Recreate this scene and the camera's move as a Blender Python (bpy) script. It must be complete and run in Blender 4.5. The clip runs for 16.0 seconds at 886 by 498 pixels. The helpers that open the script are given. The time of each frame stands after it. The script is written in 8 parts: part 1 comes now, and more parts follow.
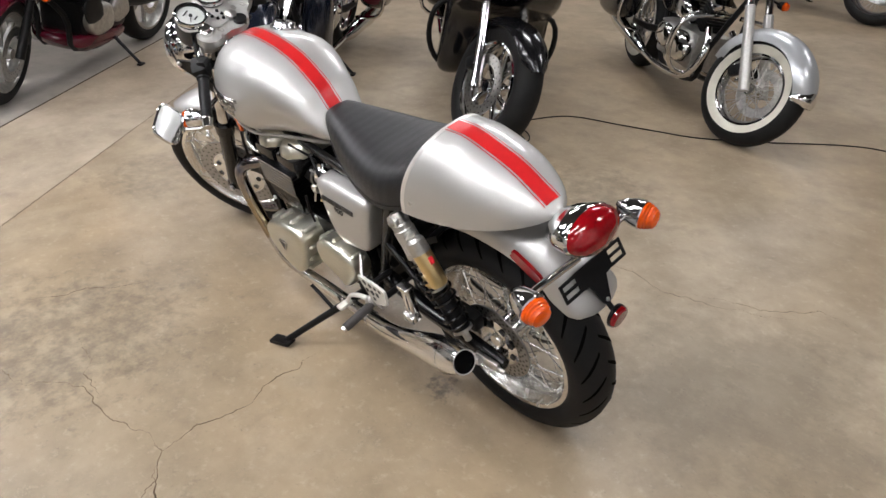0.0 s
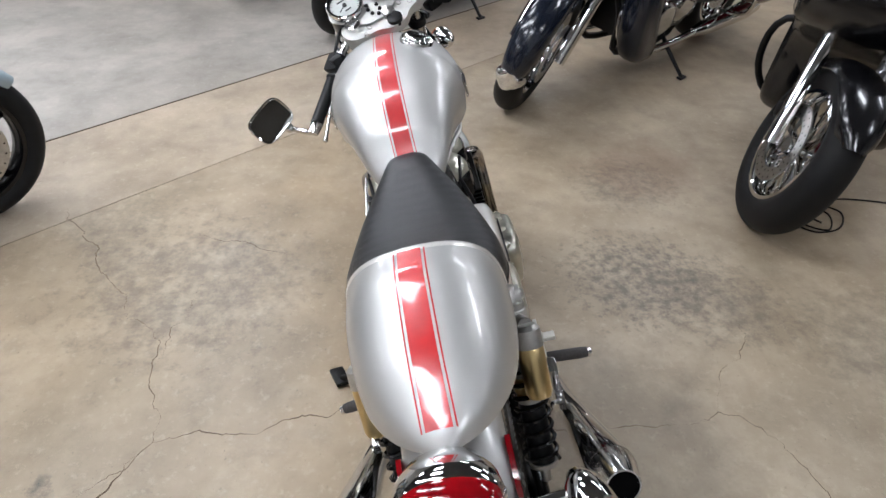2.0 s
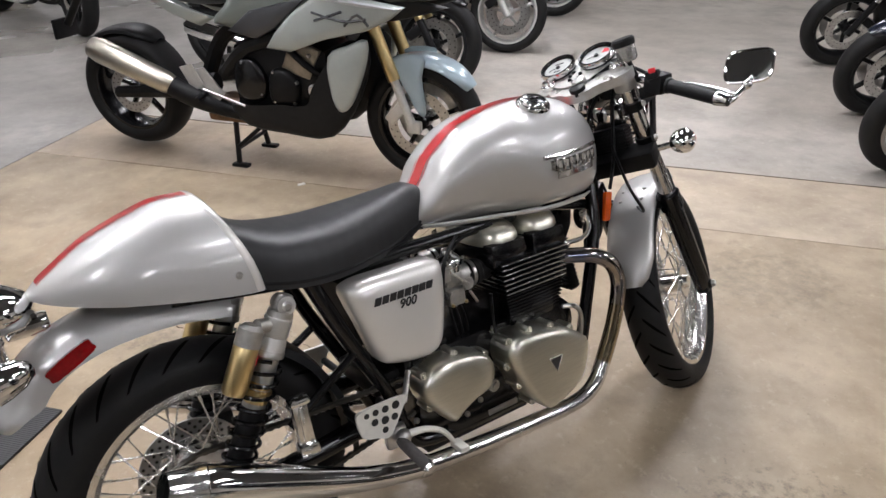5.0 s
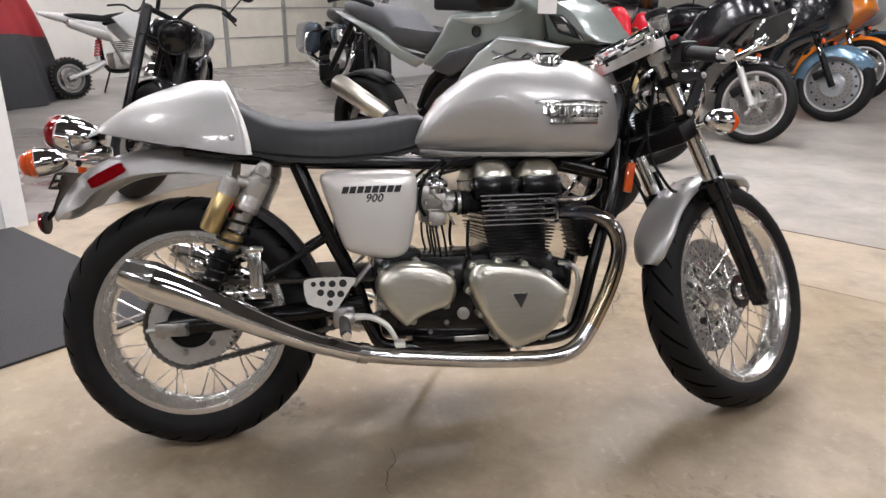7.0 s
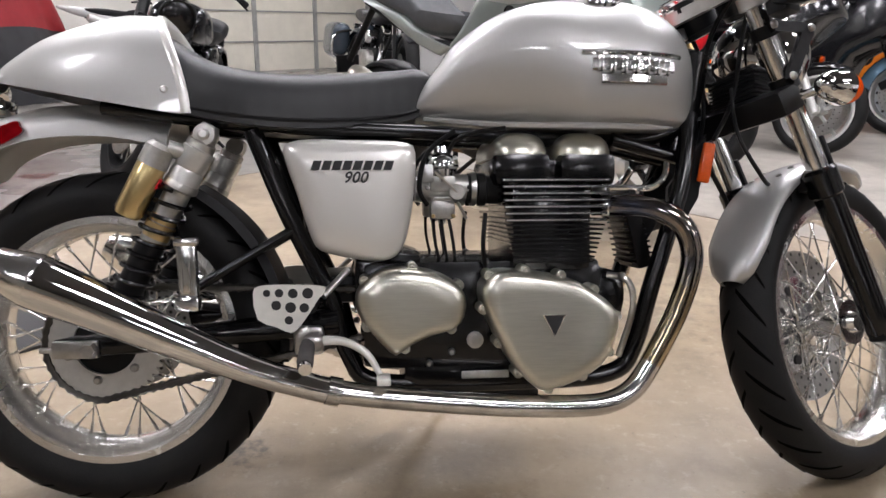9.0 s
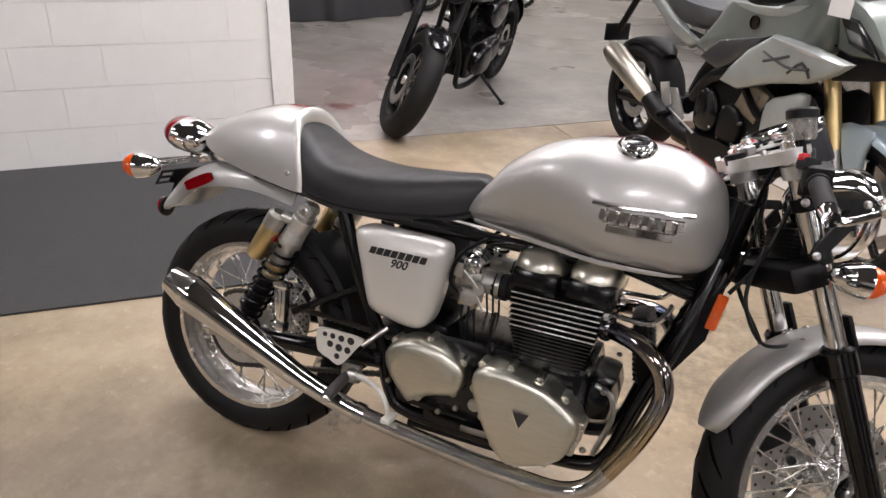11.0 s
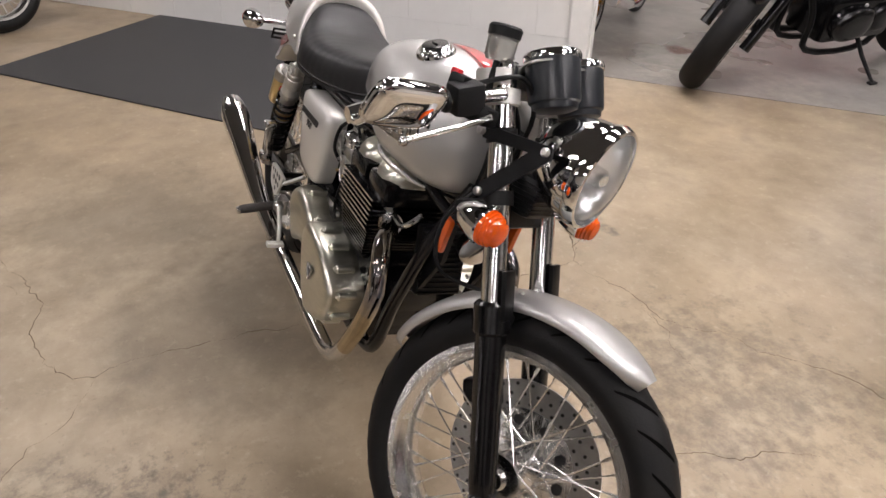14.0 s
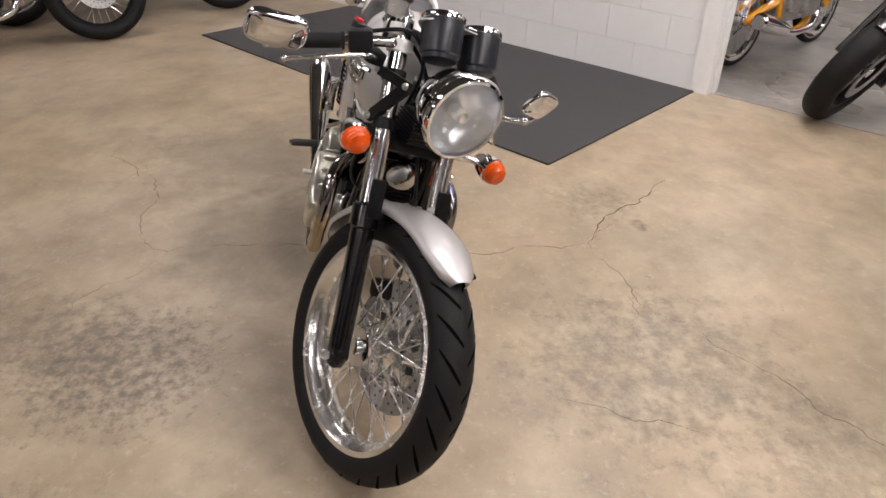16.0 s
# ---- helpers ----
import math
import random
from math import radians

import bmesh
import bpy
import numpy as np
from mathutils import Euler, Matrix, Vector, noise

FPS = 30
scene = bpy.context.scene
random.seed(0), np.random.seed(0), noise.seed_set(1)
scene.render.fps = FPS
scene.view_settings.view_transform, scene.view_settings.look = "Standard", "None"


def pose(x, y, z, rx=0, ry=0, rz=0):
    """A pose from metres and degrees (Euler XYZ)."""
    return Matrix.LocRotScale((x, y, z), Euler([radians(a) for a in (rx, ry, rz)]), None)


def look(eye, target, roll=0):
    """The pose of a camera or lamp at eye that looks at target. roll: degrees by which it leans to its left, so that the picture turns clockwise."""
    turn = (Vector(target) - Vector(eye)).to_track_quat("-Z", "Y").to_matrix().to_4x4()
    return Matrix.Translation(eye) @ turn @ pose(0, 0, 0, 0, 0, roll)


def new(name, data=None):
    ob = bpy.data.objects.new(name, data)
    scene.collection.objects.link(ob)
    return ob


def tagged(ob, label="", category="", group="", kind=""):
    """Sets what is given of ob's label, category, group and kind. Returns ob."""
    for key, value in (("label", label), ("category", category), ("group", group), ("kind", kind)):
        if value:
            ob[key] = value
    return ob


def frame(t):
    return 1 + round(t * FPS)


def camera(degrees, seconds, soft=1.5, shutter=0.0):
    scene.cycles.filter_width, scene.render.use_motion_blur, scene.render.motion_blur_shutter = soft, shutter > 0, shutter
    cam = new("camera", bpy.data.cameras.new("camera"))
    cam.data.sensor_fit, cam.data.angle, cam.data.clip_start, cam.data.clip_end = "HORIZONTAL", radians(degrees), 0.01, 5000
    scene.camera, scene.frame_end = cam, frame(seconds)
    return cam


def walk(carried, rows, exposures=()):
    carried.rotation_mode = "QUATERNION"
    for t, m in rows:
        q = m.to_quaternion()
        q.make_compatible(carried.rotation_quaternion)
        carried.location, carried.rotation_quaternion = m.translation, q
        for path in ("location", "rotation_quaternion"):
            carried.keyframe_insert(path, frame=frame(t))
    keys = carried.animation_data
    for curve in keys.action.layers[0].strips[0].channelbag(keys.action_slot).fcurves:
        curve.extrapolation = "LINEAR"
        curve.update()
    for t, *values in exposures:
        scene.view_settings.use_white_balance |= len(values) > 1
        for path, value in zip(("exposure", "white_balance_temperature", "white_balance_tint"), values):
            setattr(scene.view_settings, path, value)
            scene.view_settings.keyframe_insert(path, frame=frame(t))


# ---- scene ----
cam = camera(63.8, 16.0)
PATH = [
    (0, (-0.9224, 1.2576, 1.4019), (0.087, 0.3194, 0.5888), 1.19),
    (0.5, (-1.1618, 0.9702, 1.4421), (-0.0178, 0.3112, 0.5382), 1.4),
    (1, (-1.1504, 0.6616, 1.4437), (0.0773, 0.2136, 0.5206), 1.48),
    (1.5, (-0.9819, 0.4499, 1.4568), (0.2906, 0.1663, 0.5292), 1.64),
    (2, (-0.7387, 0.3035, 1.4788), (0.5573, 0.15, 0.5532), 1.65),
    (2.5, (-0.4822, 0.2847, 1.5187), (0.8295, 0.2396, 0.6036), 2.31),
    (3, (-0.3019, 0.2415, 1.545), (1.0132, 0.2361, 0.6337), 2.48),
    (3.5, (-0.3472, -0.0603, 1.4728), (0.9489, 0.2283, 0.5801), 1.34),
    (4, (-0.3088, -0.4098, 1.4161), (0.8384, 0.2727, 0.5339), 0.91),
    (4.5, (-0.1874, -0.7047, 1.4041), (0.7837, 0.2214, 0.5328), 0.59),
    (4.7, (-0.1828, -0.8282, 1.4086), (0.7202, 0.1915, 0.5691), 0.64),
    (6.8, (0.381, -1.6177, 1.0951), (0.611, -0.1241, 0.5696), -0.22),
    (7, (0.3939, -1.5635, 1.0401), (0.6258, -0.0703, 0.5143), 0.29),
    (7.5, (0.4313, -1.3453, 0.9004), (0.6062, 0.1579, 0.381), 0.74),
    (8, (0.4436, -1.1433, 0.8435), (0.6117, 0.3619, 0.3278), 1.12),
    (8.5, (0.4734, -1.0622, 0.8075), (0.6443, 0.4458, 0.3009), 1.31),
    (9, (0.5009, -1.1503, 0.8675), (0.6661, 0.3629, 0.3746), 1.18),
    (9.5, (0.5986, -1.3942, 1.0723), (0.7033, 0.1234, 0.5766), 0.88),
    (9.7, (0.638, -1.4624, 1.144), (0.6802, 0.0484, 0.619), 0.85),
    (11.8, (1.4621, -0.9378, 1.3617), (0.6689, 0.1791, 0.535), 1.67),
    (12, (1.5786, -0.8792, 1.3573), (0.7316, 0.1891, 0.5198), 1.18),
    (12.5, (1.8748, -0.7896, 1.3669), (0.905, 0.1654, 0.5257), 1.09),
    (13, (2.1625, -0.7232, 1.3595), (1.0474, 0.0591, 0.5201), 0.98),
    (13.5, (2.2472, -0.5978, 1.3352), (1.0748, 0.0925, 0.4932), 1.13),
    (14, (2.1858, -0.3884, 1.3186), (0.9599, 0.1899, 0.4684), 1.14),
    (14.5, (2.1726, -0.2418, 1.3083), (0.8714, 0.1509, 0.4641), 1.33),
    (15, (2.3012, -0.0951, 1.3296), (0.9647, 0.1787, 0.4936), 1.31),
    (15.5, (2.4758, 0.0322, 1.3121), (1.1233, 0.2363, 0.4821), 1.34),
    (16, (2.7227, 0.1207, 1.3219), (1.3596, 0.2643, 0.4964), 1.57),
]
walk(cam, [(t, look(eye, target, roll)) for t, eye, target, roll in PATH],
     [(0.0, 0.0, 6150, 14), (2.0, -0.1, 5750, 12), (3.0, -0.06, 5650, 11), (4.7, 0.05, 5950, 15), (7.0, 0.25, 6100, 17), (8.5, 0.3, 6050, 17), (9.5, 0.2, 6050, 18), (12.0, 0.16, 6450, 19), (13.0, 0.08, 6450, 19), (16.0, 0.0, 6500, 20)])
# ---- end of path ----

# ---------------------------------------------------------------- light
world = bpy.data.worlds.new("world")
scene.world = world
world.use_nodes = True
world.node_tree.nodes["Background"].inputs["Color"].default_value = (0.75, 0.85, 1.0, 1)
world.node_tree.nodes["Background"].inputs["Strength"].default_value = 0.25
scene.view_settings.exposure = 0.0
LAMP_POWER = 27.0
LIGHTS = [(1.3, 1.5), (3.4, 1.6), (0.2, 2.6), (1.4, -2.4), (-1.0, 1.3), (2.2, 2.6), (4.0, -2.0), (5.2, 1.6), (3.4, 3.6), (1.6, 6.0), (-1.4, 6.9), (-2.3, -1.5), (-1.2, -5.2), (5.6, -4.6), (2.0, -6.4), (7.6, 4.4), (8.0, -1.6), (-3.6, 3.8), (0.6, 9.6), (-3.4, 7.6)]


# ---------------------------------------------------------------- materials
def mat(name, color=(0.5, 0.5, 0.5), rough=0.5, metal=0.0, coat=0.0, spec=0.5, trans=0.0, emit=0.0,
        vary=0.0, scale=20.0, color2=None, bump=0.0, bump_scale=150.0, rough_vary=0.0, stretch=(1, 1, 1), random_tint=0.0):
    """A surface with two scales of variation: a broad tone noise and a fine grain in the relief."""
    m = bpy.data.materials.new(name)
    m.use_nodes = True
    nt = m.node_tree
    p = nt.nodes["Principled BSDF"]
    p.inputs["Base Color"].default_value = (*color, 1)
    p.inputs["Roughness"].default_value = rough
    p.inputs["Metallic"].default_value = metal
    p.inputs["Coat Weight"].default_value = coat
    p.inputs["Coat Roughness"].default_value = 0.07
    p.inputs["Specular IOR Level"].default_value = spec
    p.inputs["Transmission Weight"].default_value = trans
    if emit:
        p.inputs["Emission Color"].default_value = (*color, 1)
        p.inputs["Emission Strength"].default_value = emit
    if vary or bump or rough_vary:
        co = nt.nodes.new("ShaderNodeTexCoord")
        mp = nt.nodes.new("ShaderNodeMapping")
        mp.inputs["Scale"].default_value = stretch
        nt.links.new(co.outputs["Object"], mp.inputs["Vector"])
        n = nt.nodes.new("ShaderNodeTexNoise")
        n.inputs["Scale"].default_value = scale
        n.inputs["Detail"].default_value = 6
        n.inputs["Roughness"].default_value = 0.6
        nt.links.new(mp.outputs["Vector"], n.inputs["Vector"])
        if vary:
            mx = nt.nodes.new("ShaderNodeMix")
            mx.data_type = "RGBA"
            c2 = color2 or tuple(c * (1 - vary) for c in color)
            mx.inputs["A"].default_value = (*color, 1)
            mx.inputs["B"].default_value = (*c2, 1)
            rp = nt.nodes.new("ShaderNodeValToRGB")
            rp.color_ramp.elements[0].position, rp.color_ramp.elements[1].position = 0.38, 0.66
            nt.links.new(n.outputs["Fac"], rp.inputs["Fac"])
            nt.links.new(rp.outputs["Color"], mx.inputs["Factor"])
            nt.links.new(mx.outputs["Result"], p.inputs["Base Color"])
        if rough_vary:
            mr = nt.nodes.new("ShaderNodeMapRange")
            mr.inputs["To Min"].default_value = max(0.02, rough - rough_vary)
            mr.inputs["To Max"].default_value = min(1, rough + rough_vary)
            nt.links.new(n.outputs["Fac"], mr.inputs["Value"])
            nt.links.new(mr.outputs["Result"], p.inputs["Roughness"])
        if bump:
            n2 = nt.nodes.new("ShaderNodeTexNoise")
            n2.inputs["Scale"].default_value = bump_scale
            n2.inputs["Detail"].default_value = 4
            nt.links.new(mp.outputs["Vector"], n2.inputs["Vector"])
            b = nt.nodes.new("ShaderNodeBump")
            b.inputs["Strength"].default_value = bump
            b.inputs["Distance"].default_value = 0.002
            nt.links.new(n2.outputs["Fac"], b.inputs["Height"])
            nt.links.new(b.outputs["Normal"], p.inputs["Normal"])
    return m


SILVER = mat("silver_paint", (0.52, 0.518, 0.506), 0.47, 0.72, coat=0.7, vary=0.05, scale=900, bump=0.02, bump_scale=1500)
# a paler, less metallic silver for the right side panel and the cowl lip
WHITE_SILVER = mat("pale_silver", (0.72, 0.705, 0.67), 0.34, 0.45, coat=0.9, vary=0.04, scale=900)
RED = mat("red_stripe_paint", (0.55, 0.012, 0.014), 0.3, coat=1.0, vary=0.1, scale=60)
SEAT = mat("black_vinyl", (0.012, 0.0125, 0.014), 0.42, spec=0.45, vary=0.3, scale=15, bump=0.25, bump_scale=700, rough_vary=0.08)
CHROME = mat("chrome", (0.72, 0.72, 0.72), 0.05, 1.0, rough_vary=0.03, scale=40)
WORN_CHROME = mat("chrome_with_light_wear", (0.7, 0.69, 0.67), 0.16, 1.0, rough_vary=0.08, scale=30, vary=0.2)
ALU = mat("brushed_aluminium", (0.66, 0.645, 0.56), 0.32, 1.0, vary=0.1, scale=26, rough_vary=0.06, bump=0.012, bump_scale=60, stretch=(1, 1, 16))
PEDAL_ALU = mat("pale_satin_alloy", (0.78, 0.77, 0.72), 0.42, 0.35, vary=0.08, scale=60, bump=0.04)
POLISHED = mat("polished_aluminium", (0.78, 0.78, 0.77), 0.17, 1.0, rough_vary=0.07, scale=25)
CAST = mat("cast_aluminium", (0.5, 0.49, 0.46), 0.42, 0.9, vary=0.25, scale=40, bump=0.15, bump_scale=300)
LIGHT_ALU = mat("satin_light_aluminium", (0.6, 0.595, 0.57), 0.4, 0.7, vary=0.1, scale=50, bump=0.05)
BLACK = mat("black_enamel", (0.0035, 0.0035, 0.004), 0.22, spec=0.35, coat=0.15, vary=0.4, scale=20, rough_vary=0.1)
SATIN = mat("satin_black", (0.005, 0.005, 0.0055), 0.42, spec=0.22, vary=0.4, scale=30, rough_vary=0.1, bump=0.05)
RUBBER = mat("tyre_rubber", (0.0075, 0.0075, 0.008), 0.6, spec=0.2, vary=0.35, scale=14, color2=(0.012, 0.0115, 0.011), bump=0.2, bump_scale=250, rough_vary=0.1)
PLASTIC = mat("black_plastic", (0.008, 0.0083, 0.009), 0.5, spec=0.25, vary=0.3, scale=25, bump=0.1, bump_scale=400)
GOLD = mat("gold_anodised", (0.66, 0.51, 0.25), 0.3, 1.0, rough_vary=0.06, scale=40)
AMBER = mat("amber_lens", (0.76, 0.085, 0.001), 0.12, coat=0.6, spec=0.4, vary=0.25, scale=45)
REDLENS = mat("red_lens", (0.24, 0.002, 0.005), 0.1, spec=0.35, coat=0.7, vary=0.35, scale=35)
REDMARK = mat("red_plastic", (0.7, 0.02, 0.03), 0.4, vary=0.1)
DIAL = mat("dial_white", (0.5, 0.52, 0.5), 0.45, vary=0.05, scale=90)
INK = mat("black_print", (0.015, 0.015, 0.016), 0.45, vary=0.1)
MIRROR = mat("mirror_glass", (0.8, 0.82, 0.82), 0.03, 1.0, rough_vary=0.01)
BLUED = mat("heat_blued_chrome", (0.42, 0.36, 0.28), 0.13, 1.0, vary=1.0, color2=(0.1, 0.12, 0.19), scale=9, rough_vary=0.05)
BRONZED = mat("heat_browned_chrome", (0.5, 0.41, 0.27), 0.15, 1.0, vary=0.3, scale=14, rough_vary=0.05)
STEEL = mat("bare_steel", (0.55, 0.54, 0.52), 0.3, 1.0, vary=0.2, scale=60)
# near-black that paints the shade inside tread grooves and tailpipes
RECESS_SHADE = mat("painted_recess_shade", (0.002, 0.002, 0.002), 0.9, spec=0.05, vary=0.1)
RIM = mat("satin_alloy_rim", (0.8, 0.79, 0.765), 0.26, 1.0, vary=0.06, scale=30, rough_vary=0.06)
DISC = mat("brushed_disc_steel", (0.4, 0.39, 0.375), 0.36, 1.0, vary=0.15, scale=40, rough_vary=0.08)
BOWL = mat("silvered_reflector", (0.92, 0.93, 0.95), 0.3, 1.0, vary=0.05)
CLEAR = mat("clear_plastic", (0.6, 0.6, 0.57), 0.15, trans=0.7, vary=0.1)
LENS = mat("headlamp_glass", (0.95, 0.97, 0.98), 0.1, trans=0.9, bump=0.08, bump_scale=40, stretch=(1, 6, 1))


# the hero's seat has shallow cross pleats pressed into the vinyl
PLEATED = mat("pleated_black_vinyl", (0.012, 0.0125, 0.014), 0.42, spec=0.45, vary=0.3, scale=15, bump=0.25, bump_scale=700)
_w = PLEATED.node_tree.nodes.new("ShaderNodeTexWave")
_w.bands_direction = "X"
_w.inputs["Scale"].default_value, _w.inputs["Distortion"].default_value, _w.inputs["Detail"].default_value = 11.0, 0.6, 1.0
_co = PLEATED.node_tree.nodes.new("ShaderNodeTexCoord")
_b = PLEATED.node_tree.nodes.new("ShaderNodeBump")
_b.inputs["Strength"].default_value, _b.inputs["Distance"].default_value = 0.09, 0.003
_old = [l.from_socket for l in PLEATED.node_tree.links if l.to_socket.name == "Normal"][0]
PLEATED.node_tree.links.new(_co.outputs["Object"], _w.inputs["Vector"])
PLEATED.node_tree.links.new(_w.outputs["Fac"], _b.inputs["Height"])
PLEATED.node_tree.links.new(_old, _b.inputs["Normal"])
PLEATED.node_tree.links.new(_b.outputs["Normal"], PLEATED.node_tree.nodes["Principled BSDF"].inputs["Normal"])


# ---------------------------------------------------------------- mesh builders
def V(*a):
    return Vector(a)


def finish(bm, name, material, smooth=40):
    me = bpy.data.meshes.new(name)
    bmesh.ops.recalc_face_normals(bm, faces=bm.faces)
    lim = radians(smooth)
    for f in bm.faces:
        f.smooth = smooth > 0
    if smooth > 0:
        for e in bm.edges:
            if len(e.link_faces) == 2 and e.calc_face_angle(0) > lim:
                e.smooth = False
    bm.to_mesh(me)
    bm.free()
    for m in material if isinstance(material, (list, tuple)) else [material]:
        me.materials.append(m)
    return me


def part(name, bm, material, parent, label="", smooth=40, m=None):
    if m is not None:
        bm.transform(m)
    ob = new(name, finish(bm, name, material, smooth))
    ob.parent = parent
    if label:
        ob["label"] = label
    return ob


def thing(name, bm, material, label, category, group="", kind="", smooth=40, m=None):
    ob = new(name, finish(bm, name, material, smooth))
    if m is not None:
        ob.matrix_world = m
    return tagged(ob, label, category, group, kind)


def root(name, m, label, category, group="", kind=""):
    ob = new(name)
    ob.empty_display_size = 0.2
    ob.matrix_world = m
    return tagged(ob, label, category, group, kind)


def merge(*bms):
    out = bms[0]
    for b in bms[1:]:
        me = bpy.data.meshes.new("join")
        b.to_mesh(me)
        b.free()
        out.from_mesh(me)
        bpy.data.meshes.remove(me)
    return out


def moved(bm, m):
    bm.transform(m)
    return bm


def skin(rings, closed_ring=True, cap=True, closed_path=False, bm=None):
    """Faces between successive rings of points with as many points each."""
    bm = bm or bmesh.new()
    vs = [[bm.verts.new(p) for p in r] for r in rings]
    n = len(vs[0])
    pairs = list(zip(vs, vs[1:])) + ([(vs[-1], vs[0])] if closed_path else [])
    for a, b in pairs:
        for i in range(n if closed_ring else n - 1):
            j = (i + 1) % n
            bm.faces.new((a[i], a[j], b[j], b[i]))
    if cap and closed_ring and not closed_path:
        bm.faces.new(vs[0])
        bm.faces.new(vs[-1][::-1])
    return bm


def smooth_path(pts, n=8):
    """Catmull-Rom through the points."""
    pts = [Vector(p) for p in pts]
    out = []
    for i in range(len(pts) - 1):
        a, b = pts[max(i - 1, 0)], pts[i]
        c, d = pts[i + 1], pts[min(i + 2, len(pts) - 1)]
        for k in range(n):
            t = k / n
            out.append(0.5 * (2 * b + (c - a) * t + (2 * a - 5 * b + 4 * c - d) * t * t + (3 * b - a - 3 * c + d) * t ** 3))
    out.append(pts[-1])
    return out


def tube(pts, r, seg=10, curve=0, closed=False, cap=True):
    """A round tube along points; r is one radius, or a radius for each point given."""
    rs = r if isinstance(r, (list, tuple)) else [r] * len(pts)
    if curve:
        src = [Vector((i, rr, 0)) for i, rr in enumerate(rs)]
        rs = [v.y for v in smooth_path(src, curve)]
        pts = smooth_path(pts, curve)
    pts = [Vector(p) for p in pts]
    rings, up = [], None
    for i, p in enumerate(pts):
        if closed:
            d = pts[(i + 1) % len(pts)] - pts[i - 1]
        else:
            d = pts[min(i + 1, len(pts) - 1)] - pts[max(i - 1, 0)]
        d.normalize()
        if up is None:
            up = d.orthogonal().normalized()
        up = (up - d * up.dot(d)).normalized()
        side = d.cross(up)
        rings.append([p + (up * math.cos(a) + side * math.sin(a)) * rs[i] for a in (2 * math.pi * k / seg for k in range(seg))])
    return skin(rings, cap=cap, closed_path=closed)


def lathe(profile, seg=32, closed=False, axis="y", at=(0, 0, 0), arc=(0, 360)):
    """Turn a profile of (radius, along) about an axis."""
    full = abs(arc[1] - arc[0]) >= 360
    rings = []
    n = seg if full else seg + 1
    for k in range(n):
        a = radians(arc[0] + (arc[1] - arc[0]) * k / seg)
        c, s = math.cos(a), math.sin(a)
        if axis == "y":
            rings.append([(at[0] + r * c, at[1] + h, at[2] + r * s) for r, h in profile])
        elif axis == "x":
            rings.append([(at[0] + h, at[1] + r * c, at[2] + r * s) for r, h in profile])
        else:
            rings.append([(at[0] + r * c, at[1] + r * s, at[2] + h) for r, h in profile])
    bm = skin(rings, closed_ring=closed, cap=not full and closed, closed_path=full)
    bmesh.ops.remove_doubles(bm, verts=bm.verts, dist=1e-5)
    return bm


def box(size, at=(0, 0, 0), bevel=0.0, turn=None):
    bm = bmesh.new()
    bmesh.ops.create_cube(bm, size=1)
    bmesh.ops.scale(bm, vec=size, verts=bm.verts)
    if bevel:
        bmesh.ops.bevel(bm, geom=list(bm.edges), offset=bevel, segments=2, affect="EDGES", profile=0.6)
    if turn is not None:
        bm.transform(Euler([radians(a) for a in turn]).to_matrix().to_4x4())
    bmesh.ops.translate(bm, vec=at, verts=bm.verts)
    return bm


def ball(r, at=(0, 0, 0), scale=(1, 1, 1), seg=16):
    bm = bmesh.new()
    bmesh.ops.create_uvsphere(bm, u_segments=seg, v_segments=max(6, seg // 2), radius=r)
    bmesh.ops.scale(bm, vec=scale, verts=bm.verts)
    bmesh.ops.translate(bm, vec=at, verts=bm.verts)
    return bm


def rod(a, b, r, r2=None, seg=12):
    return tube([a, b], [r, r if r2 is None else r2], seg)


def aim(a, b):
    """The pose at a whose z looks to b."""
    d = Vector(b) - Vector(a)
    return Matrix.Translation(a) @ d.to_track_quat("Z", "Y").to_matrix().to_4x4()


def slab(outline, y0, y1, bevel=0.0, plane="xz"):
    """A plate cut to an outline; plane xz with its thickness along y, or xy along z."""
    put = (lambda u, v, w: (u, w, v)) if plane == "xz" else (lambda u, v, w: (u, v, w))
    bm = bmesh.new()
    a = [bm.verts.new(put(u, v, y0)) for u, v in outline]
    b = [bm.verts.new(put(u, v, y1)) for u, v in outline]
    n = len(a)
    bm.faces.new(a)
    bm.faces.new(b[::-1])
    for i in range(n):
        bm.faces.new((a[i], a[(i + 1) % n], b[(i + 1) % n], b[i]))
    if bevel:
        bmesh.ops.bevel(bm, geom=[e for e in bm.edges if e.calc_face_angle(0) > 0.6], offset=bevel, segments=2, affect="EDGES")
    return bm


def rounded(outline, n=4):
    """A closed outline with its corners drawn round."""
    pts = [Vector((*p, 0)) for p in outline]
    m, out = len(pts), []
    for i in range(m):
        a, b, c, d = pts[i - 1], pts[i], pts[(i + 1) % m], pts[(i + 2) % m]
        for k in range(n):
            t = k / n
            p = 0.5 * (2 * b + (c - a) * t + (2 * a - 5 * b + 4 * c - d) * t * t + (3 * b - a - 3 * c + d) * t ** 3)
            out.append((p.x, p.y))
    return out


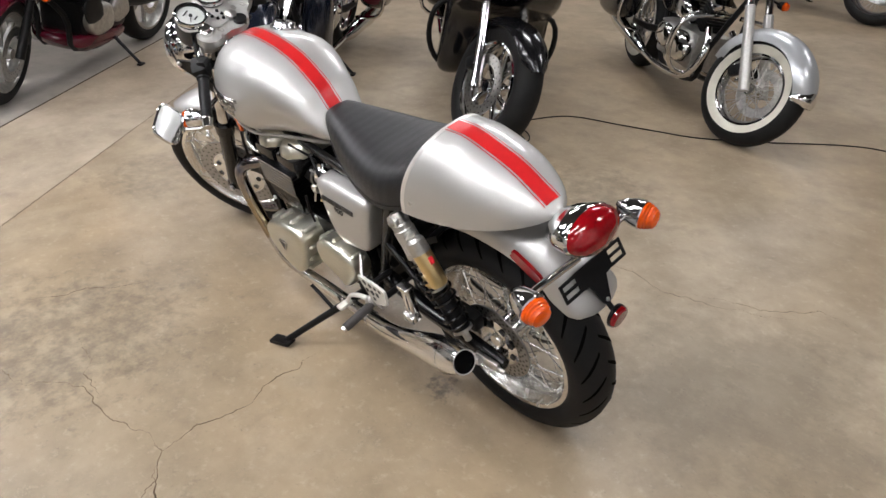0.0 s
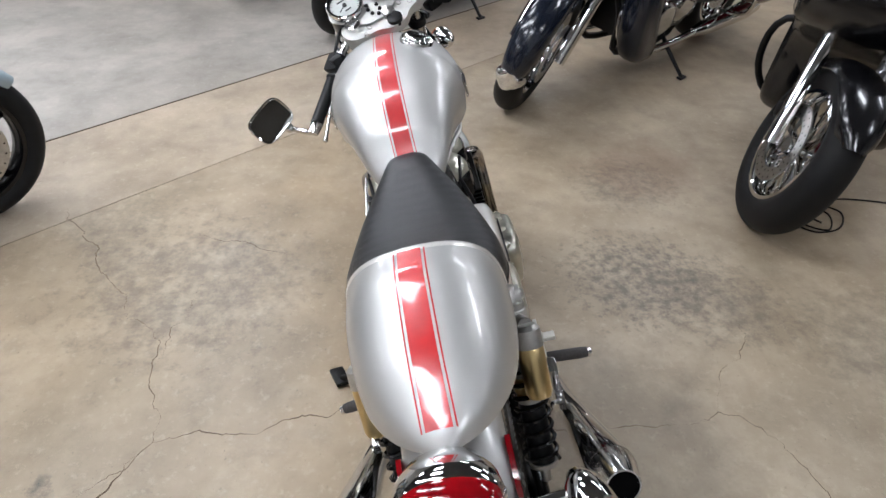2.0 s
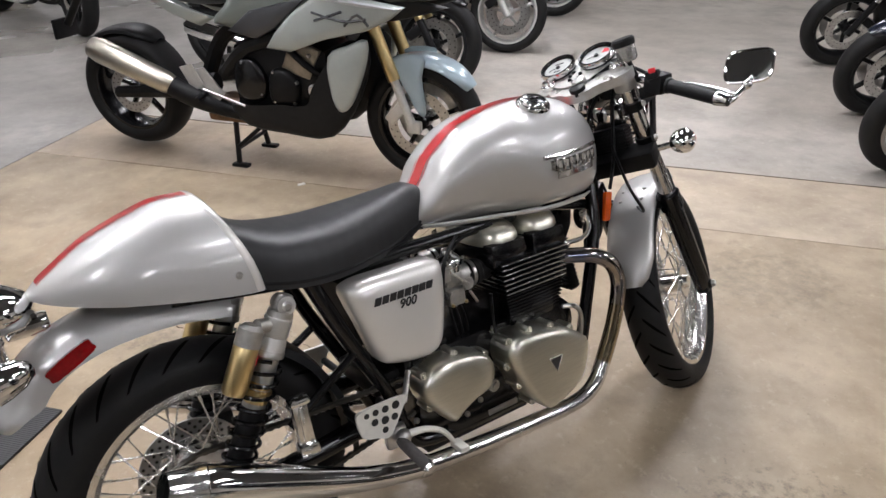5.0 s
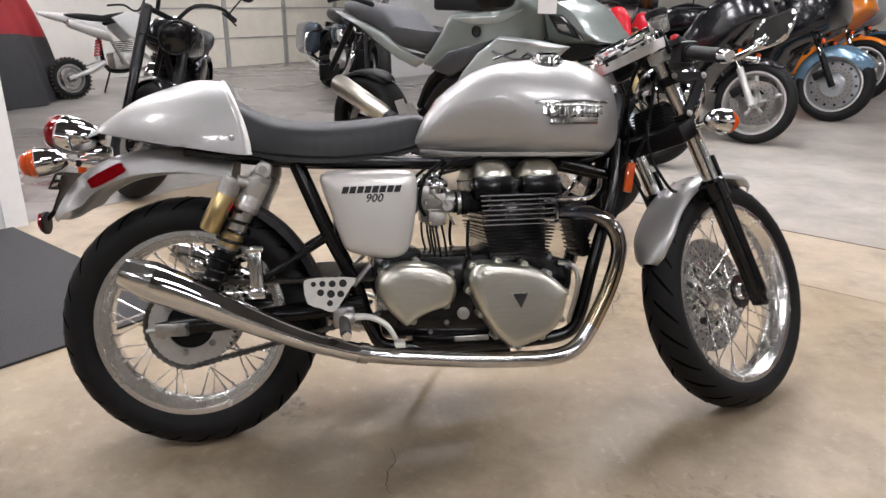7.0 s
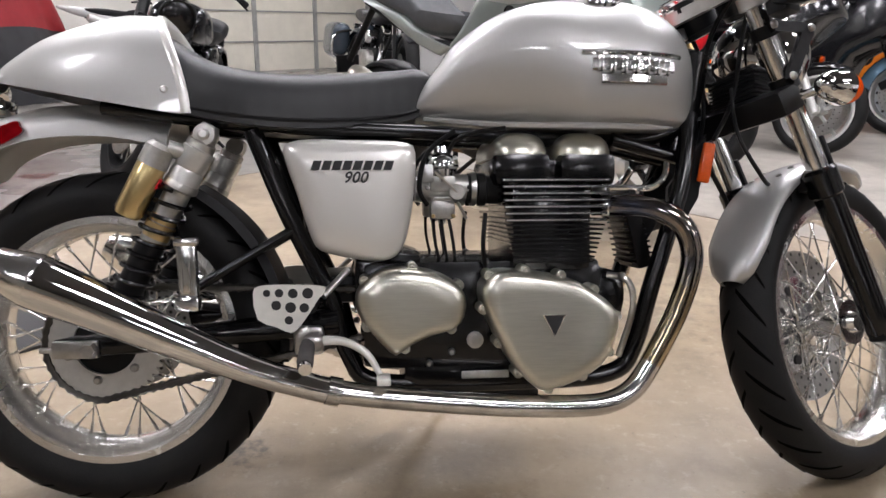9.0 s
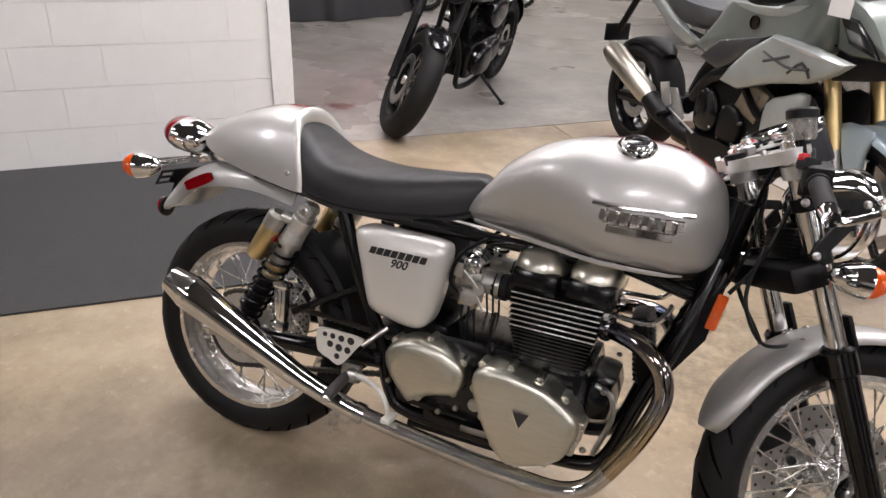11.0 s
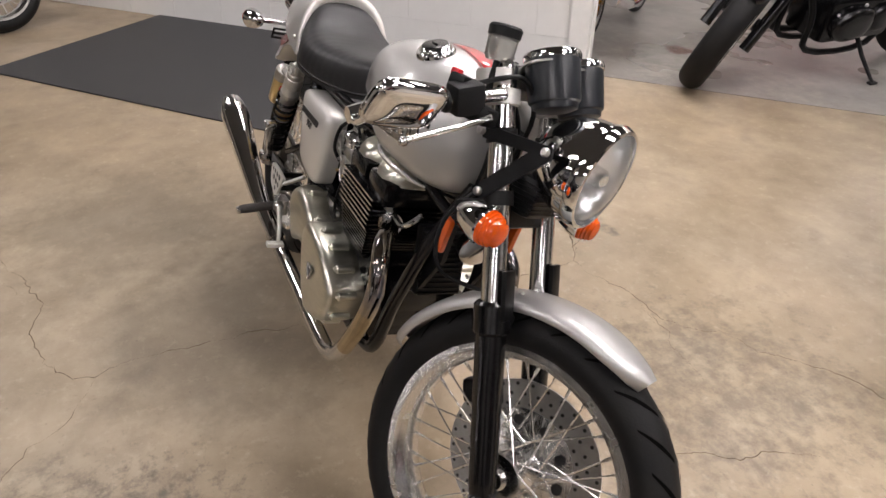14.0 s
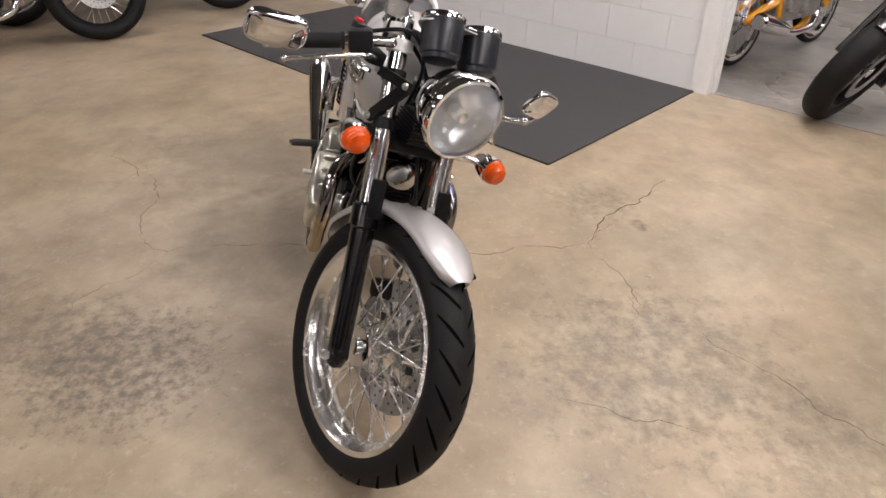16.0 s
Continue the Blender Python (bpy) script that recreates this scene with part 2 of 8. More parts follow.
def pillow(outline, y_back, y_face, rim=0.35, power=2.4, steps=7, flat=0.0):
    """A domed cover: an outline in the xz plane that swells from y_back to y_face."""
    cx = sum(p[0] for p in outline) / len(outline)
    cz = sum(p[1] for p in outline) / len(outline)
    rings = [[(x, y_back, z) for x, z in outline]]
    y_rim = y_back + (y_face - y_back) * rim
    for k in range(steps + 1):
        a = math.pi / 2 * k / steps
        s = flat + (1 - flat) * math.cos(a) ** (2 / power)
        y = y_rim + (y_face - y_rim) * math.sin(a) ** (2 / power)
        s = max(s, 0.02)
        rings.append([(cx + (x - cx) * s, y, cz + (z - cz) * s) for x, z in outline])
    return skin(rings)


def curve1(keys):
    """A smooth function through (u, value) keys."""
    us = [k[0] for k in keys]
    vs = [k[1] for k in keys]

    def f(u):
        if u <= us[0]:
            return vs[0]
        if u >= us[-1]:
            return vs[-1]
        i = max(j for j in range(len(us)) if us[j] <= u)
        i = min(i, len(us) - 2)
        h = us[i + 1] - us[i]
        t = (u - us[i]) / h

        def slope(j):
            if j in (0, len(us) - 1):
                k = max(j, 1)
                return (vs[k] - vs[k - 1]) / (us[k] - us[k - 1])
            return (vs[j + 1] - vs[j - 1]) / (us[j + 1] - us[j - 1])
        m0, m1 = slope(i) * h, slope(i + 1) * h
        return (2 * t ** 3 - 3 * t * t + 1) * vs[i] + (t ** 3 - 2 * t * t + t) * m0 + (-2 * t ** 3 + 3 * t * t) * vs[i + 1] + (t ** 3 - t * t) * m1
    return f


def coil(a, b, r, wire, turns, seg=6):
    m = aim(a, b)
    length = (Vector(b) - Vector(a)).length
    n = int(turns * 14)
    return tube([m @ Vector((r * math.cos(2 * math.pi * turns * i / n), r * math.sin(2 * math.pi * turns * i / n), length * i / n)) for i in range(n + 1)], wire, seg)


def bolts(places, r, h, direction=(0, -1, 0)):
    out = []
    for p in places:
        p = Vector(p)
        out.append(moved(lathe([(0, h), (r * 0.6, h), (r, h * 0.5), (r, 0)], 8, axis="z"), aim(p, p + Vector(direction))))
    return out


def text_mesh(body, size, material, name, parent, m, shear=0.0, depth=0.0006):
    cu = bpy.data.curves.new(name, "FONT")
    cu.body, cu.size, cu.shear, cu.extrude, cu.offset = body, size, shear, depth, 0.00055
    cu.align_x, cu.align_y = "CENTER", "CENTER"
    tmp = bpy.data.objects.new(name, cu)
    scene.collection.objects.link(tmp)
    me = bpy.data.meshes.new_from_object(tmp.evaluated_get(bpy.context.evaluated_depsgraph_get()))
    bpy.data.objects.remove(tmp)
    me.materials.clear()
    me.materials.append(material)
    me.transform(m)
    ob = new(name, me)
    ob.parent = parent
    return ob


# ---------------------------------------------------------------- the place
def concrete(name, tan, grey, dark, gloss=0.34, seed=0.0, spots=()):
    m = bpy.data.materials.new(name)
    m.use_nodes = True
    nt = m.node_tree
    N, L = nt.nodes.new, nt.links.new
    p = nt.nodes["Principled BSDF"]
    co = N("ShaderNodeTexCoord")
    mp = N("ShaderNodeMapping")
    mp.inputs["Location"].default_value = (seed, seed * 1.7, 0)
    L(co.outputs["Object"], mp.inputs["Vector"])

    def fractal(scale, detail=5, rough=0.6, lo=0.35, hi=0.65, distort=0.0):
        n = N("ShaderNodeTexNoise")
        n.inputs["Scale"].default_value, n.inputs["Detail"].default_value = scale, detail
        n.inputs["Roughness"].default_value, n.inputs["Distortion"].default_value = rough, distort
        L(mp.outputs["Vector"], n.inputs["Vector"])
        r = N("ShaderNodeMapRange")
        r.inputs["From Min"].default_value, r.inputs["From Max"].default_value = lo, hi
        L(n.outputs["Fac"], r.inputs["Value"])
        return r.outputs["Result"], n.outputs["Fac"]

    def blend(fac, a, b, amount=1.0):
        x = N("ShaderNodeMix")
        x.data_type = "RGBA"
        s = N("ShaderNodeMath")
        s.operation = "MULTIPLY"
        s.inputs[1].default_value = amount
        L(fac, s.inputs[0])
        L(s.outputs[0], x.inputs["Factor"])
        for sock, c in (("A", a), ("B", b)):
            if isinstance(c, tuple):
                x.inputs[sock].default_value = (*c, 1)
            else:
                L(c, x.inputs[sock])
        return x.outputs["Result"]

    broad, _ = fractal(0.55, 4, 0.55, 0.4, 0.62)
    cloud, _ = fractal(2.6, 8, 0.66, 0.34, 0.68)
    blotch, _ = fractal(7.0, 8, 0.7, 0.52, 0.78)
    speck, fine = fractal(55.0, 6, 0.75, 0.6, 0.74)
    grit, _ = fractal(28.0, 7, 0.75, 0.54, 0.74)
    pale, _ = fractal(1.7, 8, 0.62, 0.5, 0.78)
    c = blend(broad, tan, grey, 0.75)
    c = blend(cloud, c, tuple(0.55 * v for v in tan), 0.82)
    c = blend(pale, c, tuple(min(1, 1.25 * v) for v in grey), 0.62)
    c = blend(blotch, c, dark, 0.62)
    c = blend(speck, c, dark, 0.75)
    c = blend(grit, c, tuple(min(1, 1.4 * v) for v in grey), 0.5)
    for sx, sy, r, strength, tint, grain in spots:
        d = N("ShaderNodeVectorMath")
        d.operation = "DISTANCE"
        d.inputs[1].default_value = (sx, sy, 0)
        L(co.outputs["Object"], d.inputs[0])
        n = N("ShaderNodeTexNoise")
        n.inputs["Scale"].default_value, n.inputs["Detail"].default_value, n.inputs["Roughness"].default_value = grain, 6, 0.7
        L(co.outputs["Object"], n.inputs["Vector"])
        near = N("ShaderNodeMapRange")
        near.inputs["From Min"].default_value, near.inputs["From Max"].default_value = r, r * 0.25
        L(d.outputs["Value"], near.inputs["Value"])
        ragged = N("ShaderNodeMath")
        ragged.operation = "MULTIPLY_ADD"
        ragged.inputs[1].default_value, ragged.inputs[2].default_value = (0.62, -0.38) if grain <= 8 else (0.46, -0.34)
        L(near.outputs["Result"], ragged.inputs[0])
        total = N("ShaderNodeMath")
        L(n.outputs["Fac"], total.inputs[0])
        L(ragged.outputs[0], total.inputs[1])
        hard = N("ShaderNodeMapRange")
        hard.inputs["From Min"].default_value, hard.inputs["From Max"].default_value = 0.5, 0.72
        L(total.outputs[0], hard.inputs["Value"])
        c = blend(hard.outputs["Result"], c, tint, strength)
    L(c, p.inputs["Base Color"])
    rr = N("ShaderNodeMapRange")
    rr.inputs["To Min"].default_value, rr.inputs["To Max"].default_value = gloss, gloss + 0.12
    L(broad, rr.inputs["Value"])
    L(rr.outputs["Result"], p.inputs["Roughness"])
    b = N("ShaderNodeBump")
    b.inputs["Strength"].default_value, b.inputs["Distance"].default_value = 0.2, 0.003
    L(fine, b.inputs["Height"])
    L(b.outputs["Normal"], p.inputs["Normal"])
    return m


OIL, RUST, CHALK = (0.07, 0.06, 0.05), (0.16, 0.06, 0.035), (0.5, 0.46, 0.4)
TAN = concrete("tan_sealed_concrete", (0.385, 0.295, 0.192), (0.43, 0.36, 0.265), (0.13, 0.1, 0.07),
               spots=[(1.12, -0.60, 0.6, 0.72, OIL, 26), (0.98, -0.84, 0.5, 0.55, OIL, 16), (1.75, -0.75, 0.5, 0.45, OIL, 26), (0.75, -1.25, 0.6, 0.4, OIL, 15), (1.6, 1.25, 0.55, 0.35, OIL, 20), (0.2, 1.0, 0.4, 0.4, OIL, 24), (2.2, 0.2, 0.6, 0.35, OIL, 16), (0.40, 1.13, 0.10, 0.9, OIL, 14), (0.24, 0.17, 0.14, 0.8, OIL, 26), (0.45, -0.25, 0.8, 0.3, OIL, 5),
                      (-0.35, -0.45, 0.9, 0.3, OIL, 6), (1.9, -0.9, 0.6, 0.22, RUST, 5), (1.2, 0.9, 0.9, 0.5, OIL, 16)])
STRIP = concrete("pale_tan_concrete", (0.43, 0.34, 0.24), (0.46, 0.395, 0.31), (0.15, 0.115, 0.08), seed=7.3)
GREY = concrete("grey_polished_concrete", (0.37, 0.335, 0.29), (0.44, 0.41, 0.365), (0.15, 0.13, 0.115), gloss=0.28, seed=3.1)
BACK = concrete("worn_grey_concrete", (0.29, 0.27, 0.24), (0.36, 0.345, 0.325), (0.13, 0.12, 0.11), gloss=0.24, seed=11.7,
                spots=[(-1.31, 2.9, 0.22, 0.8, (0.1, 0.032, 0.022), 7), (-0.55, 3.0, 0.6, 0.35, CHALK, 9), (0.1, 3.5, 0.5, 0.3, CHALK, 12), (-1.5, 2.5, 0.5, 0.5, OIL, 8), (-1.0, 2.5, 0.35, 0.5, CHALK, 14)])
HAIRLINE = mat("hairline_crack_dirt", (0.115, 0.08, 0.052), 0.95, spec=0.1, vary=0.4, scale=60)
CRACK = mat("crack_shadow_dirt", (0.075, 0.052, 0.034), 0.95, spec=0.1, vary=0.5, scale=30)
WALLPAINT = mat("white_wall_paint", (0.8, 0.795, 0.775), 0.55, vary=0.07, scale=3, bump=0.25, bump_scale=90)
BLOCKJOINT = mat("painted_mortar", (0.79, 0.785, 0.765), 0.6, vary=0.1, scale=12)
PLASTER = mat("off_white_plaster", (0.78, 0.755, 0.69), 0.7, vary=0.08, scale=2.5, bump=0.08)
CEIL = mat("dark_ceiling_paint", (0.11, 0.11, 0.112), 0.8, vary=0.08, scale=4)

# the plan runs along the free-standing wall (u) and square to it (v); v > 0 is the showroom, v < 0 the bay behind
WALL_END = V(-1.14, 2.055, 0)
UD = V(0.732, 0.681, 0).normalized()
VD = V(0.656, -0.754, 0).normalized()
U_B, U_A = 1.667, 2.363                  # the two floor joints
U0, U1, V0, V1 = -11.0, 12.0, -6.5, 13.0
HIGH = 3.7


def at(u, v, z=0.0):
    p = WALL_END + UD * u + VD * v
    return V(p.x, p.y, z)


JOINT = {U_B: 0.0024, U_A: 0.0072}      # half widths of the saw cuts


def ground_piece(name, u0, u1, v0, v1, material, label):
    g = 0.0036
    a, b = (JOINT.get(u0, g), JOINT.get(u1, g))
    bm = slab([tuple(at(u, v).xy) for u, v in ((u0 + a, v0 + g), (u1 - b, v0 + g), (u1 - b, v1 - g), (u0 + a, v1 - g))], -0.15, 0, plane="xy")
    return thing(name, bm, material, label, "floor", kind="structure", smooth=0)


ground_piece("floor", U0, U_B, 0, V1, TAN, "tan sealed concrete floor with cracks and stains")
ground_piece("floor_strip", U_B, U_A, 0, V1, STRIP, "pale tan concrete strip between two floor joints")
ground_piece("floor_grey", U_A, U1, 0, V1, GREY, "grey polished concrete floor of the showroom")
ground_piece("floor_back", U0, U1, V0, 0, BACK, "worn grey concrete floor behind the wall opening")
thing("ground", slab([tuple(at(u, v).xy) for u, v in ((-20, -20), (22, -20), (22, 22), (-20, 22))], -0.3, -0.155, plane="xy"), CRACK,
      "dark earth under the concrete slabs", "ground", kind="structure", smooth=0)


def floor_joint(u, w):
    """A saw-cut joint with its dark filler, a little below the slabs."""
    bm = slab([tuple(at(a, v).xy) for a, v in ((u - w, 0.004), (u + w, 0.004), (u + w, V1 - 0.004), (u - w, V1 - 0.004))], -0.10, -0.0016, plane="xy")
    return thing("floor_joint", bm, CRACK, "dark filled joint between two concrete slabs", "joint", kind="structure", smooth=0)


for u, w in JOINT.items():
    floor_joint(u, w - 0.0002)


def wall(name, a, b, z0, z1, thick, material, label):
    a, b = Vector(a), Vector(b)
    d = (b - a).normalized()
    n = V(-d.y, d.x, 0) * thick
    bm = slab([tuple(p.xy) for p in (a, b, b + n, a + n)], z0, z1, plane="xy")
    return thing(name, bm, material, label, "wall", kind="structure", smooth=0)


# closing walls: the thickness lies outside
wall("wall_east", at(U1, V0), at(U1, V1), 0, HIGH, -0.2, PLASTER, "plain off-white plaster wall")
wall("wall_south", at(U1, V1), at(U0, V1), 0, HIGH, -0.2, PLASTER, "plain off-white plaster wall")
wall("wall_west", at(U0, V1), at(U0, V0), 0, HIGH, -0.2, PLASTER, "plain off-white plaster wall")
DOOR_U0, DOOR_U1, DOOR_H = 4.4, 9.3, 2.76
wall("wall_north", at(U0, V0), at(DOOR_U0, V0), 0, HIGH, -0.2, PLASTER, "off-white plaster wall of the back bay")
wall("wall_north_right", at(DOOR_U1, V0), at(U1, V0), 0, HIGH, -0.2, PLASTER, "off-white plaster wall of the back bay")
wall("wall_lintel", at(DOOR_U0, V0), at(DOOR_U1, V0), DOOR_H, HIGH, -0.2, PLASTER, "off-white plaster above the sectional door")
thing("ceiling", slab([tuple(at(u, v).xy) for u, v in ((U0 - .2, V0 - .2), (U1 + .2, V0 - .2), (U1 + .2, V1 + .2), (U0 - .2, V1 + .2))], HIGH, HIGH + 0.15, plane="xy"), CEIL,
      "dark painted ceiling of the showroom", "ceiling", kind="structure", smooth=0)

# the free-standing painted block wall: block courses in running bond
block_wall = root("wall_block", Matrix.Translation(VD * 0.04), "white painted concrete block wall with shallow mortar joints", "wall", kind="structure")
WALL_LEN, WALL_T = 9.6, 0.12
part("wall_core", slab([tuple(at(u, v).xy) for u, v in ((-WALL_LEN, -WALL_T), (-0.008, -WALL_T), (-0.008, -0.004), (-WALL_LEN, -0.004))], 0, HIGH, plane="xy"), BLOCKJOINT, block_wall, smooth=0)


# ---------------------------------------------------------------- sectional door, lights
garage = root("door_1", Matrix.Identity(4), "cream steel sectional garage door, closed", "garage door", kind="structure")
DOORPAINT = mat("cream_steel_paint", (0.76, 0.72, 0.62), 0.45, vary=0.08, scale=5, bump=0.05)
DOORRAIL = mat("grey_steel_stile", (0.4, 0.4, 0.38), 0.45, 0.3, vary=0.15, scale=20)
PANEL = 0.46
for i in range(6):
    bm = slab([(DOOR_U0, PANEL * i + 0.006), (DOOR_U1, PANEL * i + 0.006), (DOOR_U1, PANEL * (i + 1) - 0.006), (DOOR_U0, PANEL * (i + 1) - 0.006)], 0, 0.04, bevel=0.008)
    part("panel", bm, DOORPAINT, garage, smooth=0)
for i in range(1, 6):
    bm = slab([(DOOR_U0, PANEL * i - 0.012), (DOOR_U1, PANEL * i - 0.012), (DOOR_U1, PANEL * i + 0.012), (DOOR_U0, PANEL * i + 0.012)], 0.04, 0.055)
    part("rail", bm, DOORRAIL, garage, smooth=0)
for u in (DOOR_U0 + 0.05, DOOR_U0 + 1.25, DOOR_U0 + 2.45, DOOR_U0 + 3.65, DOOR_U1 - 0.05):
    part("stile", slab([(u - 0.035, 0), (u + 0.035, 0), (u + 0.035, DOOR_H), (u - 0.035, DOOR_H)], 0.042, 0.07, bevel=0.004), DOORRAIL, garage, smooth=0)
door_axes = Matrix.Identity(4)
door_axes.col[0][:3] = UD
door_axes.col[1][:3] = V(-UD.y, UD.x, 0) * -1
garage.matrix_world = Matrix.Translation(at(0, V0 + 0.0)) @ door_axes

LAMPGLOW = bpy.data.materials.new("lamp_glow")
LAMPGLOW.use_nodes = True
LAMPGLOW.node_tree.nodes["Principled BSDF"].inputs["Emission Color"].default_value = (1.0, 0.975, 0.925, 1)
LAMPGLOW.node_tree.nodes["Principled BSDF"].inputs["Emission Strength"].default_value = LAMP_POWER
FIXTURE = mat("white_enamel_fixture", (0.8, 0.8, 0.78), 0.4, vary=0.04)


def ceiling_light(x, y):
    m = Matrix.Translation((x, y, HIGH - 0.45)) @ door_axes
    r = root("ceiling_light", m, "white rectangular light with a glowing diffuser hung from the ceiling", "light", "ceiling lights")
    part("housing", box((1.25, 0.46, 0.06), (0, 0, 0.05), 0.012), FIXTURE, r)
    part("diffuser", box((1.19, 0.40, 0.016), (0, 0, 0.013), 0.004), LAMPGLOW, r, "glowing white diffuser panel")
    for x in (-0.5, 0.5):
        part("rod", rod((x, 0, 0.07), (x, 0, 0.45), 0.005, seg=6), STEEL, r)


for u, v in LIGHTS:
    ceiling_light(u, v)

# ---------------------------------------------------------------- rubber mat against the wall
MAT = bpy.data.materials.new("ribbed_rubber_mat")
MAT.use_nodes = True
_nt = MAT.node_tree
_p = _nt.nodes["Principled BSDF"]
_p.inputs["Roughness"].default_value = 0.5
_co = _nt.nodes.new("ShaderNodeTexCoord")
_w = _nt.nodes.new("ShaderNodeTexWave")
_w.inputs["Scale"].default_value, _w.inputs["Distortion"].default_value = 45.0, 0.0
_n = _nt.nodes.new("ShaderNodeTexNoise")
_n.inputs["Scale"].default_value = 5.0
_mx = _nt.nodes.new("ShaderNodeMix")
_mx.data_type = "RGBA"
_mx.inputs["A"].default_value, _mx.inputs["B"].default_value = (0.036, 0.036, 0.038, 1), (0.024, 0.024, 0.026, 1)
_b = _nt.nodes.new("ShaderNodeBump")
_b.inputs["Strength"].default_value, _b.inputs["Distance"].default_value = 0.5, 0.002
for a, b in ((_co.outputs["Object"], _w.inputs["Vector"]), (_co.outputs["Object"], _n.inputs["Vector"]), (_n.outputs["Fac"], _mx.inputs["Factor"]),
             (_mx.outputs["Result"], _p.inputs["Base Color"]), (_w.outputs["Fac"], _b.inputs["Height"]), (_b.outputs["Normal"], _p.inputs["Normal"])):
    _nt.links.new(a, b)
mat_m = Matrix.Translation(at(0, 0)) @ door_axes
MAT_C, MAT_B, MAT_A = at(-0.06, 0.06), V(-0.16, 0.89, 0), V(-2.41, -1.062, 0)
MAT_D = MAT_C + (MAT_A - MAT_B)
thing("rubber_mat", slab([tuple((mat_m.inverted() @ p).xy) for p in (MAT_A, MAT_B, MAT_C, MAT_D)], 0.001, 0.009, plane="xy"), MAT,
      "dark grey ribbed rubber mat lying along the wall", "mat", smooth=0, m=mat_m)

# ---------------------------------------------------------------- cracks, joints, small litter
def crack(points, width, seed):
    """A ragged crack: the line wanders at several scales and opens and closes along its length."""
    rnd = random.Random(seed)
    pts = [V(*p, 0) for p in points]
    for level in range(5):
        out = []
        for a, b in zip(pts, pts[1:]):
            d = b - a
            out += [a, a.lerp(b, rnd.uniform(0.38, 0.62)) + V(-d.y, d.x, 0) * rnd.gauss(0, 0.085)] if d.length > 0.012 else [a]
        pts = out + [pts[-1]]
    bm, prev, open_ = bmesh.new(), None, 0.7
    for i, p in enumerate(pts):
        d = pts[min(i + 1, len(pts) - 1)] - pts[max(i - 1, 0)]
        side = V(-d.y, d.x, 0).normalized()
        open_ = min(1.2, max(0.12, open_ + rnd.gauss(0, 0.17)))
        w = width * open_ * min(1, 0.15 + 0.06 * min(i, len(pts) - 1 - i))
        row = [bm.verts.new(p + side * w / 2 + V(0, 0, 0.0012)), bm.verts.new(p - side * w / 2 + V(0, 0, 0.0012))]
        if prev:
            bm.faces.new((prev[0], prev[1], row[1], row[0]))
        prev = row
    return bm


CRACKS = [([(0.376, 1.031), (0.434, 0.972), (0.528, 0.888), (0.676, 0.918), (0.801, 0.95), (1.026, 1.075), (1.18, 1.15), (1.353, 1.263), (1.525, 1.349), (1.702, 1.451)], 0.0022),
          ([(0.528, 0.888), (0.538, 0.716), (0.589, 0.514), (0.602, 0.369)], 0.0032),
          ([(0.51, 0.898), (0.318, 1.015), (0.141, 1.256), (-0.036, 1.393)], 0.0046),
          ([(0.805, 0.951), (0.93, 0.925), (1.055, 0.894), (1.189, 0.875)], 0.003),
          ([(-0.33, -0.968), (-0.038, -0.799), (0.375, -0.74), (0.51, -0.618), (0.475, -0.49), (0.492, -0.25), (0.516, -0.051)], 0.0021),
          ([(0.51, -0.618), (0.65, -0.684), (0.883, -0.837)], 0.0017),
          ([(0.017, -0.822), (-0.17, -0.9), (-0.33, -1.057), (-0.59, -1.055)], 0.002),
          ([(1.33, 0.593), (1.427, 0.764), (1.496, 0.954)], 0.002)]
for i, (pts, w) in enumerate(CRACKS):
    thing("floor_crack", crack(pts, w, i), HAIRLINE, "thin dark crack across the concrete floor", "crack", kind="structure", smooth=0)
thing("paper_scrap", slab([(-0.02, -0.008), (0.018, -0.012), (0.022, 0.01), (-0.012, 0.012)], 0.0, 0.003, plane="xy"), WALLPAINT, "small white paper scrap on the floor", "litter", m=pose(1.084, 2.0, 0.001))
thing("leaf", slab(rounded([(-0.05, 0), (0, 0.028), (0.06, 0.006), (0.01, -0.02)]), 0.0, 0.006, plane="xy"), mat("dry_leaf", (0.3, 0.27, 0.2), 0.7, vary=0.3),
      "small dry leaf lying on the rubber mat", "leaf", m=pose(-2.09, 0.65, 0.0095, 0, 0, 30))


# ---------------------------------------------------------------- wheels
def tyre_mesh(R, width, rim_r, axis_at, grooves=0, seg=56):
    """A tyre with a smooth rounded tread; groove_mesh lays the slanted grooves on it as dark strips."""
    h = width / 2
    base = rim_r + (R - rim_r) * 0.42
    side = [(rim_r - 0.004, h * 0.62), (rim_r + 0.006, h * 0.78), (rim_r + (R - rim_r) * 0.22, h * 0.94)]
    tread = [(base + (R - base) * math.cos(a), h * math.sin(a)) for a in (-math.pi / 2 + math.pi * k / 14 for k in range(15))]
    prof = [(r, -y) for r, y in side] + tread + side[::-1]
    return lathe(prof, seg, closed=True, axis="y", at=axis_at)


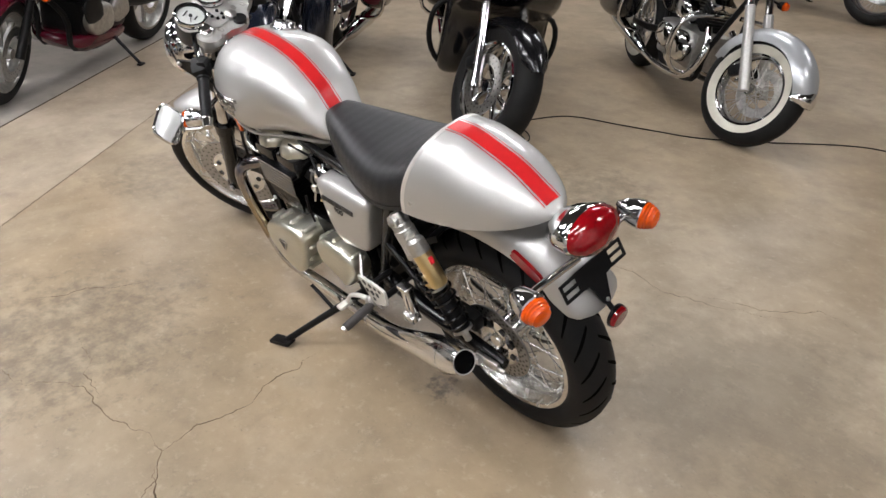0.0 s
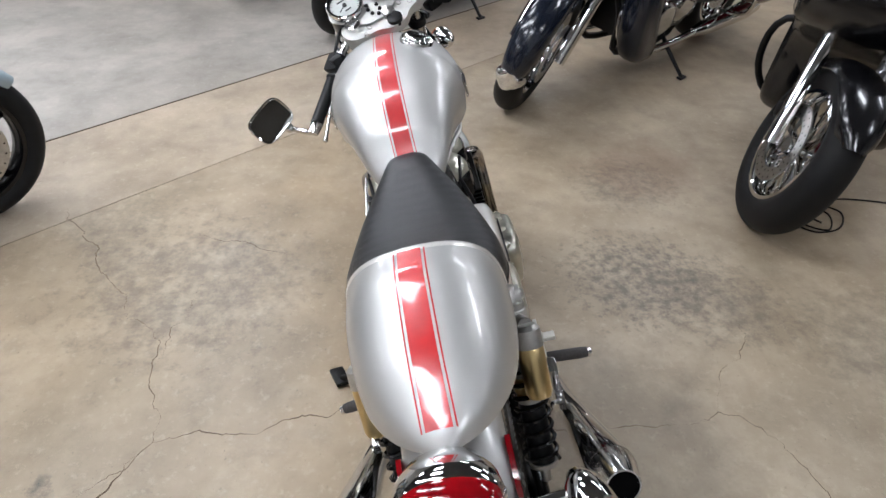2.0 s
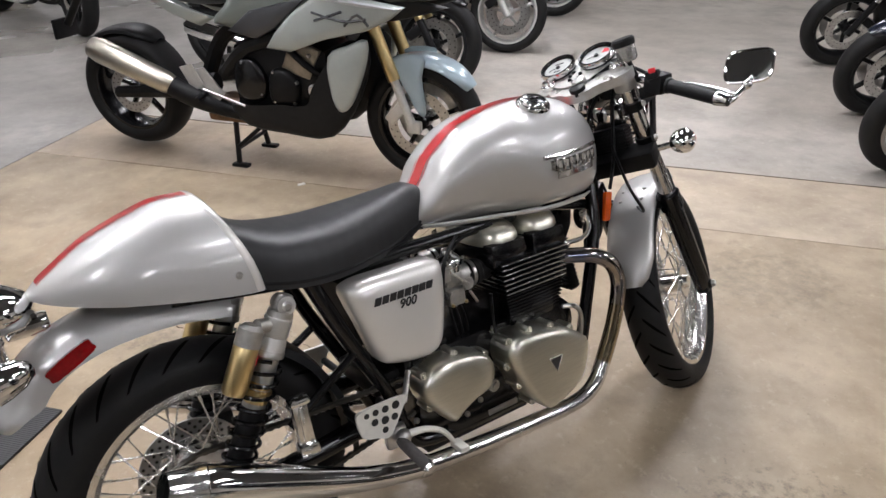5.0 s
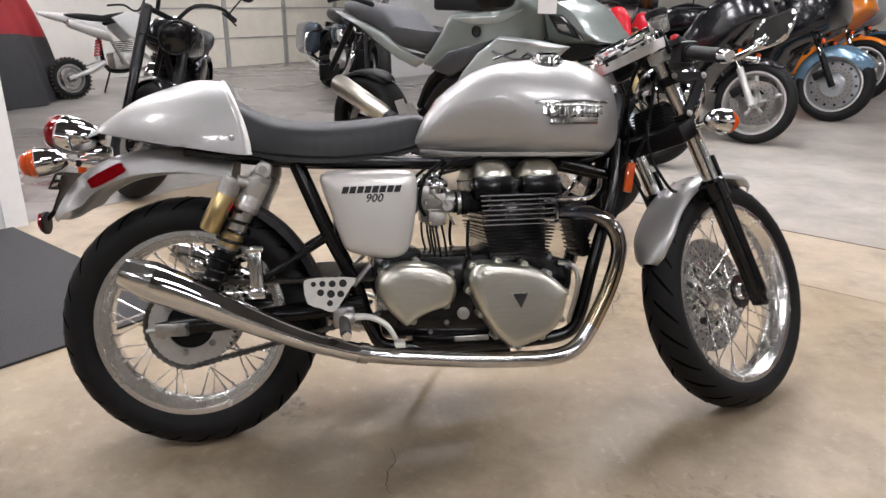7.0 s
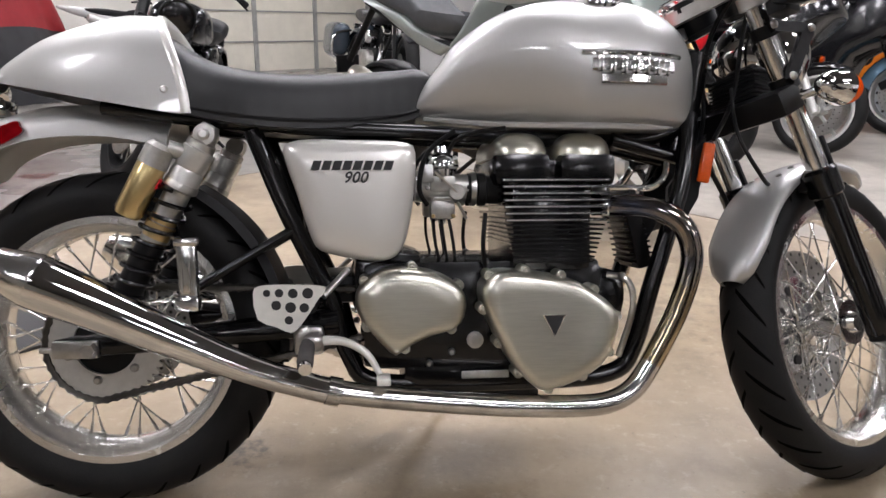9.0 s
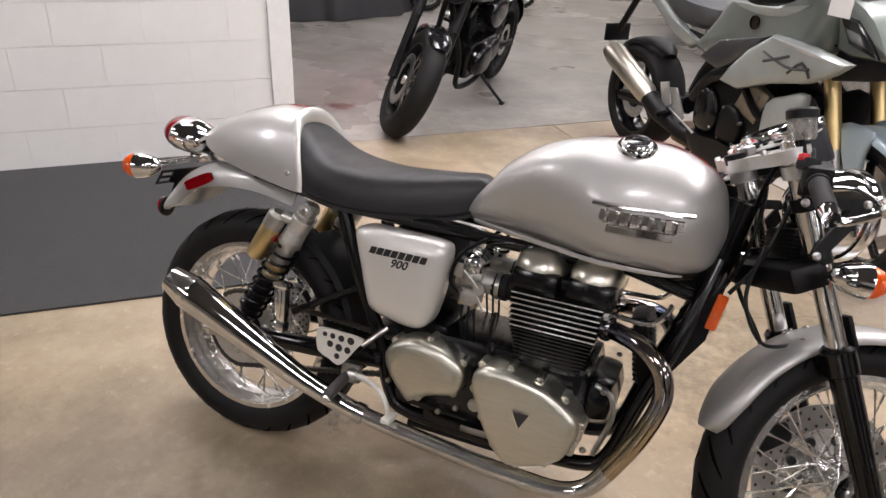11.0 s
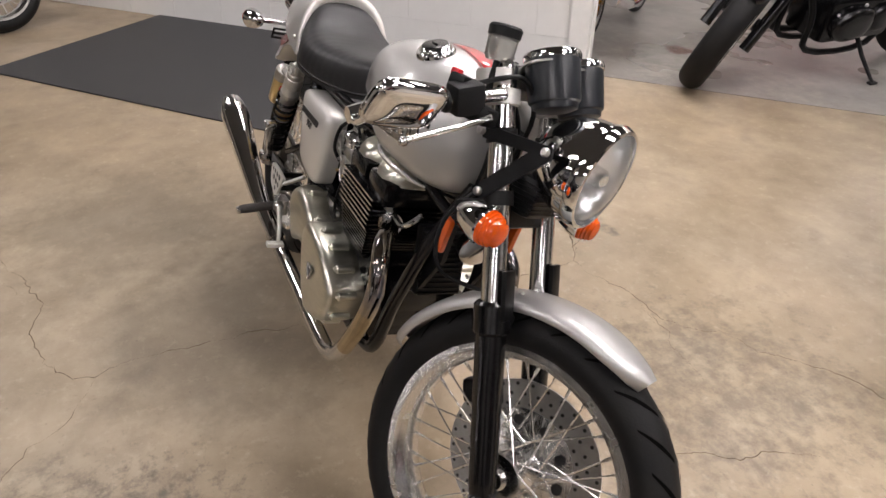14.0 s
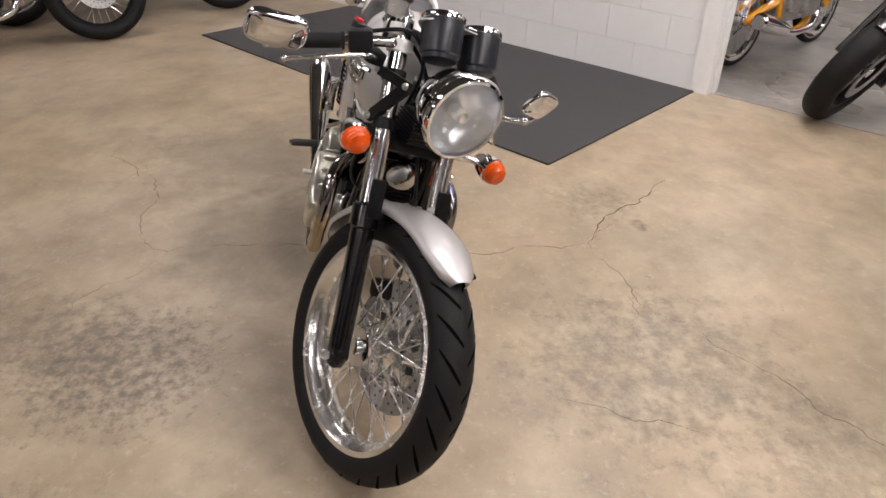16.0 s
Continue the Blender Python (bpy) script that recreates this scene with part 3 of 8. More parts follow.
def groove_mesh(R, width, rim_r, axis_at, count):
    """Slanted tread grooves as near-black strips a little proud of the rubber, their shade painted in."""
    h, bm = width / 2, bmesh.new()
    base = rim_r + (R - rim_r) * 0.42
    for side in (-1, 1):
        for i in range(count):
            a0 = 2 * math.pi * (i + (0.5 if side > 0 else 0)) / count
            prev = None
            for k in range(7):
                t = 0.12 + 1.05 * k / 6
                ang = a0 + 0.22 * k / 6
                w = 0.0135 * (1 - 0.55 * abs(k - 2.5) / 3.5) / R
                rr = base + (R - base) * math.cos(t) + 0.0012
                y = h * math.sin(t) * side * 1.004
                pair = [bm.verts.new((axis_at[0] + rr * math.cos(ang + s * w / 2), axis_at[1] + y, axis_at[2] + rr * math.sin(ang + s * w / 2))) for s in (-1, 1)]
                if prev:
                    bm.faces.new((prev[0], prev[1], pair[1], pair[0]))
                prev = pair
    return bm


def disc_bm(r0, r1, y, thick, c, holes=0):
    return lathe([(r0, y - thick / 2), (r1, y - thick / 2), (r1, y + thick / 2), (r0, y + thick / 2)], 40, closed=True, at=c)


def ring_dots(c, radii, y, count, size, side=-1):
    """Small dark drillings on a disc's face."""
    bm = bmesh.new()
    for j, r in enumerate(radii):
        for i in range(count):
            a = 2 * math.pi * (i + j * 0.5) / count
            p = V(c[0] + r * math.cos(a), c[1] + y, c[2] + r * math.sin(a))
            vs = [bm.verts.new(p + V(size * math.cos(b), 0, size * math.sin(b))) for b in (2 * math.pi * k / 7 for k in range(7))]
            bm.faces.new(vs)
    return bm


def spoked_wheel(parent, c, R, width, rim_r, hub_r, hub_w, spokes=40, m=None, disc=None, sprocket=None, rim_mat=None, grooves=26, name="wheel"):
    """A laced wheel: tyre, rim, hub, each spoke, and its disc or sprocket."""
    c = Vector(c)
    h = width / 2
    hub = part(name, lathe([(0, -hub_w / 2 - 0.012), (0.018, -hub_w / 2 - 0.012), (0.022, -hub_w / 2), (hub_r, -hub_w / 2), (hub_r, -hub_w / 2 + 0.008), (hub_r * 0.62, -hub_w / 2 + 0.014),
                              (hub_r * 0.62, hub_w / 2 - 0.014), (hub_r, hub_w / 2 - 0.008), (hub_r, hub_w / 2), (0.022, hub_w / 2), (0.018, hub_w / 2 + 0.012), (0, hub_w / 2 + 0.012)], 28, at=c), POLISHED, parent, "polished aluminium hub", m=m)
    part("tyre", tyre_mesh(R, width, rim_r, c), RUBBER, hub, "black rubber tyre with slanted grooves", m=m)
    part("tread_groove_shade", groove_mesh(R, width, rim_r, c, grooves), RECESS_SHADE, hub, m=m)["kind"] = "stuff"
    rim = [(rim_r + 0.008, -h * 0.74), (rim_r + 0.006, -h * 0.80), (rim_r - 0.006, -h * 0.80), (rim_r - 0.012, -h * 0.6), (rim_r - 0.02, -h * 0.5), (rim_r - 0.026, -h * 0.2), (rim_r - 0.026, h * 0.2),
           (rim_r - 0.02, h * 0.5), (rim_r - 0.012, h * 0.6), (rim_r - 0.006, h * 0.80), (rim_r + 0.006, h * 0.80), (rim_r + 0.008, h * 0.74), (rim_r - 0.008, 0)]
    part("rim", lathe(rim, 64, closed=True, at=c), rim_mat or RIM, hub, "satin alloy rim", m=m)
    for i in range(spokes):
        side = -1 if i % 2 else 1
        a = 2 * math.pi * i / spokes
        b = a + radians(58) * (1 if (i // 2) % 2 else -1)
        p = c + V((rim_r - 0.024) * math.cos(a), side * h * 0.12, (rim_r - 0.024) * math.sin(a))
        q = c + V(hub_r * 0.92 * math.cos(b), side * (hub_w / 2 - 0.004), hub_r * 0.92 * math.sin(b))
        n = (p - q).normalized()
        part("spoke", tube([q, p - n * 0.02, p - n * 0.019, p], [0.0019, 0.0019, 0.0034, 0.0034], 5), RIM, hub, m=m)
    if disc:
        y, r0, r1 = disc
        part("brake_disc", disc_bm(r0, r1, y, 0.005, c), DISC, hub, "drilled steel brake disc", m=m)
        part("disc_carrier", lathe([(hub_r * 0.8, y - 0.008), (r0 * 0.75, y - 0.004), (r0 + 0.004, y - 0.0005), (r0 + 0.004, y + 0.0005), (r0 * 0.75, y + 0.004), (hub_r * 0.8, y + 0.008)], 36, closed=True, at=c), POLISHED, hub, "polished disc carrier", m=m)
        part("carrier_window", merge(*[ring_dots(c, (r0 * 0.78,), y + e, 9, 0.011) for e in (-0.006, 0.006)]), INK, hub, m=m)["kind"] = "stuff"
        part("drilling", merge(*[ring_dots(c, (r1 - 0.008, (r0 + r1) / 2, r0 + 0.008), y + e, 30, 0.0038) for e in (-0.0032, 0.0032)]), INK, hub, m=m)["kind"] = "stuff"
        for i in range(6):
            a = 2 * math.pi * i / 6
            part("disc_arm", rod(c + V(hub_r * math.cos(a), y * 0.9, hub_r * math.sin(a)), c + V(r0 * math.cos(a + 0.35), y, r0 * math.sin(a + 0.35)), 0.007, seg=6), POLISHED, hub, m=m)
    if sprocket:
        y, r1 = sprocket
        teeth = 43
        out = []
        for i in range(teeth * 4):
            a = 2 * math.pi * i / (teeth * 4)
            rr = r1 + (0.004, 0.004, -0.004, -0.004)[i % 4]
            out.append((c.x + rr * math.cos(a), c.z + rr * math.sin(a)))
        ring = []
        for i, (px, pz) in enumerate(out):
            a = 2 * math.pi * i / (teeth * 4)
            ix, iz = c.x + r1 * 0.55 * math.cos(a), c.z + r1 * 0.55 * math.sin(a)
            ring.append([(px, c.y + y - 0.003, pz), (px, c.y + y + 0.003, pz), (ix, c.y + y + 0.003, iz), (ix, c.y + y - 0.003, iz)])
        part("sprocket", skin(ring, closed_path=True), LIGHT_ALU, hub, "toothed pale steel sprocket", smooth=0, m=m)
        part("sprocket_carrier", lathe([(0, y + 0.002), (r1 * 0.58, y + 0.0032), (r1 * 0.72, y + 0.0036), (r1 * 0.72, y + 0.012), (0, y + 0.012)], 32, at=c), SATIN, hub, m=m)
        for i in range(6):
            a = 2 * math.pi * (i + 0.3) / 6
            part("sprocket_bolt", merge(*bolts([(c.x + r1 * 0.66 * math.cos(a), c.y + y - 0.003, c.z + r1 * 0.66 * math.sin(a))], 0.008, 0.007)), STEEL, hub, m=m)
    return hub


# ---------------------------------------------------------------- the silver cafe racer
BIKE = pose(0.004, 0.029, -0.0249, -14.27, 0, 0)
bike = root("motorcycle", BIKE, "silver cafe racer motorcycle with red stripe on its side stand", "motorcycle")
RAKE, STEER = 24.0, 28.5
AXLE_R, AXLE_F = V(0.036, -0.002, 0.331), V(1.462, -0.008, 0.323)
STEM = AXLE_F - V(math.cos(radians(RAKE)), 0, math.sin(radians(RAKE))) * 0.012
FORK = V(-math.sin(radians(RAKE)), 0, math.cos(radians(RAKE)))
TURN_F = Matrix.Translation((-0.026, -0.004, 0.0)) @ Matrix.Translation(STEM) @ Matrix.Rotation(radians(STEER), 4, FORK) @ Matrix.Translation(-STEM)

spoked_wheel(bike, AXLE_R, 0.303, 0.130, 0.217, 0.062, 0.11, 40, disc=(0.062, 0.075, 0.112), sprocket=(-0.072, 0.099), name="rear_wheel")
spoked_wheel(bike, AXLE_F, 0.309, 0.104, 0.236, 0.045, 0.09, 40, m=TURN_F, disc=(0.058, 0.105, 0.158), name="front_wheel")

# --- fuel tank: half width, top and bottom along the length
TANK_W = curve1([(0.585, 0.058), (0.62, 0.085), (0.70, 0.116), (0.80, 0.148), (0.88, 0.164), (0.95, 0.163), (1.02, 0.145), (1.07, 0.113), (1.10, 0.076), (1.117, 0.03)])
TANK_T = curve1([(0.585, 0.765), (0.60, 0.790), (0.635, 0.835), (0.65, 0.858), (0.722, 0.910), (0.78, 0.933), (0.843, 0.946), (0.92, 0.952), (0.994, 0.945), (1.055, 0.921), (1.098, 0.882), (1.119, 0.815)])
TANK_B = curve1([(0.585, 0.722), (0.70, 0.710), (0.85, 0.703), (1.0, 0.700), (1.06, 0.703), (1.10, 0.725), (1.117, 0.775)])


def tank_knee(x):
    """How far the side is cut flat for the rider's knee, 0 to 1."""
    return max(0.0, 1 - ((x - 0.695) / 0.175) ** 2)


def tank_shape(x):
    k = tank_knee(x)
    return 2.25 + 0.85 * k, TANK_B(x) + (TANK_T(x) - TANK_B(x)) * (0.42 + 0.15 * k)


def tank_section(x, grow=0.0, seg=20):
    w, t, b = TANK_W(x) + grow, TANK_T(x) + grow, TANK_B(x)
    n, zm = tank_shape(x)
    pts = []
    for k in range(seg + 1):               # the upper half, from one side over the top to the other
        a = math.pi * k / seg
        c, s = math.cos(a), math.sin(a)
        pts.append((x, w * math.copysign(abs(c) ** (2 / n), c), zm + (t - zm) * s ** (2 / n)))
    knee = tank_knee(x) * 0.26
    for k in range(1, 10):                 # the lower half, tucked in for the knees
        a = math.pi * k / 10
        c, s = math.cos(a), math.sin(a)
        y = -w * math.copysign(abs(c) ** 0.5, c) * (1 - knee * min(1, s * 1.3)) * (1 - 0.06 * s)
        pts.append((x, y, zm - (zm - b) * s ** 0.62))
    return pts


def tank_top(x, y):
    w, t = TANK_W(x), TANK_T(x)
    n, zm = tank_shape(x)
    return zm + (t - zm) * (1 - min(1, abs(y) / w) ** n) ** (1 / n)


xs = [0.585 + 0.532 * (0.5 - 0.5 * math.cos(math.pi * k / 56)) for k in range(57)]
tank = part("fuel_tank", skin([tank_section(x) for x in xs]), SILVER, bike, "metallic silver fuel tank with a red stripe", smooth=60)
seam = [V(x, TANK_W(x) * (0.80 - 0.16 * tank_knee(x)), TANK_B(x) + 0.006) for x in (0.60 + 0.45 * k / 16 for k in range(17))]
for s in (-1, 1):
    part("tank_seam", tube([V(p.x, s * p.y, p.z) for p in seam], [0.0055] * 15 + [0.004, 0.002], 6), SILVER, tank)


def ribbon(xs, y0, y1, surface, lift, cols=3):
    """A painted band that lies on a surface between two lateral offsets."""
    bm = bmesh.new()
    prev = None
    for x in xs:
        row = [bm.verts.new((x, y0 + (y1 - y0) * k / cols, surface(x, y0 + (y1 - y0) * k / cols) + lift)) for k in range(cols + 1)]
        if prev:
            for k in range(cols):
                bm.faces.new((prev[k], prev[k + 1], row[k + 1], row[k]))
        prev = row
    return bm


tx = [x for x in xs if 0.604 < x < 1.096]
part("stripe", ribbon(tx, -0.0185, 0.0185, tank_top, 0.0016), RED, tank, "red racing stripe", smooth=60)
for s in (-1, 1):
    part("pinstripe", ribbon(tx, s * 0.0225, s * 0.0248, tank_top, 0.0012, 1), RED, tank, smooth=60)
# filler cap
cap_z = tank_top(0.917, -0.078) - 0.004
part("filler_cap", moved(merge(lathe([(0.04, -0.01), (0.04, 0.004), (0.037, 0.008), (0.033, 0.008), (0.031, 0.014), (0.027, 0.017), (0.0265, 0.0172)], 32, axis="z")), Matrix.Translation((0.917, -0.078, cap_z + 0.002)) @ Euler((radians(22), 0, 0)).to_matrix().to_4x4()), CHROME, tank, "chrome filler cap")
part("cap_centre", moved(merge(lathe([(0.0268, 0.0165), (0.024, 0.0175), (0, 0.0182)], 28, axis="z"), box((0.022, 0.004, 0.004), (0, 0, 0.019), 0.0015)), Matrix.Translation((0.917, -0.078, cap_z + 0.002)) @ Euler((radians(22), 0, 0)).to_matrix().to_4x4()), BLACK, tank, "black cap centre")
# maker's emblem: plain raised wing shapes, no lettering
for s in (-1, 1):
    em = []
    for z0, z1, xa, xb, p in ((0.824, 0.834, 0.862, 1.052, 0.006), (0.798, 0.820, 0.880, 1.036, 0.004), (0.776, 0.794, 0.896, 1.020, 0.005)):
        row = []
        for k in range(13):
            x = xa + (xb - xa) * k / 12
            def side_y(z):
                w, t, b = TANK_W(x), TANK_T(x), TANK_B(x)
                zm = b + (t - b) * 0.42
                return w * (1 - min(1, abs(z - zm) / (t - zm)) ** 2.25) ** (1 / 2.25) if z > zm else w
            row.append([(x, s * (side_y(z0) + 0.0005), z0), (x, s * (side_y(z1) + 0.0005), z1), (x, s * (side_y(z1) + p), z1 - 0.003), (x, s * (side_y(z0) + p), z0 + 0.003)])
        em.append(skin(row))
    for k in range(7):
        x = 0.893 + 0.021 * k
        em.append(box((0.012, 0.010, 0.028), (x, s * (TANK_W(x) + 0.001), 0.809 - 0.0005 * k), 0.003))
    part("emblem", merge(*em), WORN_CHROME, tank, "raised chrome emblem", smooth=30)

# --- seat and cowl
SEAT_W = curve1([(0.10, 0.105), (0.15, 0.118), (0.195, 0.128), (0.24, 0.143), (0.30, 0.147), (0.40, 0.128), (0.50, 0.096), (0.57, 0.066), (0.615, 0.043), (0.63, 0.018)])
SEAT_T = curve1([(0.10, 0.885), (0.15, 0.872), (0.19, 0.848), (0.215, 0.833), (0.25, 0.820), (0.30, 0.812), (0.365, 0.808), (0.463, 0.813), (0.548, 0.820), (0.60, 0.822), (0.63, 0.80)])
SEAT_B = curve1([(0.10, 0.74), (0.15, 0.73), (0.191, 0.724), (0.27, 0.709), (0.346, 0.702), (0.424, 0.703), (0.53, 0.713), (0.60, 0.735), (0.63, 0.77)])
rings = []
for k in range(33):
    x = 0.10 + 0.53 * k / 32
    w, t, b = SEAT_W(x), SEAT_T(x), SEAT_B(x)
    ring = []
    for j in range(25):
        a = math.pi * j / 24
        c, s = math.cos(a), math.sin(a)
        dish = 0.006 * (1 - abs(c)) * math.sin(math.pi * k / 32)
        ring.append((x, w * math.copysign(abs(c) ** 0.62, c), b + (t - b) * s ** 0.55 - dish))
    rings.append(ring)
seat = part("seat", skin(rings), PLEATED, bike, "black grained vinyl seat", smooth=60)
part("seat_piping", tube([V(x, SEAT_W(x) * 0.985, SEAT_B(x) + 0.012) for x in (0.17 + 0.44 * k / 20 for k in range(21))], 0.004, 6), PLASTIC, seat)
part("seat_piping", tube([V(x, -SEAT_W(x) * 0.985, SEAT_B(x) + 0.012) for x in (0.17 + 0.44 * k / 20 for k in range(21))], 0.004, 6), PLASTIC, seat)

COWL_W = curve1([(-0.158, 0.012), (-0.14, 0.042), (-0.11, 0.072), (-0.06, 0.101), (0.0, 0.120), (0.08, 0.132), (0.15, 0.136), (0.197, 0.136)])
COWL_T = curve1([(-0.165, 0.794), (-0.145, 0.812), (-0.11, 0.834), (-0.056, 0.866), (0.01, 0.890), (0.063, 0.902), (0.12, 0.908), (0.16, 0.908), (0.197, 0.907)])
COWL_B = curve1([(-0.158, 0.790), (-0.118, 0.780), (-0.025, 0.760), (0.071, 0.742), (0.181, 0.724), (0.197, 0.724)])


def cowl_top(x, y, n=2.5):
    w, t, b = COWL_W(x), COWL_T(x), COWL_B(x)
    return b + (t - b) * max(0, 1 - min(1, abs(y) / w) ** n) ** (1 / n)


def cowl_rake(bm):
    """Lean the front of the cowl back, so that its lip slopes from the seat's base to the top."""
    for v in bm.verts:
        u = min(1, max(0, (v.co.x - 0.0) / 0.197))
        v.co.x -= 0.062 * u * u * (3 - 2 * u) * min(1, max(0, (v.co.z - 0.724) / 0.183)) ** 1.6
    return bm


rings = []
for k in range(41):
    x = -0.158 + 0.355 * (k / 40) ** 1.3
    w, t, b = COWL_W(x), COWL_T(x), COWL_B(x)
    out, inn = [], []
    for j in range(29):
        a = math.pi * j / 28
        c, s = math.cos(a), math.sin(a)
        y, z = math.copysign(abs(c) ** (2 / 2.5), c), s ** (2 / 2.5)
        out.append((x, w * y, b + (t - b) * z))
        inn.append((x, max(w - 0.006, 0.004) * y, b + max(t - b - 0.006, 0.001) * z))
    rings.append(out + inn[::-1])
cowl = part("seat_cowl", cowl_rake(skin(rings)), SILVER, bike, "metallic silver seat cowl with a red stripe", smooth=60)


def lip_ring(f, x):
    w, b, t = COWL_W(0.197), COWL_B(0.197), COWL_T(0.197)
    return [V(x, f * w * math.copysign(abs(math.cos(a)) ** 0.8, math.cos(a)), b + (t - b) * f * math.sin(a) ** 0.8) for a in (math.pi * k / 28 for k in range(29))]


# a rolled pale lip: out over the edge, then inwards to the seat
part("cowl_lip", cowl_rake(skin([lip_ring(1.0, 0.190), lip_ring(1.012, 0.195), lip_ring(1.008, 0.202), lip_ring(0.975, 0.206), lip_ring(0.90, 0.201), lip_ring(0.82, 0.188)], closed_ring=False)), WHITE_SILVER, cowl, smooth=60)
cx = [-0.140 + 0.336 * k / 36 for k in range(37)]
part("stripe", cowl_rake(ribbon(cx, -0.0185, 0.0185, cowl_top, 0.0012)), RED, cowl, "red racing stripe", smooth=60)
for s in (-1, 1):
    part("pinstripe", cowl_rake(ribbon(cx, s * 0.0225, s * 0.0248, cowl_top, 0.0012, 1)), RED, cowl, smooth=60)
    part("cowl_bolt", merge(*bolts([(0.164, s * 0.1335, 0.763)], 0.007, 0.006, (0, s, 0))), STEEL, cowl)

# --- rear mudguard with lamp, indicators, reflectors
FG = [(0.16, 0.735), (0.06, 0.752), (-0.03, 0.752), (-0.10, 0.742), (-0.16, 0.720), (-0.21, 0.685), (-0.245, 0.635), (-0.262, 0.59)]
path = smooth_path([V(x, 0, z) for x, z in FG], 4)
rings = []
for i, p in enumerate(path):
    d = (path[min(i + 1, len(path) - 1)] - path[max(i - 1, 0)]).normalized()
    n = V(-d.z, 0, d.x) * (-1 if d.x > 0 else 1)
    if n.z < 0 and i < 10:
        n = -n
    n = V(d.z, 0, -d.x)
    if n.dot(p - AXLE_R) < 0:
        n = -n
    u = i / (len(path) - 1)
    w = 0.078 * (1 if u < 0.9 else math.sqrt(max(0.2, 1 - ((u - 0.9) / 0.115) ** 2)))
    drop = 0.062 if u < 0.8 else 0.062 * (1 - (u - 0.8) / 0.2 * 0.8)
    o, q = [], []
    for j in range(13):
        a = math.pi * j / 12
        c, s = math.cos(a), math.sin(a)
        o.append(p + V(0, w * c, 0) - n * drop * (1 - s ** 0.75))
        q.append(p + V(0, (w - 0.004) * c, 0) - n * (drop * (1 - s ** 0.75) + (0.004 if 0 < j < 12 else 0)))
    rings.append(o + q[::-1])
guard = part("rear_mudguard", skin(rings), SILVER, bike, "silver rear mudguard", smooth=60)
for s in (-1, 1):
    part("side_reflector", slab(rounded([(-0.036, -0.012), (-0.042, 0.0), (-0.036, 0.012), (0.036, 0.012), (0.042, 0.0), (0.036, -0.012)], 3), -0.004, 0.004, 0.002), REDLENS, guard, "red side reflector",
         m=Matrix.Translation((-0.125, s * 0.079, 0.688)) @ Euler((0, radians(-27), 0)).to_matrix().to_4x4())
TL = Matrix.Translation((-0.232, 0.006, 0.790)) @ Matrix.Rotation(radians(14), 4, "Y") @ Matrix.Diagonal((1.0, 1.3, 0.82, 1))
lamp = part("tail_lamp", merge(moved(lathe([(0.0, 0.085), (0.022, 0.082), (0.04, 0.066), (0.052, 0.035), (0.057, 0.0), (0.054, -0.006), (0.0, -0.004)], 32, axis="x"), TL),
                               box((0.07, 0.05, 0.03), (-0.17, 0, 0.745), 0.008)), CHROME, bike, "chrome tail lamp with a red lens")
part("tail_lens", moved(lathe([(0.054, -0.003), (0.0535, -0.016), (0.047, -0.03), (0.028, -0.04), (0.0, -0.043)], 32, axis="x"), TL), REDLENS, lamp, "domed red lens")
BRACKET = Matrix.Translation((-0.2445, 0, 0.662)) @ Euler((radians(27), 0, radians(90))).to_matrix().to_4x4()
holder = part("plate_holder", slab([(-0.05, 0.0), (-0.026, -0.004), (-0.010, -0.055), (0.0, -0.062), (0.010, -0.055), (0.026, -0.004), (0.05, 0.0), (0.05, 0.042), (-0.05, 0.042)], -0.002, 0.002, bevel=0.0008), SATIN, bike, "black number plate bracket without a plate", m=BRACKET)
for s in (-1, 1):
    for v in (0.002, 0.020, 0.038):
        part("bracket_finger", box((0.046, 0.004, 0.007), (s * 0.070, 0, v), 0.0012), SATIN, holder, m=BRACKET)
    part("bracket_end", box((0.007, 0.004, 0.043), (s * 0.0925, 0, 0.020), 0.0012), SATIN, holder, m=BRACKET)
part("bracket_bolt", merge(*bolts([(0, 0.003, -0.05)], 0.005, 0.004, (0, 1, 0))), STEEL, holder, m=BRACKET)
part("rear_reflector", merge(lathe([(0, 0.006), (0.022, 0.005), (0.026, 0.001), (0.026, -0.006), (0, -0.006)], 20, axis="x", at=(0, 0, 0))), REDLENS, bike, "round red reflector",
     m=Matrix.Translation((-0.298, 0, 0.582)) @ Euler((0, radians(12), radians(180))).to_matrix().to_4x4())
part("reflector_stay", merge(rod((-0.268, 0, 0.612), (-0.294, 0, 0.585), 0.006), lathe([(0, 0.004), (0.027, 0.003), (0.027, -0.004), (0, -0.004)], 20, axis="x", at=(-0.290, 0, 0.583))), SATIN, bike)


def indicator(parent, at_, direction, stem_from, m=None):
    """A chrome bullet indicator with an amber lens on a chrome stem."""
    at_, d = Vector(at_), Vector(direction).normalized()
    f = aim(at_, at_ + d)
    body = part("indicator", moved(lathe([(0, -0.062), (0.012, -0.058), (0.024, -0.04), (0.031, -0.015), (0.033, 0.0), (0.03, 0.003), (0, 0.003)], 24, axis="z"), f), CHROME, parent, "chrome bullet indicator with an amber lens", m=m)
    part("amber_lens", moved(lathe([(0.0305, 0.002), (0.03, 0.008), (0.028, 0.010), (0.0285, 0.014), (0.0255, 0.017), (0.026, 0.021), (0.022, 0.025), (0.0215, 0.029), (0.014, 0.034), (0, 0.036)], 24, axis="z"), f), AMBER, body, "orange plastic lens", m=m)
    part("indicator_stem", tube([Vector(stem_from), at_ - d * 0.03], 0.0085, 12), CHROME, body, m=m)
    return body


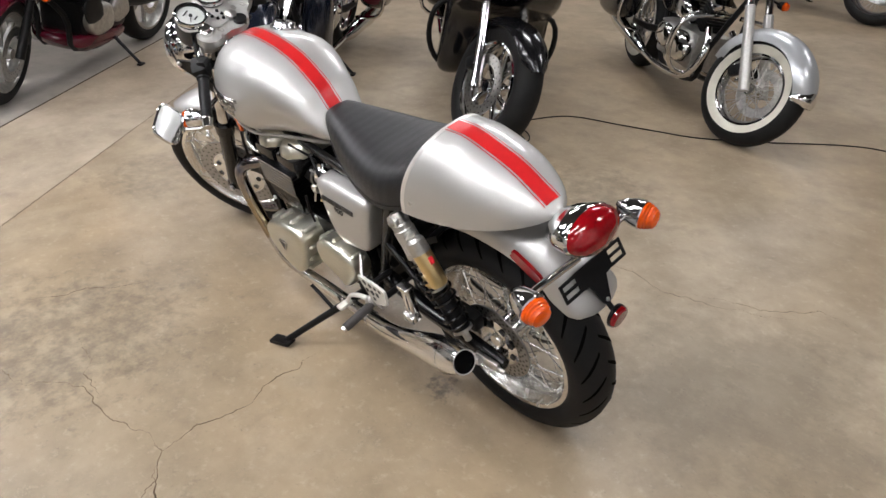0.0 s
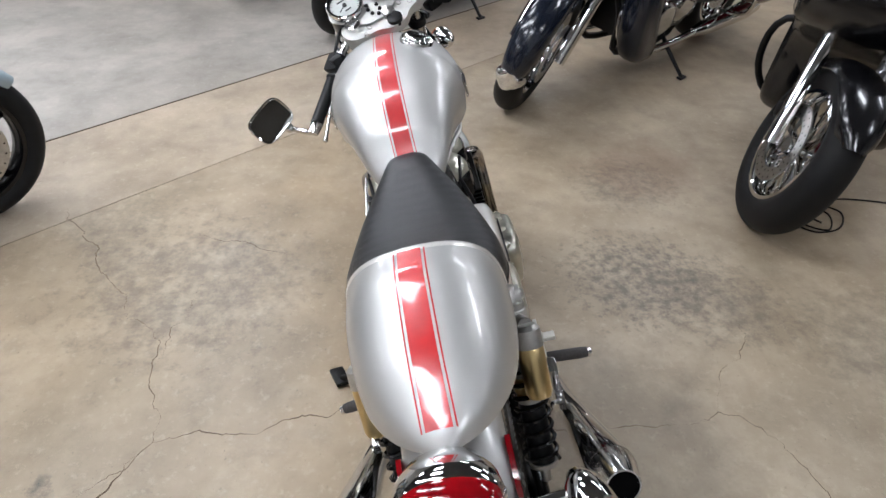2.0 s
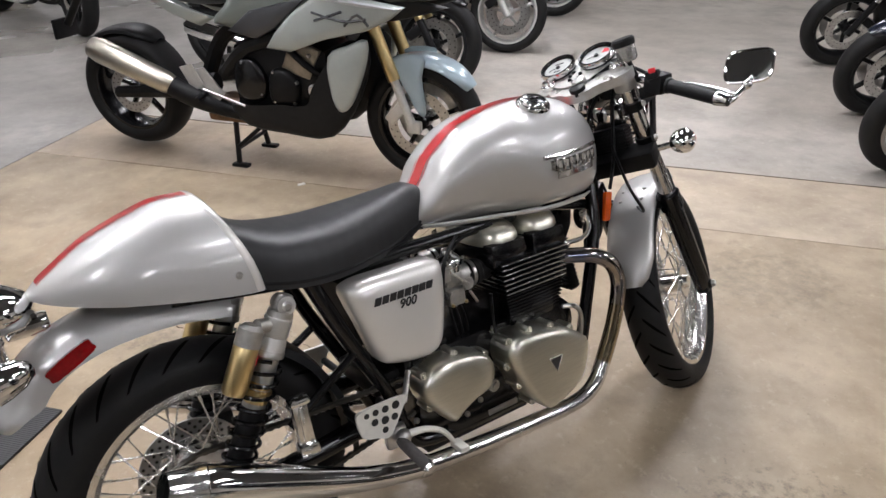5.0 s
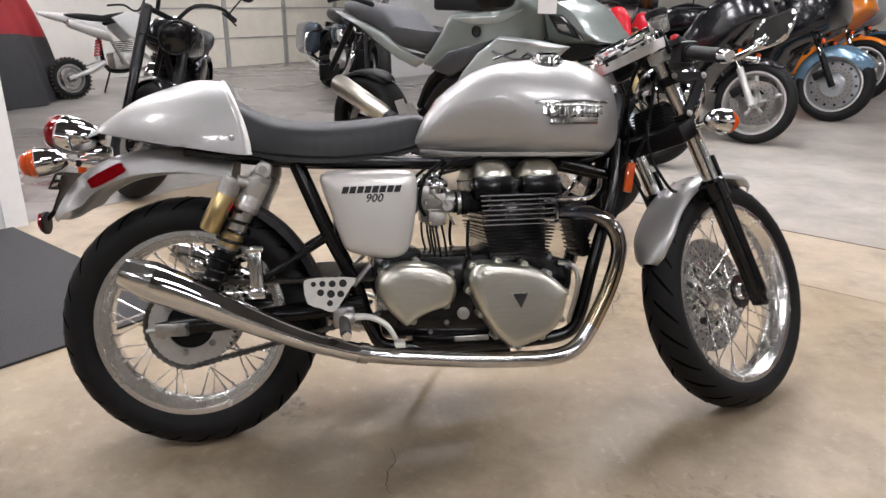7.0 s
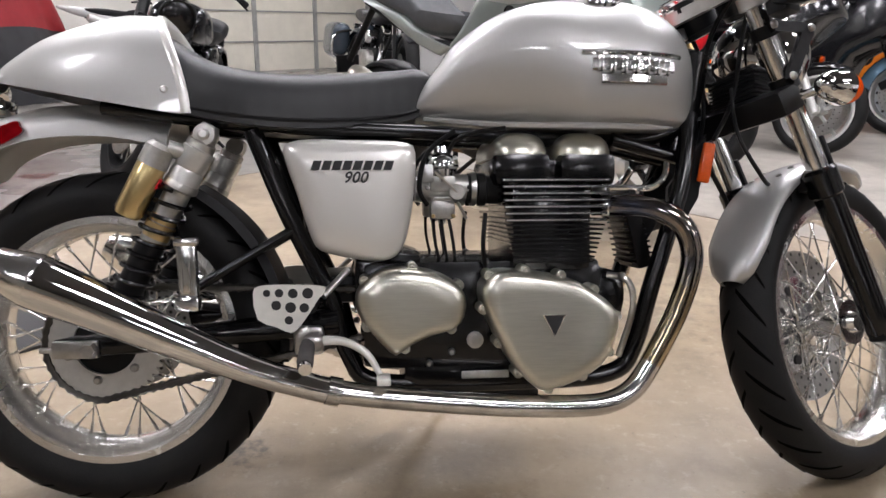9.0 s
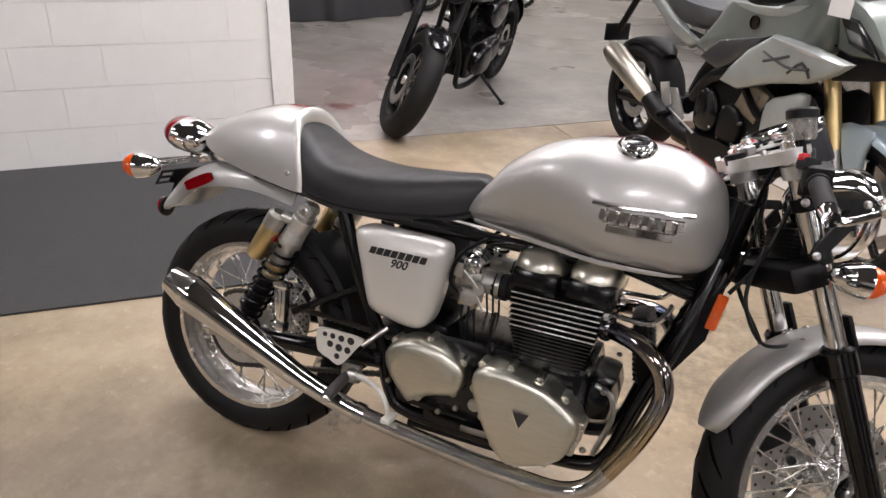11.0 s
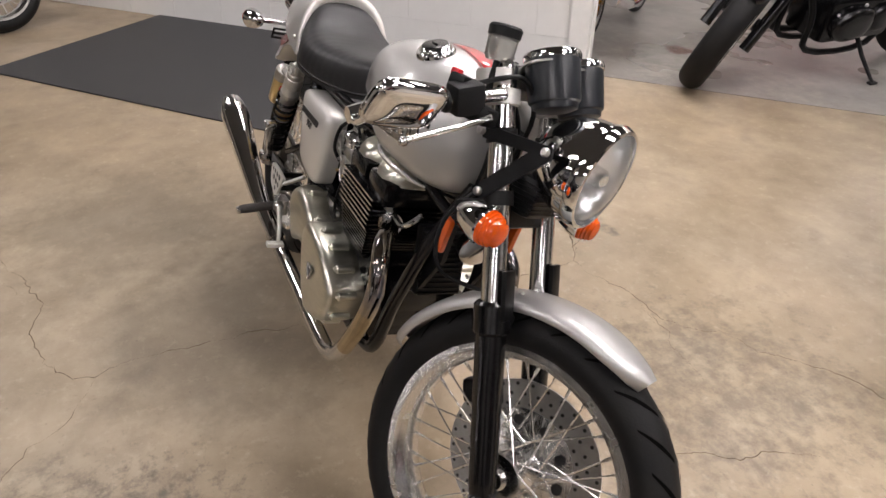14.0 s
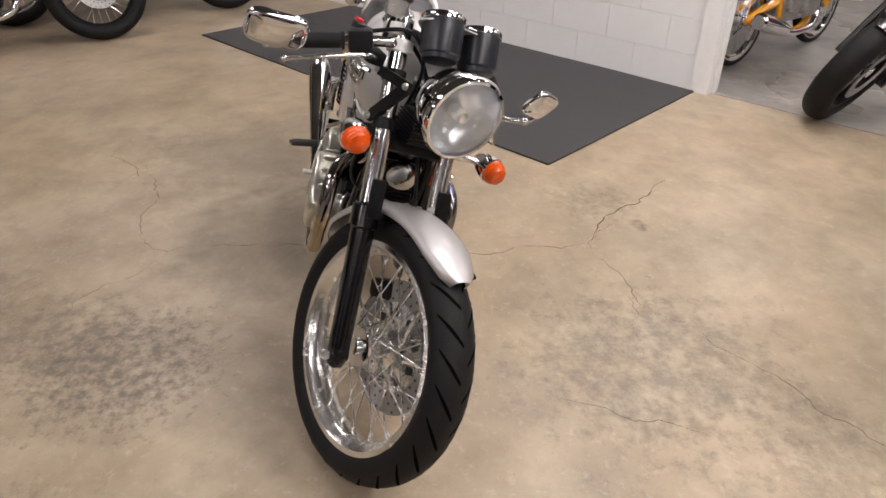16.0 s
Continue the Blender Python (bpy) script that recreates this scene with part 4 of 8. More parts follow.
for s in (-1, 1):
    indicator(bike, (-0.236, s * 0.174 + 0.008, 0.716), (-1, s * 0.18, -0.12), (-0.218, s * 0.02 + 0.004, 0.722))

# --- side panels with the model badge
PANEL_OUT = rounded([(0.353, 0.661), (0.366, 0.678), (0.40, 0.683), (0.449, 0.682), (0.52, 0.681), (0.565, 0.677), (0.579, 0.660), (0.577, 0.60), (0.566, 0.53), (0.553, 0.492), (0.533, 0.476), (0.506, 0.473), (0.46, 0.479), (0.415, 0.492), (0.398, 0.515), (0.375, 0.59)], 2)
for s in (-1, 1):
    # the right panel is a paler silver than its left twin
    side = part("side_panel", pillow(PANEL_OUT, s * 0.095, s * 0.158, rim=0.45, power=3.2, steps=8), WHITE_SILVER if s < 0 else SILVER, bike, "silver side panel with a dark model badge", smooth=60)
    for k in range(8):                     # the model name as plain slanted bars
        part("badge_bar", slab([(0.4015 + 0.0172 * k, 0.629), (0.4155 + 0.0172 * k, 0.629), (0.4205 + 0.0172 * k, 0.6445), (0.407 + 0.0172 * k, 0.6445)] if s < 0 else
                               [(0.406 + 0.0172 * k, 0.629), (0.4205 + 0.0172 * k, 0.629), (0.4155 + 0.0172 * k, 0.6445), (0.4015 + 0.0172 * k, 0.6445)], s * 0.1562, s * 0.1592), INK, side, smooth=0)
    turn = Euler((radians(90), 0, 0 if s < 0 else radians(180))).to_matrix().to_4x4()
    for k, digit in enumerate("900"):
        text_mesh(digit, 0.026, INK, "badge_number", side, Matrix.Translation((0.475 + s * 0.0135 * (1 - k), s * 0.1588, 0.616)) @ turn, shear=0.3)

# --- frame, swing arm, chain
frame_ob = part("frame", tube([(1.135, 0, 0.86), (1.10, 0, 0.67)], 0.032, 14), BLACK, bike, "black tubular steel frame")
for s in (-1, 1):
    part("downtube", tube([(1.115, s * 0.03, 0.74), (1.08, s * 0.075, 0.60), (1.02, s * 0.09, 0.42), (0.985, s * 0.09, 0.30), (0.94, s * 0.09, 0.255), (0.80, s * 0.09, 0.245), (0.52, s * 0.09, 0.25), (0.46, s * 0.09, 0.30), (0.43, s * 0.09, 0.40), (0.36, s * 0.10, 0.55), (0.30, s * 0.10, 0.70)], 0.0165, 10, curve=5), BLACK, frame_ob)
    part("top_rail", tube([(1.115, s * 0.025, 0.72), (1.0, s * 0.04, 0.69), (0.80, s * 0.06, 0.69), (0.58, s * 0.085, 0.70), (0.30, s * 0.10, 0.71), (0.05, s * 0.085, 0.74)], 0.014, 10, curve=4), BLACK, frame_ob)
    part("brace", rod((1.09, s * 0.04, 0.655), (0.95, s * 0.06, 0.69), 0.013), BLACK, frame_ob)
    part("stay", rod((0.20, s * 0.115, 0.43), (0.37, s * 0.105, 0.53), 0.009), BLACK, frame_ob)
    arm = part("swing_arm", tube([(0.44, s * 0.095, 0.365), (0.25, s * 0.105, 0.350), (0.0, s * 0.105, 0.332), (-0.035, s * 0.105, 0.331)], [0.024, 0.022, 0.02, 0.014], 12), BLACK, bike, "black swing arm leg")
    part("chain_adjuster", merge(box((0.075, 0.012, 0.03), (0.005, s * 0.124, 0.331), 0.004), rod((-0.03, s * 0.124, 0.331), (-0.052, s * 0.124, 0.331), 0.005), moved(lathe([(0, 0.016), (0.012, 0.016), (0.015, 0.01), (0.015, 0)], 6, axis="z"), aim((0.03, s * 0.128, 0.331), (0.03, s * 0.2, 0.331)))), STEEL, arm)
part("engine_mount", merge(box((0.10, 0.17, 0.05), (0.45, 0, 0.42), 0.01)), SATIN, frame_ob)
part("battery_box", box((0.18, 0.17, 0.14), (0.47, 0, 0.59), 0.02), PLASTIC, bike)
part("inner_mudguard", lathe([(0.300, -0.071), (0.316, -0.066), (0.322, 0.0), (0.316, 0.066), (0.300, 0.071), (0.312, 0.06), (0.317, 0), (0.312, -0.06)], 22, closed=True, at=AXLE_R, arc=(-8, 60)), PLASTIC, bike, "black inner mudguard")
FS, RS = V(0.545, -0.098, 0.385), V(0.036, -0.074, 0.331)   # drive and driven sprocket centres
loop = []
for k in range(13):
    a = math.pi / 2 + 0.1 + math.pi * k / 12 * 0.94
    loop.append(RS + V(0.101 * math.cos(a), 0, 0.101 * math.sin(a)))
for k in range(7):
    a = -math.pi / 2 + 0.1 + math.pi * k / 6 * 0.94
    loop.append(FS + V(0.035 * math.cos(a), -0.0, 0.035 * math.sin(a)))
dense = []
for i in range(len(loop)):
    a, b = loop[i], loop[(i + 1) % len(loop)]
    n = max(1, int((b - a).length / 0.008))
    dense += [a.lerp(b, k / n) for k in range(n)]
part("chain", tube(dense, [0.0085 if i % 2 else 0.0058 for i in range(len(dense))], 6, closed=True), mat("oily_chain_steel", (0.1, 0.095, 0.085), 0.4, 0.9, vary=0.3), bike, "oily drive chain")
part("rear_caliper", box((0.08, 0.035, 0.05), (0.10, 0.085, 0.40), 0.01), SATIN, bike)
part("caliper_stay", rod((0.10, 0.085, 0.38), (0.32, 0.09, 0.35), 0.008), SATIN, bike)

# --- engine
engine = part("engine", box((0.44, 0.24, 0.20), (0.70, 0, 0.375), 0.03), BLACK, bike, "black air-cooled twin engine with brushed covers")
part("sump", box((0.34, 0.22, 0.10), (0.72, 0, 0.275), 0.035), BLACK, engine)
part("gearbox", box((0.13, 0.22, 0.12), (0.53, 0, 0.43), 0.03), BLACK, engine)
part("crankcase_nose", box((0.12, 0.20, 0.10), (0.915, 0, 0.40), 0.04), BLACK, engine)
part("cylinder", box((0.148, 0.262, 0.17), (0.82, 0, 0.535), 0.02), BLACK, engine)
for i in range(16):                         # seven broad fins with polished edges above nine short black ones
    z = 0.610 - 0.0117 * i if i < 7 else 0.5315 - 0.0082 * (i - 7)
    w, l, t = (0.287, 0.194 - 0.002 * i, 0.0045) if i < 7 else (0.278 - 0.002 * (i - 7), 0.178 - 0.0045 * (i - 7), 0.003)
    o = [(0.824 - l / 2, -w / 2), (0.824 + l / 2, -w / 2), (0.824 + l / 2, w / 2), (0.824 - l / 2, w / 2)]
    part("fin", slab(o, z, z + t, 0.0008, plane="xy"), BLACK, engine, smooth=20)
    if i < 7:
        part("fin_edge", slab([(0.826 - l / 2, -w / 2 - 0.0013), (0.822 + l / 2, -w / 2 - 0.0013), (0.822 + l / 2, w / 2 + 0.0013), (0.826 - l / 2, w / 2 + 0.0013)], z + 0.0011, z + 0.0036, plane="xy"), POLISHED, engine, smooth=20)
for x in (0.768, 0.886):
    part("cylinder_head", box((0.104, 0.262, 0.06), (x, 0, 0.631), 0.018), BLACK, engine)
part("head_bridge", box((0.19, 0.20, 0.04), (0.826, 0, 0.63), 0.01), BLACK, engine)
for x in (0.768, 0.886):                    # the two brushed cam covers, domed across
    rings = []
    for k in range(25):
        y = -0.125 + 0.25 * k / 24
        e = max(0.05, 1 - (abs(y) / 0.128) ** 5)
        dip = 1 - 0.12 * math.exp(-(y / 0.02) ** 2)
        rings.append([(x + 0.056 * e ** 0.5 * math.copysign(abs(math.cos(a)) ** 0.7, math.cos(a)), y, 0.652 + 0.05 * e ** 0.6 * dip * math.sin(a) ** 0.75) for a in (math.pi * j / 14 for j in range(15))])
    part("cam_cover", skin(rings), ALU, engine, "brushed aluminium cam cover", smooth=60)
CLUTCH = rounded([(0.687, 0.432), (0.705, 0.452), (0.728, 0.458), (0.79, 0.452), (0.850, 0.438), (0.897, 0.409), (0.921, 0.378), (0.916, 0.338), (0.895, 0.296), (0.85, 0.268), (0.800, 0.253), (0.777, 0.257), (0.745, 0.288), (0.722, 0.325), (0.702, 0.365), (0.688, 0.40)], 2)
SPROCK = rounded([(0.472, 0.415), (0.487, 0.440), (0.515, 0.458), (0.548, 0.464), (0.60, 0.458), (0.64, 0.440), (0.660, 0.415), (0.659, 0.380), (0.64, 0.357), (0.60, 0.346), (0.565, 0.330), (0.540, 0.314), (0.52, 0.330), (0.498, 0.355), (0.478, 0.385)], 2)
def rim_points(outline, n, f):
    """n points spaced evenly along a closed outline, drawn out from its middle by f."""
    cx = sum(p[0] for p in outline) / len(outline)
    cz = sum(p[1] for p in outline) / len(outline)
    legs = [math.dist(p, q) for p, q in zip(outline, outline[1:] + outline[:1])]
    out, run, i = [], 0.0, 0
    for k in range(n):
        goal = sum(legs) * (k + 0.35) / n
        while run + legs[i] < goal:
            run += legs[i]
            i += 1
        t = (goal - run) / legs[i]
        p, q = outline[i], outline[(i + 1) % len(outline)]
        out.append((cx + (p[0] + (q[0] - p[0]) * t - cx) * f, cz + (p[1] + (q[1] - p[1]) * t - cz) * f))
    return out


for s in (-1, 1):
    c1 = part("engine_cover", pillow(CLUTCH, s * 0.115, s * 0.206, rim=0.70, power=3.2, steps=9, flat=0.66), ALU, engine, "brushed aluminium engine cover with bolts", smooth=50)
    c2 = part("engine_cover", pillow(SPROCK, s * 0.11, s * 0.182, rim=0.62, power=3.0, steps=9, flat=0.42), ALU, engine, "brushed aluminium engine cover with bolts", smooth=50)
    for outline, n, f, y_, m_ in ((CLUTCH, 11, 1.015, 0.176, ALU), (SPROCK, 6, 1.0, 0.152, ALU)):
        for x, z in rim_points(outline, n, f):
            part("cover_bolt", merge(*bolts([(x, s * y_, z)], 0.0058, 0.007, (0, s, 0)), moved(lathe([(0.0095, -0.04), (0.0095, 0.0), (0.008, 0.002), (0, 0.002)], 14, axis="z"), aim((x, s * y_, z), (x, s, z)))), m_, engine, smooth=30)
    tri = part("cover_badge", slab([(0.785, 0.385), (0.822, 0.385), (0.8035, 0.350)], s * 0.2075, s * 0.2105), INK, engine, "small dark triangular badge", smooth=0)
    part("badge_rim", tube([(0.785, s * 0.2105, 0.385), (0.822, s * 0.2105, 0.385), (0.8035, s * 0.2105, 0.350)], 0.002, 6, closed=True), POLISHED, engine)
    part("case_plug", moved(lathe([(0, 0.008), (0.009, 0.008), (0.009, 0.003), (0.015, 0.002), (0.015, -0.02)], 12, axis="z"), aim((0.682, s * 0.125, 0.33), (0.682, s, 0.33))), STEEL, engine)
    for x, z in ((0.64, 0.31), (0.60, 0.29), (0.95, 0.44), (0.47, 0.33), (0.93, 0.30), (0.70, 0.47)):
        part("case_bolt", merge(*bolts([(x, s * 0.122, z)], 0.007, 0.008, (0, s, 0))), STEEL, engine)
    # carburettor
    carb = part("carburettor", merge(rod((0.59, s * 0.075, 0.60), (0.675, s * 0.075, 0.60), 0.026), box((0.046, 0.052, 0.03), (0.628, s * 0.078, 0.607), 0.006)), CAST, engine, "cast aluminium carburettor")
    part("diaphragm_top", moved(lathe([(0, 0.03), (0.012, 0.03), (0.014, 0.02), (0.022, 0.014), (0.029, 0.008), (0.031, 0.0), (0.031, -0.006), (0.025, -0.010), (0.024, -0.022), (0, -0.022)], 22, axis="z"), Matrix.Translation((0.628, s * 0.085, 0.643))), POLISHED, engine, "domed alloy carburettor top")
    part("float_bowl", merge(box((0.044, 0.046, 0.036), (0.628, s * 0.085, 0.562), 0.008), box((0.05, 0.052, 0.006), (0.628, s * 0.085, 0.581), 0.002), rod((0.628, s * 0.085, 0.546), (0.628, s * 0.085, 0.536), 0.007)), CAST, engine)
    part("throttle_wheel", moved(lathe([(0, 0.004), (0.013, 0.004), (0.015, 0.0), (0.013, -0.004), (0, -0.004)], 18, axis="z"), aim((0.652, s * 0.118, 0.592), (0.652, s, 0.592))), CAST, engine)
    for x, z in ((0.606, 0.652), (0.650, 0.652), (0.608, 0.580), (0.648, 0.580), (0.610, 0.55), (0.646, 0.55), (0.628, 0.613), (0.60, 0.60)):
        part("carburettor_screw", merge(*bolts([(x, s * 0.110, z)], 0.0042, 0.006, (0, s, 0))), GOLD if z < 0.56 else STEEL, engine)
    part("linkage", merge(rod((0.652, s * 0.122, 0.592), (0.612, s * 0.122, 0.628), 0.003, seg=6), rod((0.652, s * 0.122, 0.575), (0.668, s * 0.122, 0.545), 0.003, seg=6), box((0.02, 0.004, 0.03), (0.60, s * 0.116, 0.625), 0.001)), STEEL, engine)
    part("fuel_hose", tube([(0.60, s * 0.105, 0.57), (0.585, s * 0.12, 0.60), (0.60, s * 0.118, 0.66), (0.65, s * 0.10, 0.70)], 0.0045, 8, curve=4), SATIN, engine)
    for k in range(3):
        part("drain_hose", tube([(0.612 + 0.014 * k, s * 0.09, 0.545), (0.615 + 0.016 * k, s * 0.098, 0.50), (0.63 + 0.012 * k, s * 0.09, 0.44)], 0.003, 6, curve=4), SATIN, engine)
    part("intake_clamp", merge(rod((0.672, s * 0.075, 0.598), (0.735, s * 0.075, 0.596), 0.026), lathe([(0.028, -0.008), (0.03, -0.006), (0.03, 0.006), (0.028, 0.008)], 20, axis="x", at=(0.70, s * 0.075, 0.597))), RUBBER, engine)
    part("clamp_ring", lathe([(0.0295, -0.005), (0.031, -0.004), (0.031, 0.004), (0.0295, 0.005)], 20, axis="x", at=(0.685, s * 0.075, 0.598)), STEEL, engine)
    part("cable", tube([(0.64, s * 0.085, 0.66), (0.66, s * 0.10, 0.69), (0.74, s * 0.11, 0.705)], 0.004, 6, curve=4), SATIN, engine)
    part("breather_pipe", tube([(0.70, s * 0.13, 0.555), (0.695, s * 0.135, 0.50), (0.70, s * 0.13, 0.46)], 0.004, 6, curve=3), SATIN, engine)
    # breather hose in front of the head
    part("air_pipe", tube([(0.918, s * 0.09, 0.60), (0.96, s * 0.105, 0.598), (1.01, s * 0.11, 0.60), (1.035, s * 0.105, 0.62), (1.045, s * 0.09, 0.642)], 0.006, 8, curve=5), POLISHED, engine)
    part("pipe_fitting", ball(0.014, (0.915, s * 0.10, 0.602), seg=10), STEEL, engine)
    # exhaust: header with its heat tint, long pipe, megaphone
    ex = part("exhaust", tube([(0.99, s * 0.166, 0.29), (0.955, s * 0.168, 0.243), (0.90, s * 0.17, 0.220), (0.80, s * 0.17, 0.219), (0.66, s * 0.172, 0.230), (0.50, s * 0.18, 0.250), (0.43, s * 0.185, 0.264)], 0.0195, 14, curve=6), WORN_CHROME, bike, "chrome exhaust pipe with heat tint and a megaphone")
    part("header", tube([(0.905, s * 0.085, 0.567), (0.95, s * 0.105, 0.567), (1.005, s * 0.14, 0.560), (1.048, s * 0.158, 0.530), (1.064, s * 0.162, 0.478), (1.052, s * 0.164, 0.42)], 0.0195, 14, curve=6), BLUED, ex, "heat-blued header pipe")
    part("header_lower", tube([(1.053, s * 0.164, 0.424), (1.03, s * 0.165, 0.365), (0.989, s * 0.166, 0.288)], 0.0196, 14, curve=6), BRONZED, ex, "browned header pipe")
    part("header_collar", moved(lathe([(0.02, -0.006), (0.027, -0.006), (0.027, 0.006), (0.02, 0.006)], 16, axis="z"), aim((0.93, s * 0.096, 0.567), (0.96, s * 0.108, 0.567))), POLISHED, ex)
    part("megaphone", tube([(0.435, s * 0.185, 0.262), (0.40, s * 0.19, 0.272), (0.30, s * 0.203, 0.308), (0.18, s * 0.216, 0.366), (0.06, s * 0.228, 0.427), (0.012, s * 0.233, 0.450), (-0.004, s * 0.2345, 0.458)], [0.021, 0.022, 0.024, 0.031, 0.0395, 0.0425, 0.0425], 22, curve=3), CHROME, ex, "polished megaphone silencer")
    part("reverse_cone", moved(lathe([(0.042, 0.0), (0.043, 0.004), (0.030, 0.062), (0.027, 0.062), (0.026, 0.02), (0, 0.02)], 22, axis="z"), aim((-0.004, s * 0.2345, 0.458), (-0.06, s * 0.2395, 0.484))), POLISHED, ex, "silencer end cone")
    # a flat black disc paints the shade inside the pipe's end
    part("tailpipe_bore_shade", moved(lathe([(0, 0.0), (0.0265, 0.0)], 18, axis="z"), aim((-0.05, s * 0.2388, 0.479), (-0.06, s * 0.2395, 0.484))), RECESS_SHADE, ex)
    part("pipe_clamp", moved(lathe([(0.0215, -0.012), (0.0245, -0.011), (0.0245, 0.011), (0.0215, 0.012)], 16, axis="z"), aim((0.435, s * 0.185, 0.262), (0.40, s * 0.19, 0.272))), WORN_CHROME, ex)
    part("silencer_bracket", merge(box((0.030, 0.022, 0.10), (0.205, s * 0.178, 0.462), 0.004, (0, -2, 0)), box((0.040, 0.03, 0.014), (0.205, s * 0.18, 0.513), 0.006), box((0.012, 0.006, 0.07), (0.205, s * 0.190, 0.466), 0.002), box((0.040, 0.032, 0.024), (0.205, s * 0.182, 0.414), 0.006)), POLISHED, bike, "polished silencer bracket")
    # shock absorber
    top, bot = V(0.230, s * 0.135, 0.688), V(0.064, s * 0.125, 0.372)
    ax = (bot - top).normalized()
    sh = part("shock_absorber", merge(rod(top, bot, 0.009), moved(lathe([(0, -0.02), (0.014, -0.018), (0.02, -0.006), (0.02, 0.01), (0.024, 0.014), (0.025, 0.085), (0.029, 0.09), (0.029, 0.1), (0.022, 0.104), (0.022, 0.2), (0.012, 0.21)], 20, axis="z"), aim(top, bot)), moved(lathe([(0.012, 0), (0.027, 0), (0.027, 0.008), (0.012, 0.01)], 18, axis="z"), aim(top + ax * 0.318, bot))), CAST, bike, "shock absorber with gold reservoir and black spring")
    part("spring", coil(top + ax * 0.105, top + ax * 0.32, 0.030, 0.0042, 9), BLACK, sh)
    part("bump_sleeve", moved(lathe([(0.0, 0.2), (0.0235, 0.2), (0.0235, 0.318), (0, 0.318)], 18, axis="z"), aim(top, bot)), SATIN, sh)
    part("shock_collar", moved(lathe([(0.023, 0.024), (0.0262, 0.027), (0.0262, 0.06), (0.0245, 0.063), (0.0265, 0.068), (0.0275, 0.1), (0.023, 0.102)], 22, axis="z"), aim(top, bot)), LIGHT_ALU, sh, "silver alloy shock body")
    for d_, m_ in ((0.150, AMBER), (0.178, AMBER)):
        part("shock_label", moved(lathe([(0.0225, d_), (0.0228, d_ + 0.002), (0.0228, d_ + 0.011), (0.0225, d_ + 0.013)], 18, axis="z"), aim(top, bot)), GOLD, sh)
    part("shock_eye", moved(lathe([(0, -0.022), (0.0175, -0.02), (0.0175, 0.02), (0.0, 0.02)], 18, axis="z"), aim(top, top + V(0, 1, 0))), LIGHT_ALU, sh)
    part("shock_bolt", merge(*bolts([tuple(top + V(0, s * 0.020, 0))], 0.010, 0.007, (0, s, 0))), STEEL, sh)
    part("gold_ring", moved(lathe([(0.022, 0), (0.0255, 0.001), (0.0255, 0.012), (0.022, 0.013)], 18, axis="z"), aim(top + ax * 0.165, bot)), GOLD, sh)
    rt = V(0.160, s * 0.15, 0.666)
    res = part("reservoir", moved(lathe([(0, 0.032), (0.022, 0.032), (0.0235, 0.036), (0.0235, 0.115), (0.02, 0.124), (0, 0.125)], 20, axis="z"), aim(rt, rt + ax)), GOLD, sh, "gold anodised reservoir")
    part("reservoir_cap", moved(lathe([(0, -0.008), (0.016, -0.008), (0.0235, 0.0), (0.0245, 0.032), (0, 0.032)], 20, axis="z"), aim(rt, rt + ax)), CAST, sh)
    part("reservoir_mark", moved(box((0.012, 0.002, 0.018), (0, -s * 0.0 - 0.0235, 0.055), 0.0005), aim(rt, rt + ax) @ Matrix.Rotation(radians(0 if s < 0 else 180), 4, "Z")), REDMARK, sh)
    part("reservoir_arm", rod(rt + V(0.01, 0, 0.0), top + ax * 0.04, 0.014), CAST, sh)
    # footrest plate, peg and pedal
    plate = rounded([(0.308, 0.428), (0.320, 0.440), (0.37, 0.441), (0.425, 0.437), (0.412, 0.415), (0.385, 0.375), (0.368, 0.362), (0.345, 0.372), (0.315, 0.385)], 2)
    hanger = part("footrest_hanger", slab(plate, s * 0.180, s * 0.188, 0.002), PEDAL_ALU, bike, "drilled aluminium footrest plate")
    for x, z, r in ((0.33, 0.428, 0.006), (0.35, 0.428, 0.007), (0.372, 0.427, 0.008), (0.396, 0.427, 0.009), (0.345, 0.408, 0.008), (0.368, 0.404, 0.009), (0.39, 0.403, 0.008), (0.365, 0.383, 0.007)):
        part("plate_hole", moved(lathe([(0, 0.0), (r, 0.0)], 12, axis="z"), aim((x, s * 0.1886, z), (x, s, z))), INK, hanger)
    part("hanger_lug", merge(box((0.05, 0.02, 0.05), (0.395, s * 0.165, 0.345), 0.01), ball(0.018, (0.405, s * 0.18, 0.345), seg=12)), STEEL, hanger)
    part("footpeg", tube([(0.392, s * 0.185, 0.345), (0.395, s * 0.20, 0.341), (0.397, s * 0.27, 0.330), (0.398, s * 0.285, 0.327)], [0.008, 0.0125, 0.013, 0.0115], 12), mat("ribbed_peg_rubber", (0.05, 0.045, 0.043), 0.7, vary=0.3, scale=200, bump=0.4, bump_scale=120), hanger, "rubber-covered footpeg")
    part("peg_tip", rod((0.398, s * 0.284, 0.327), (0.399, s * 0.292, 0.324), 0.0105), POLISHED, hanger)
    part("foot_pedal", merge(tube([(0.405, s * 0.178, 0.345), (0.45, s * 0.19, 0.347), (0.49, s * 0.197, 0.327), (0.512, s * 0.20, 0.292)], [0.009, 0.007, 0.006, 0.005], 10, curve=4), box((0.022, 0.045, 0.012), (0.518, s * 0.21, 0.285), 0.003)), PEDAL_ALU, bike, "bright alloy foot pedal")
    part("hanger_rod", rod((0.42, s * 0.180, 0.42), (0.46, s * 0.14, 0.46), 0.006), STEEL, hanger)
    for x, z in ((0.325, 0.405), (0.40, 0.40)):
        part("hanger_post", rod((x, s * 0.10, z), (x, s * 0.182, z), 0.009), SATIN, hanger)
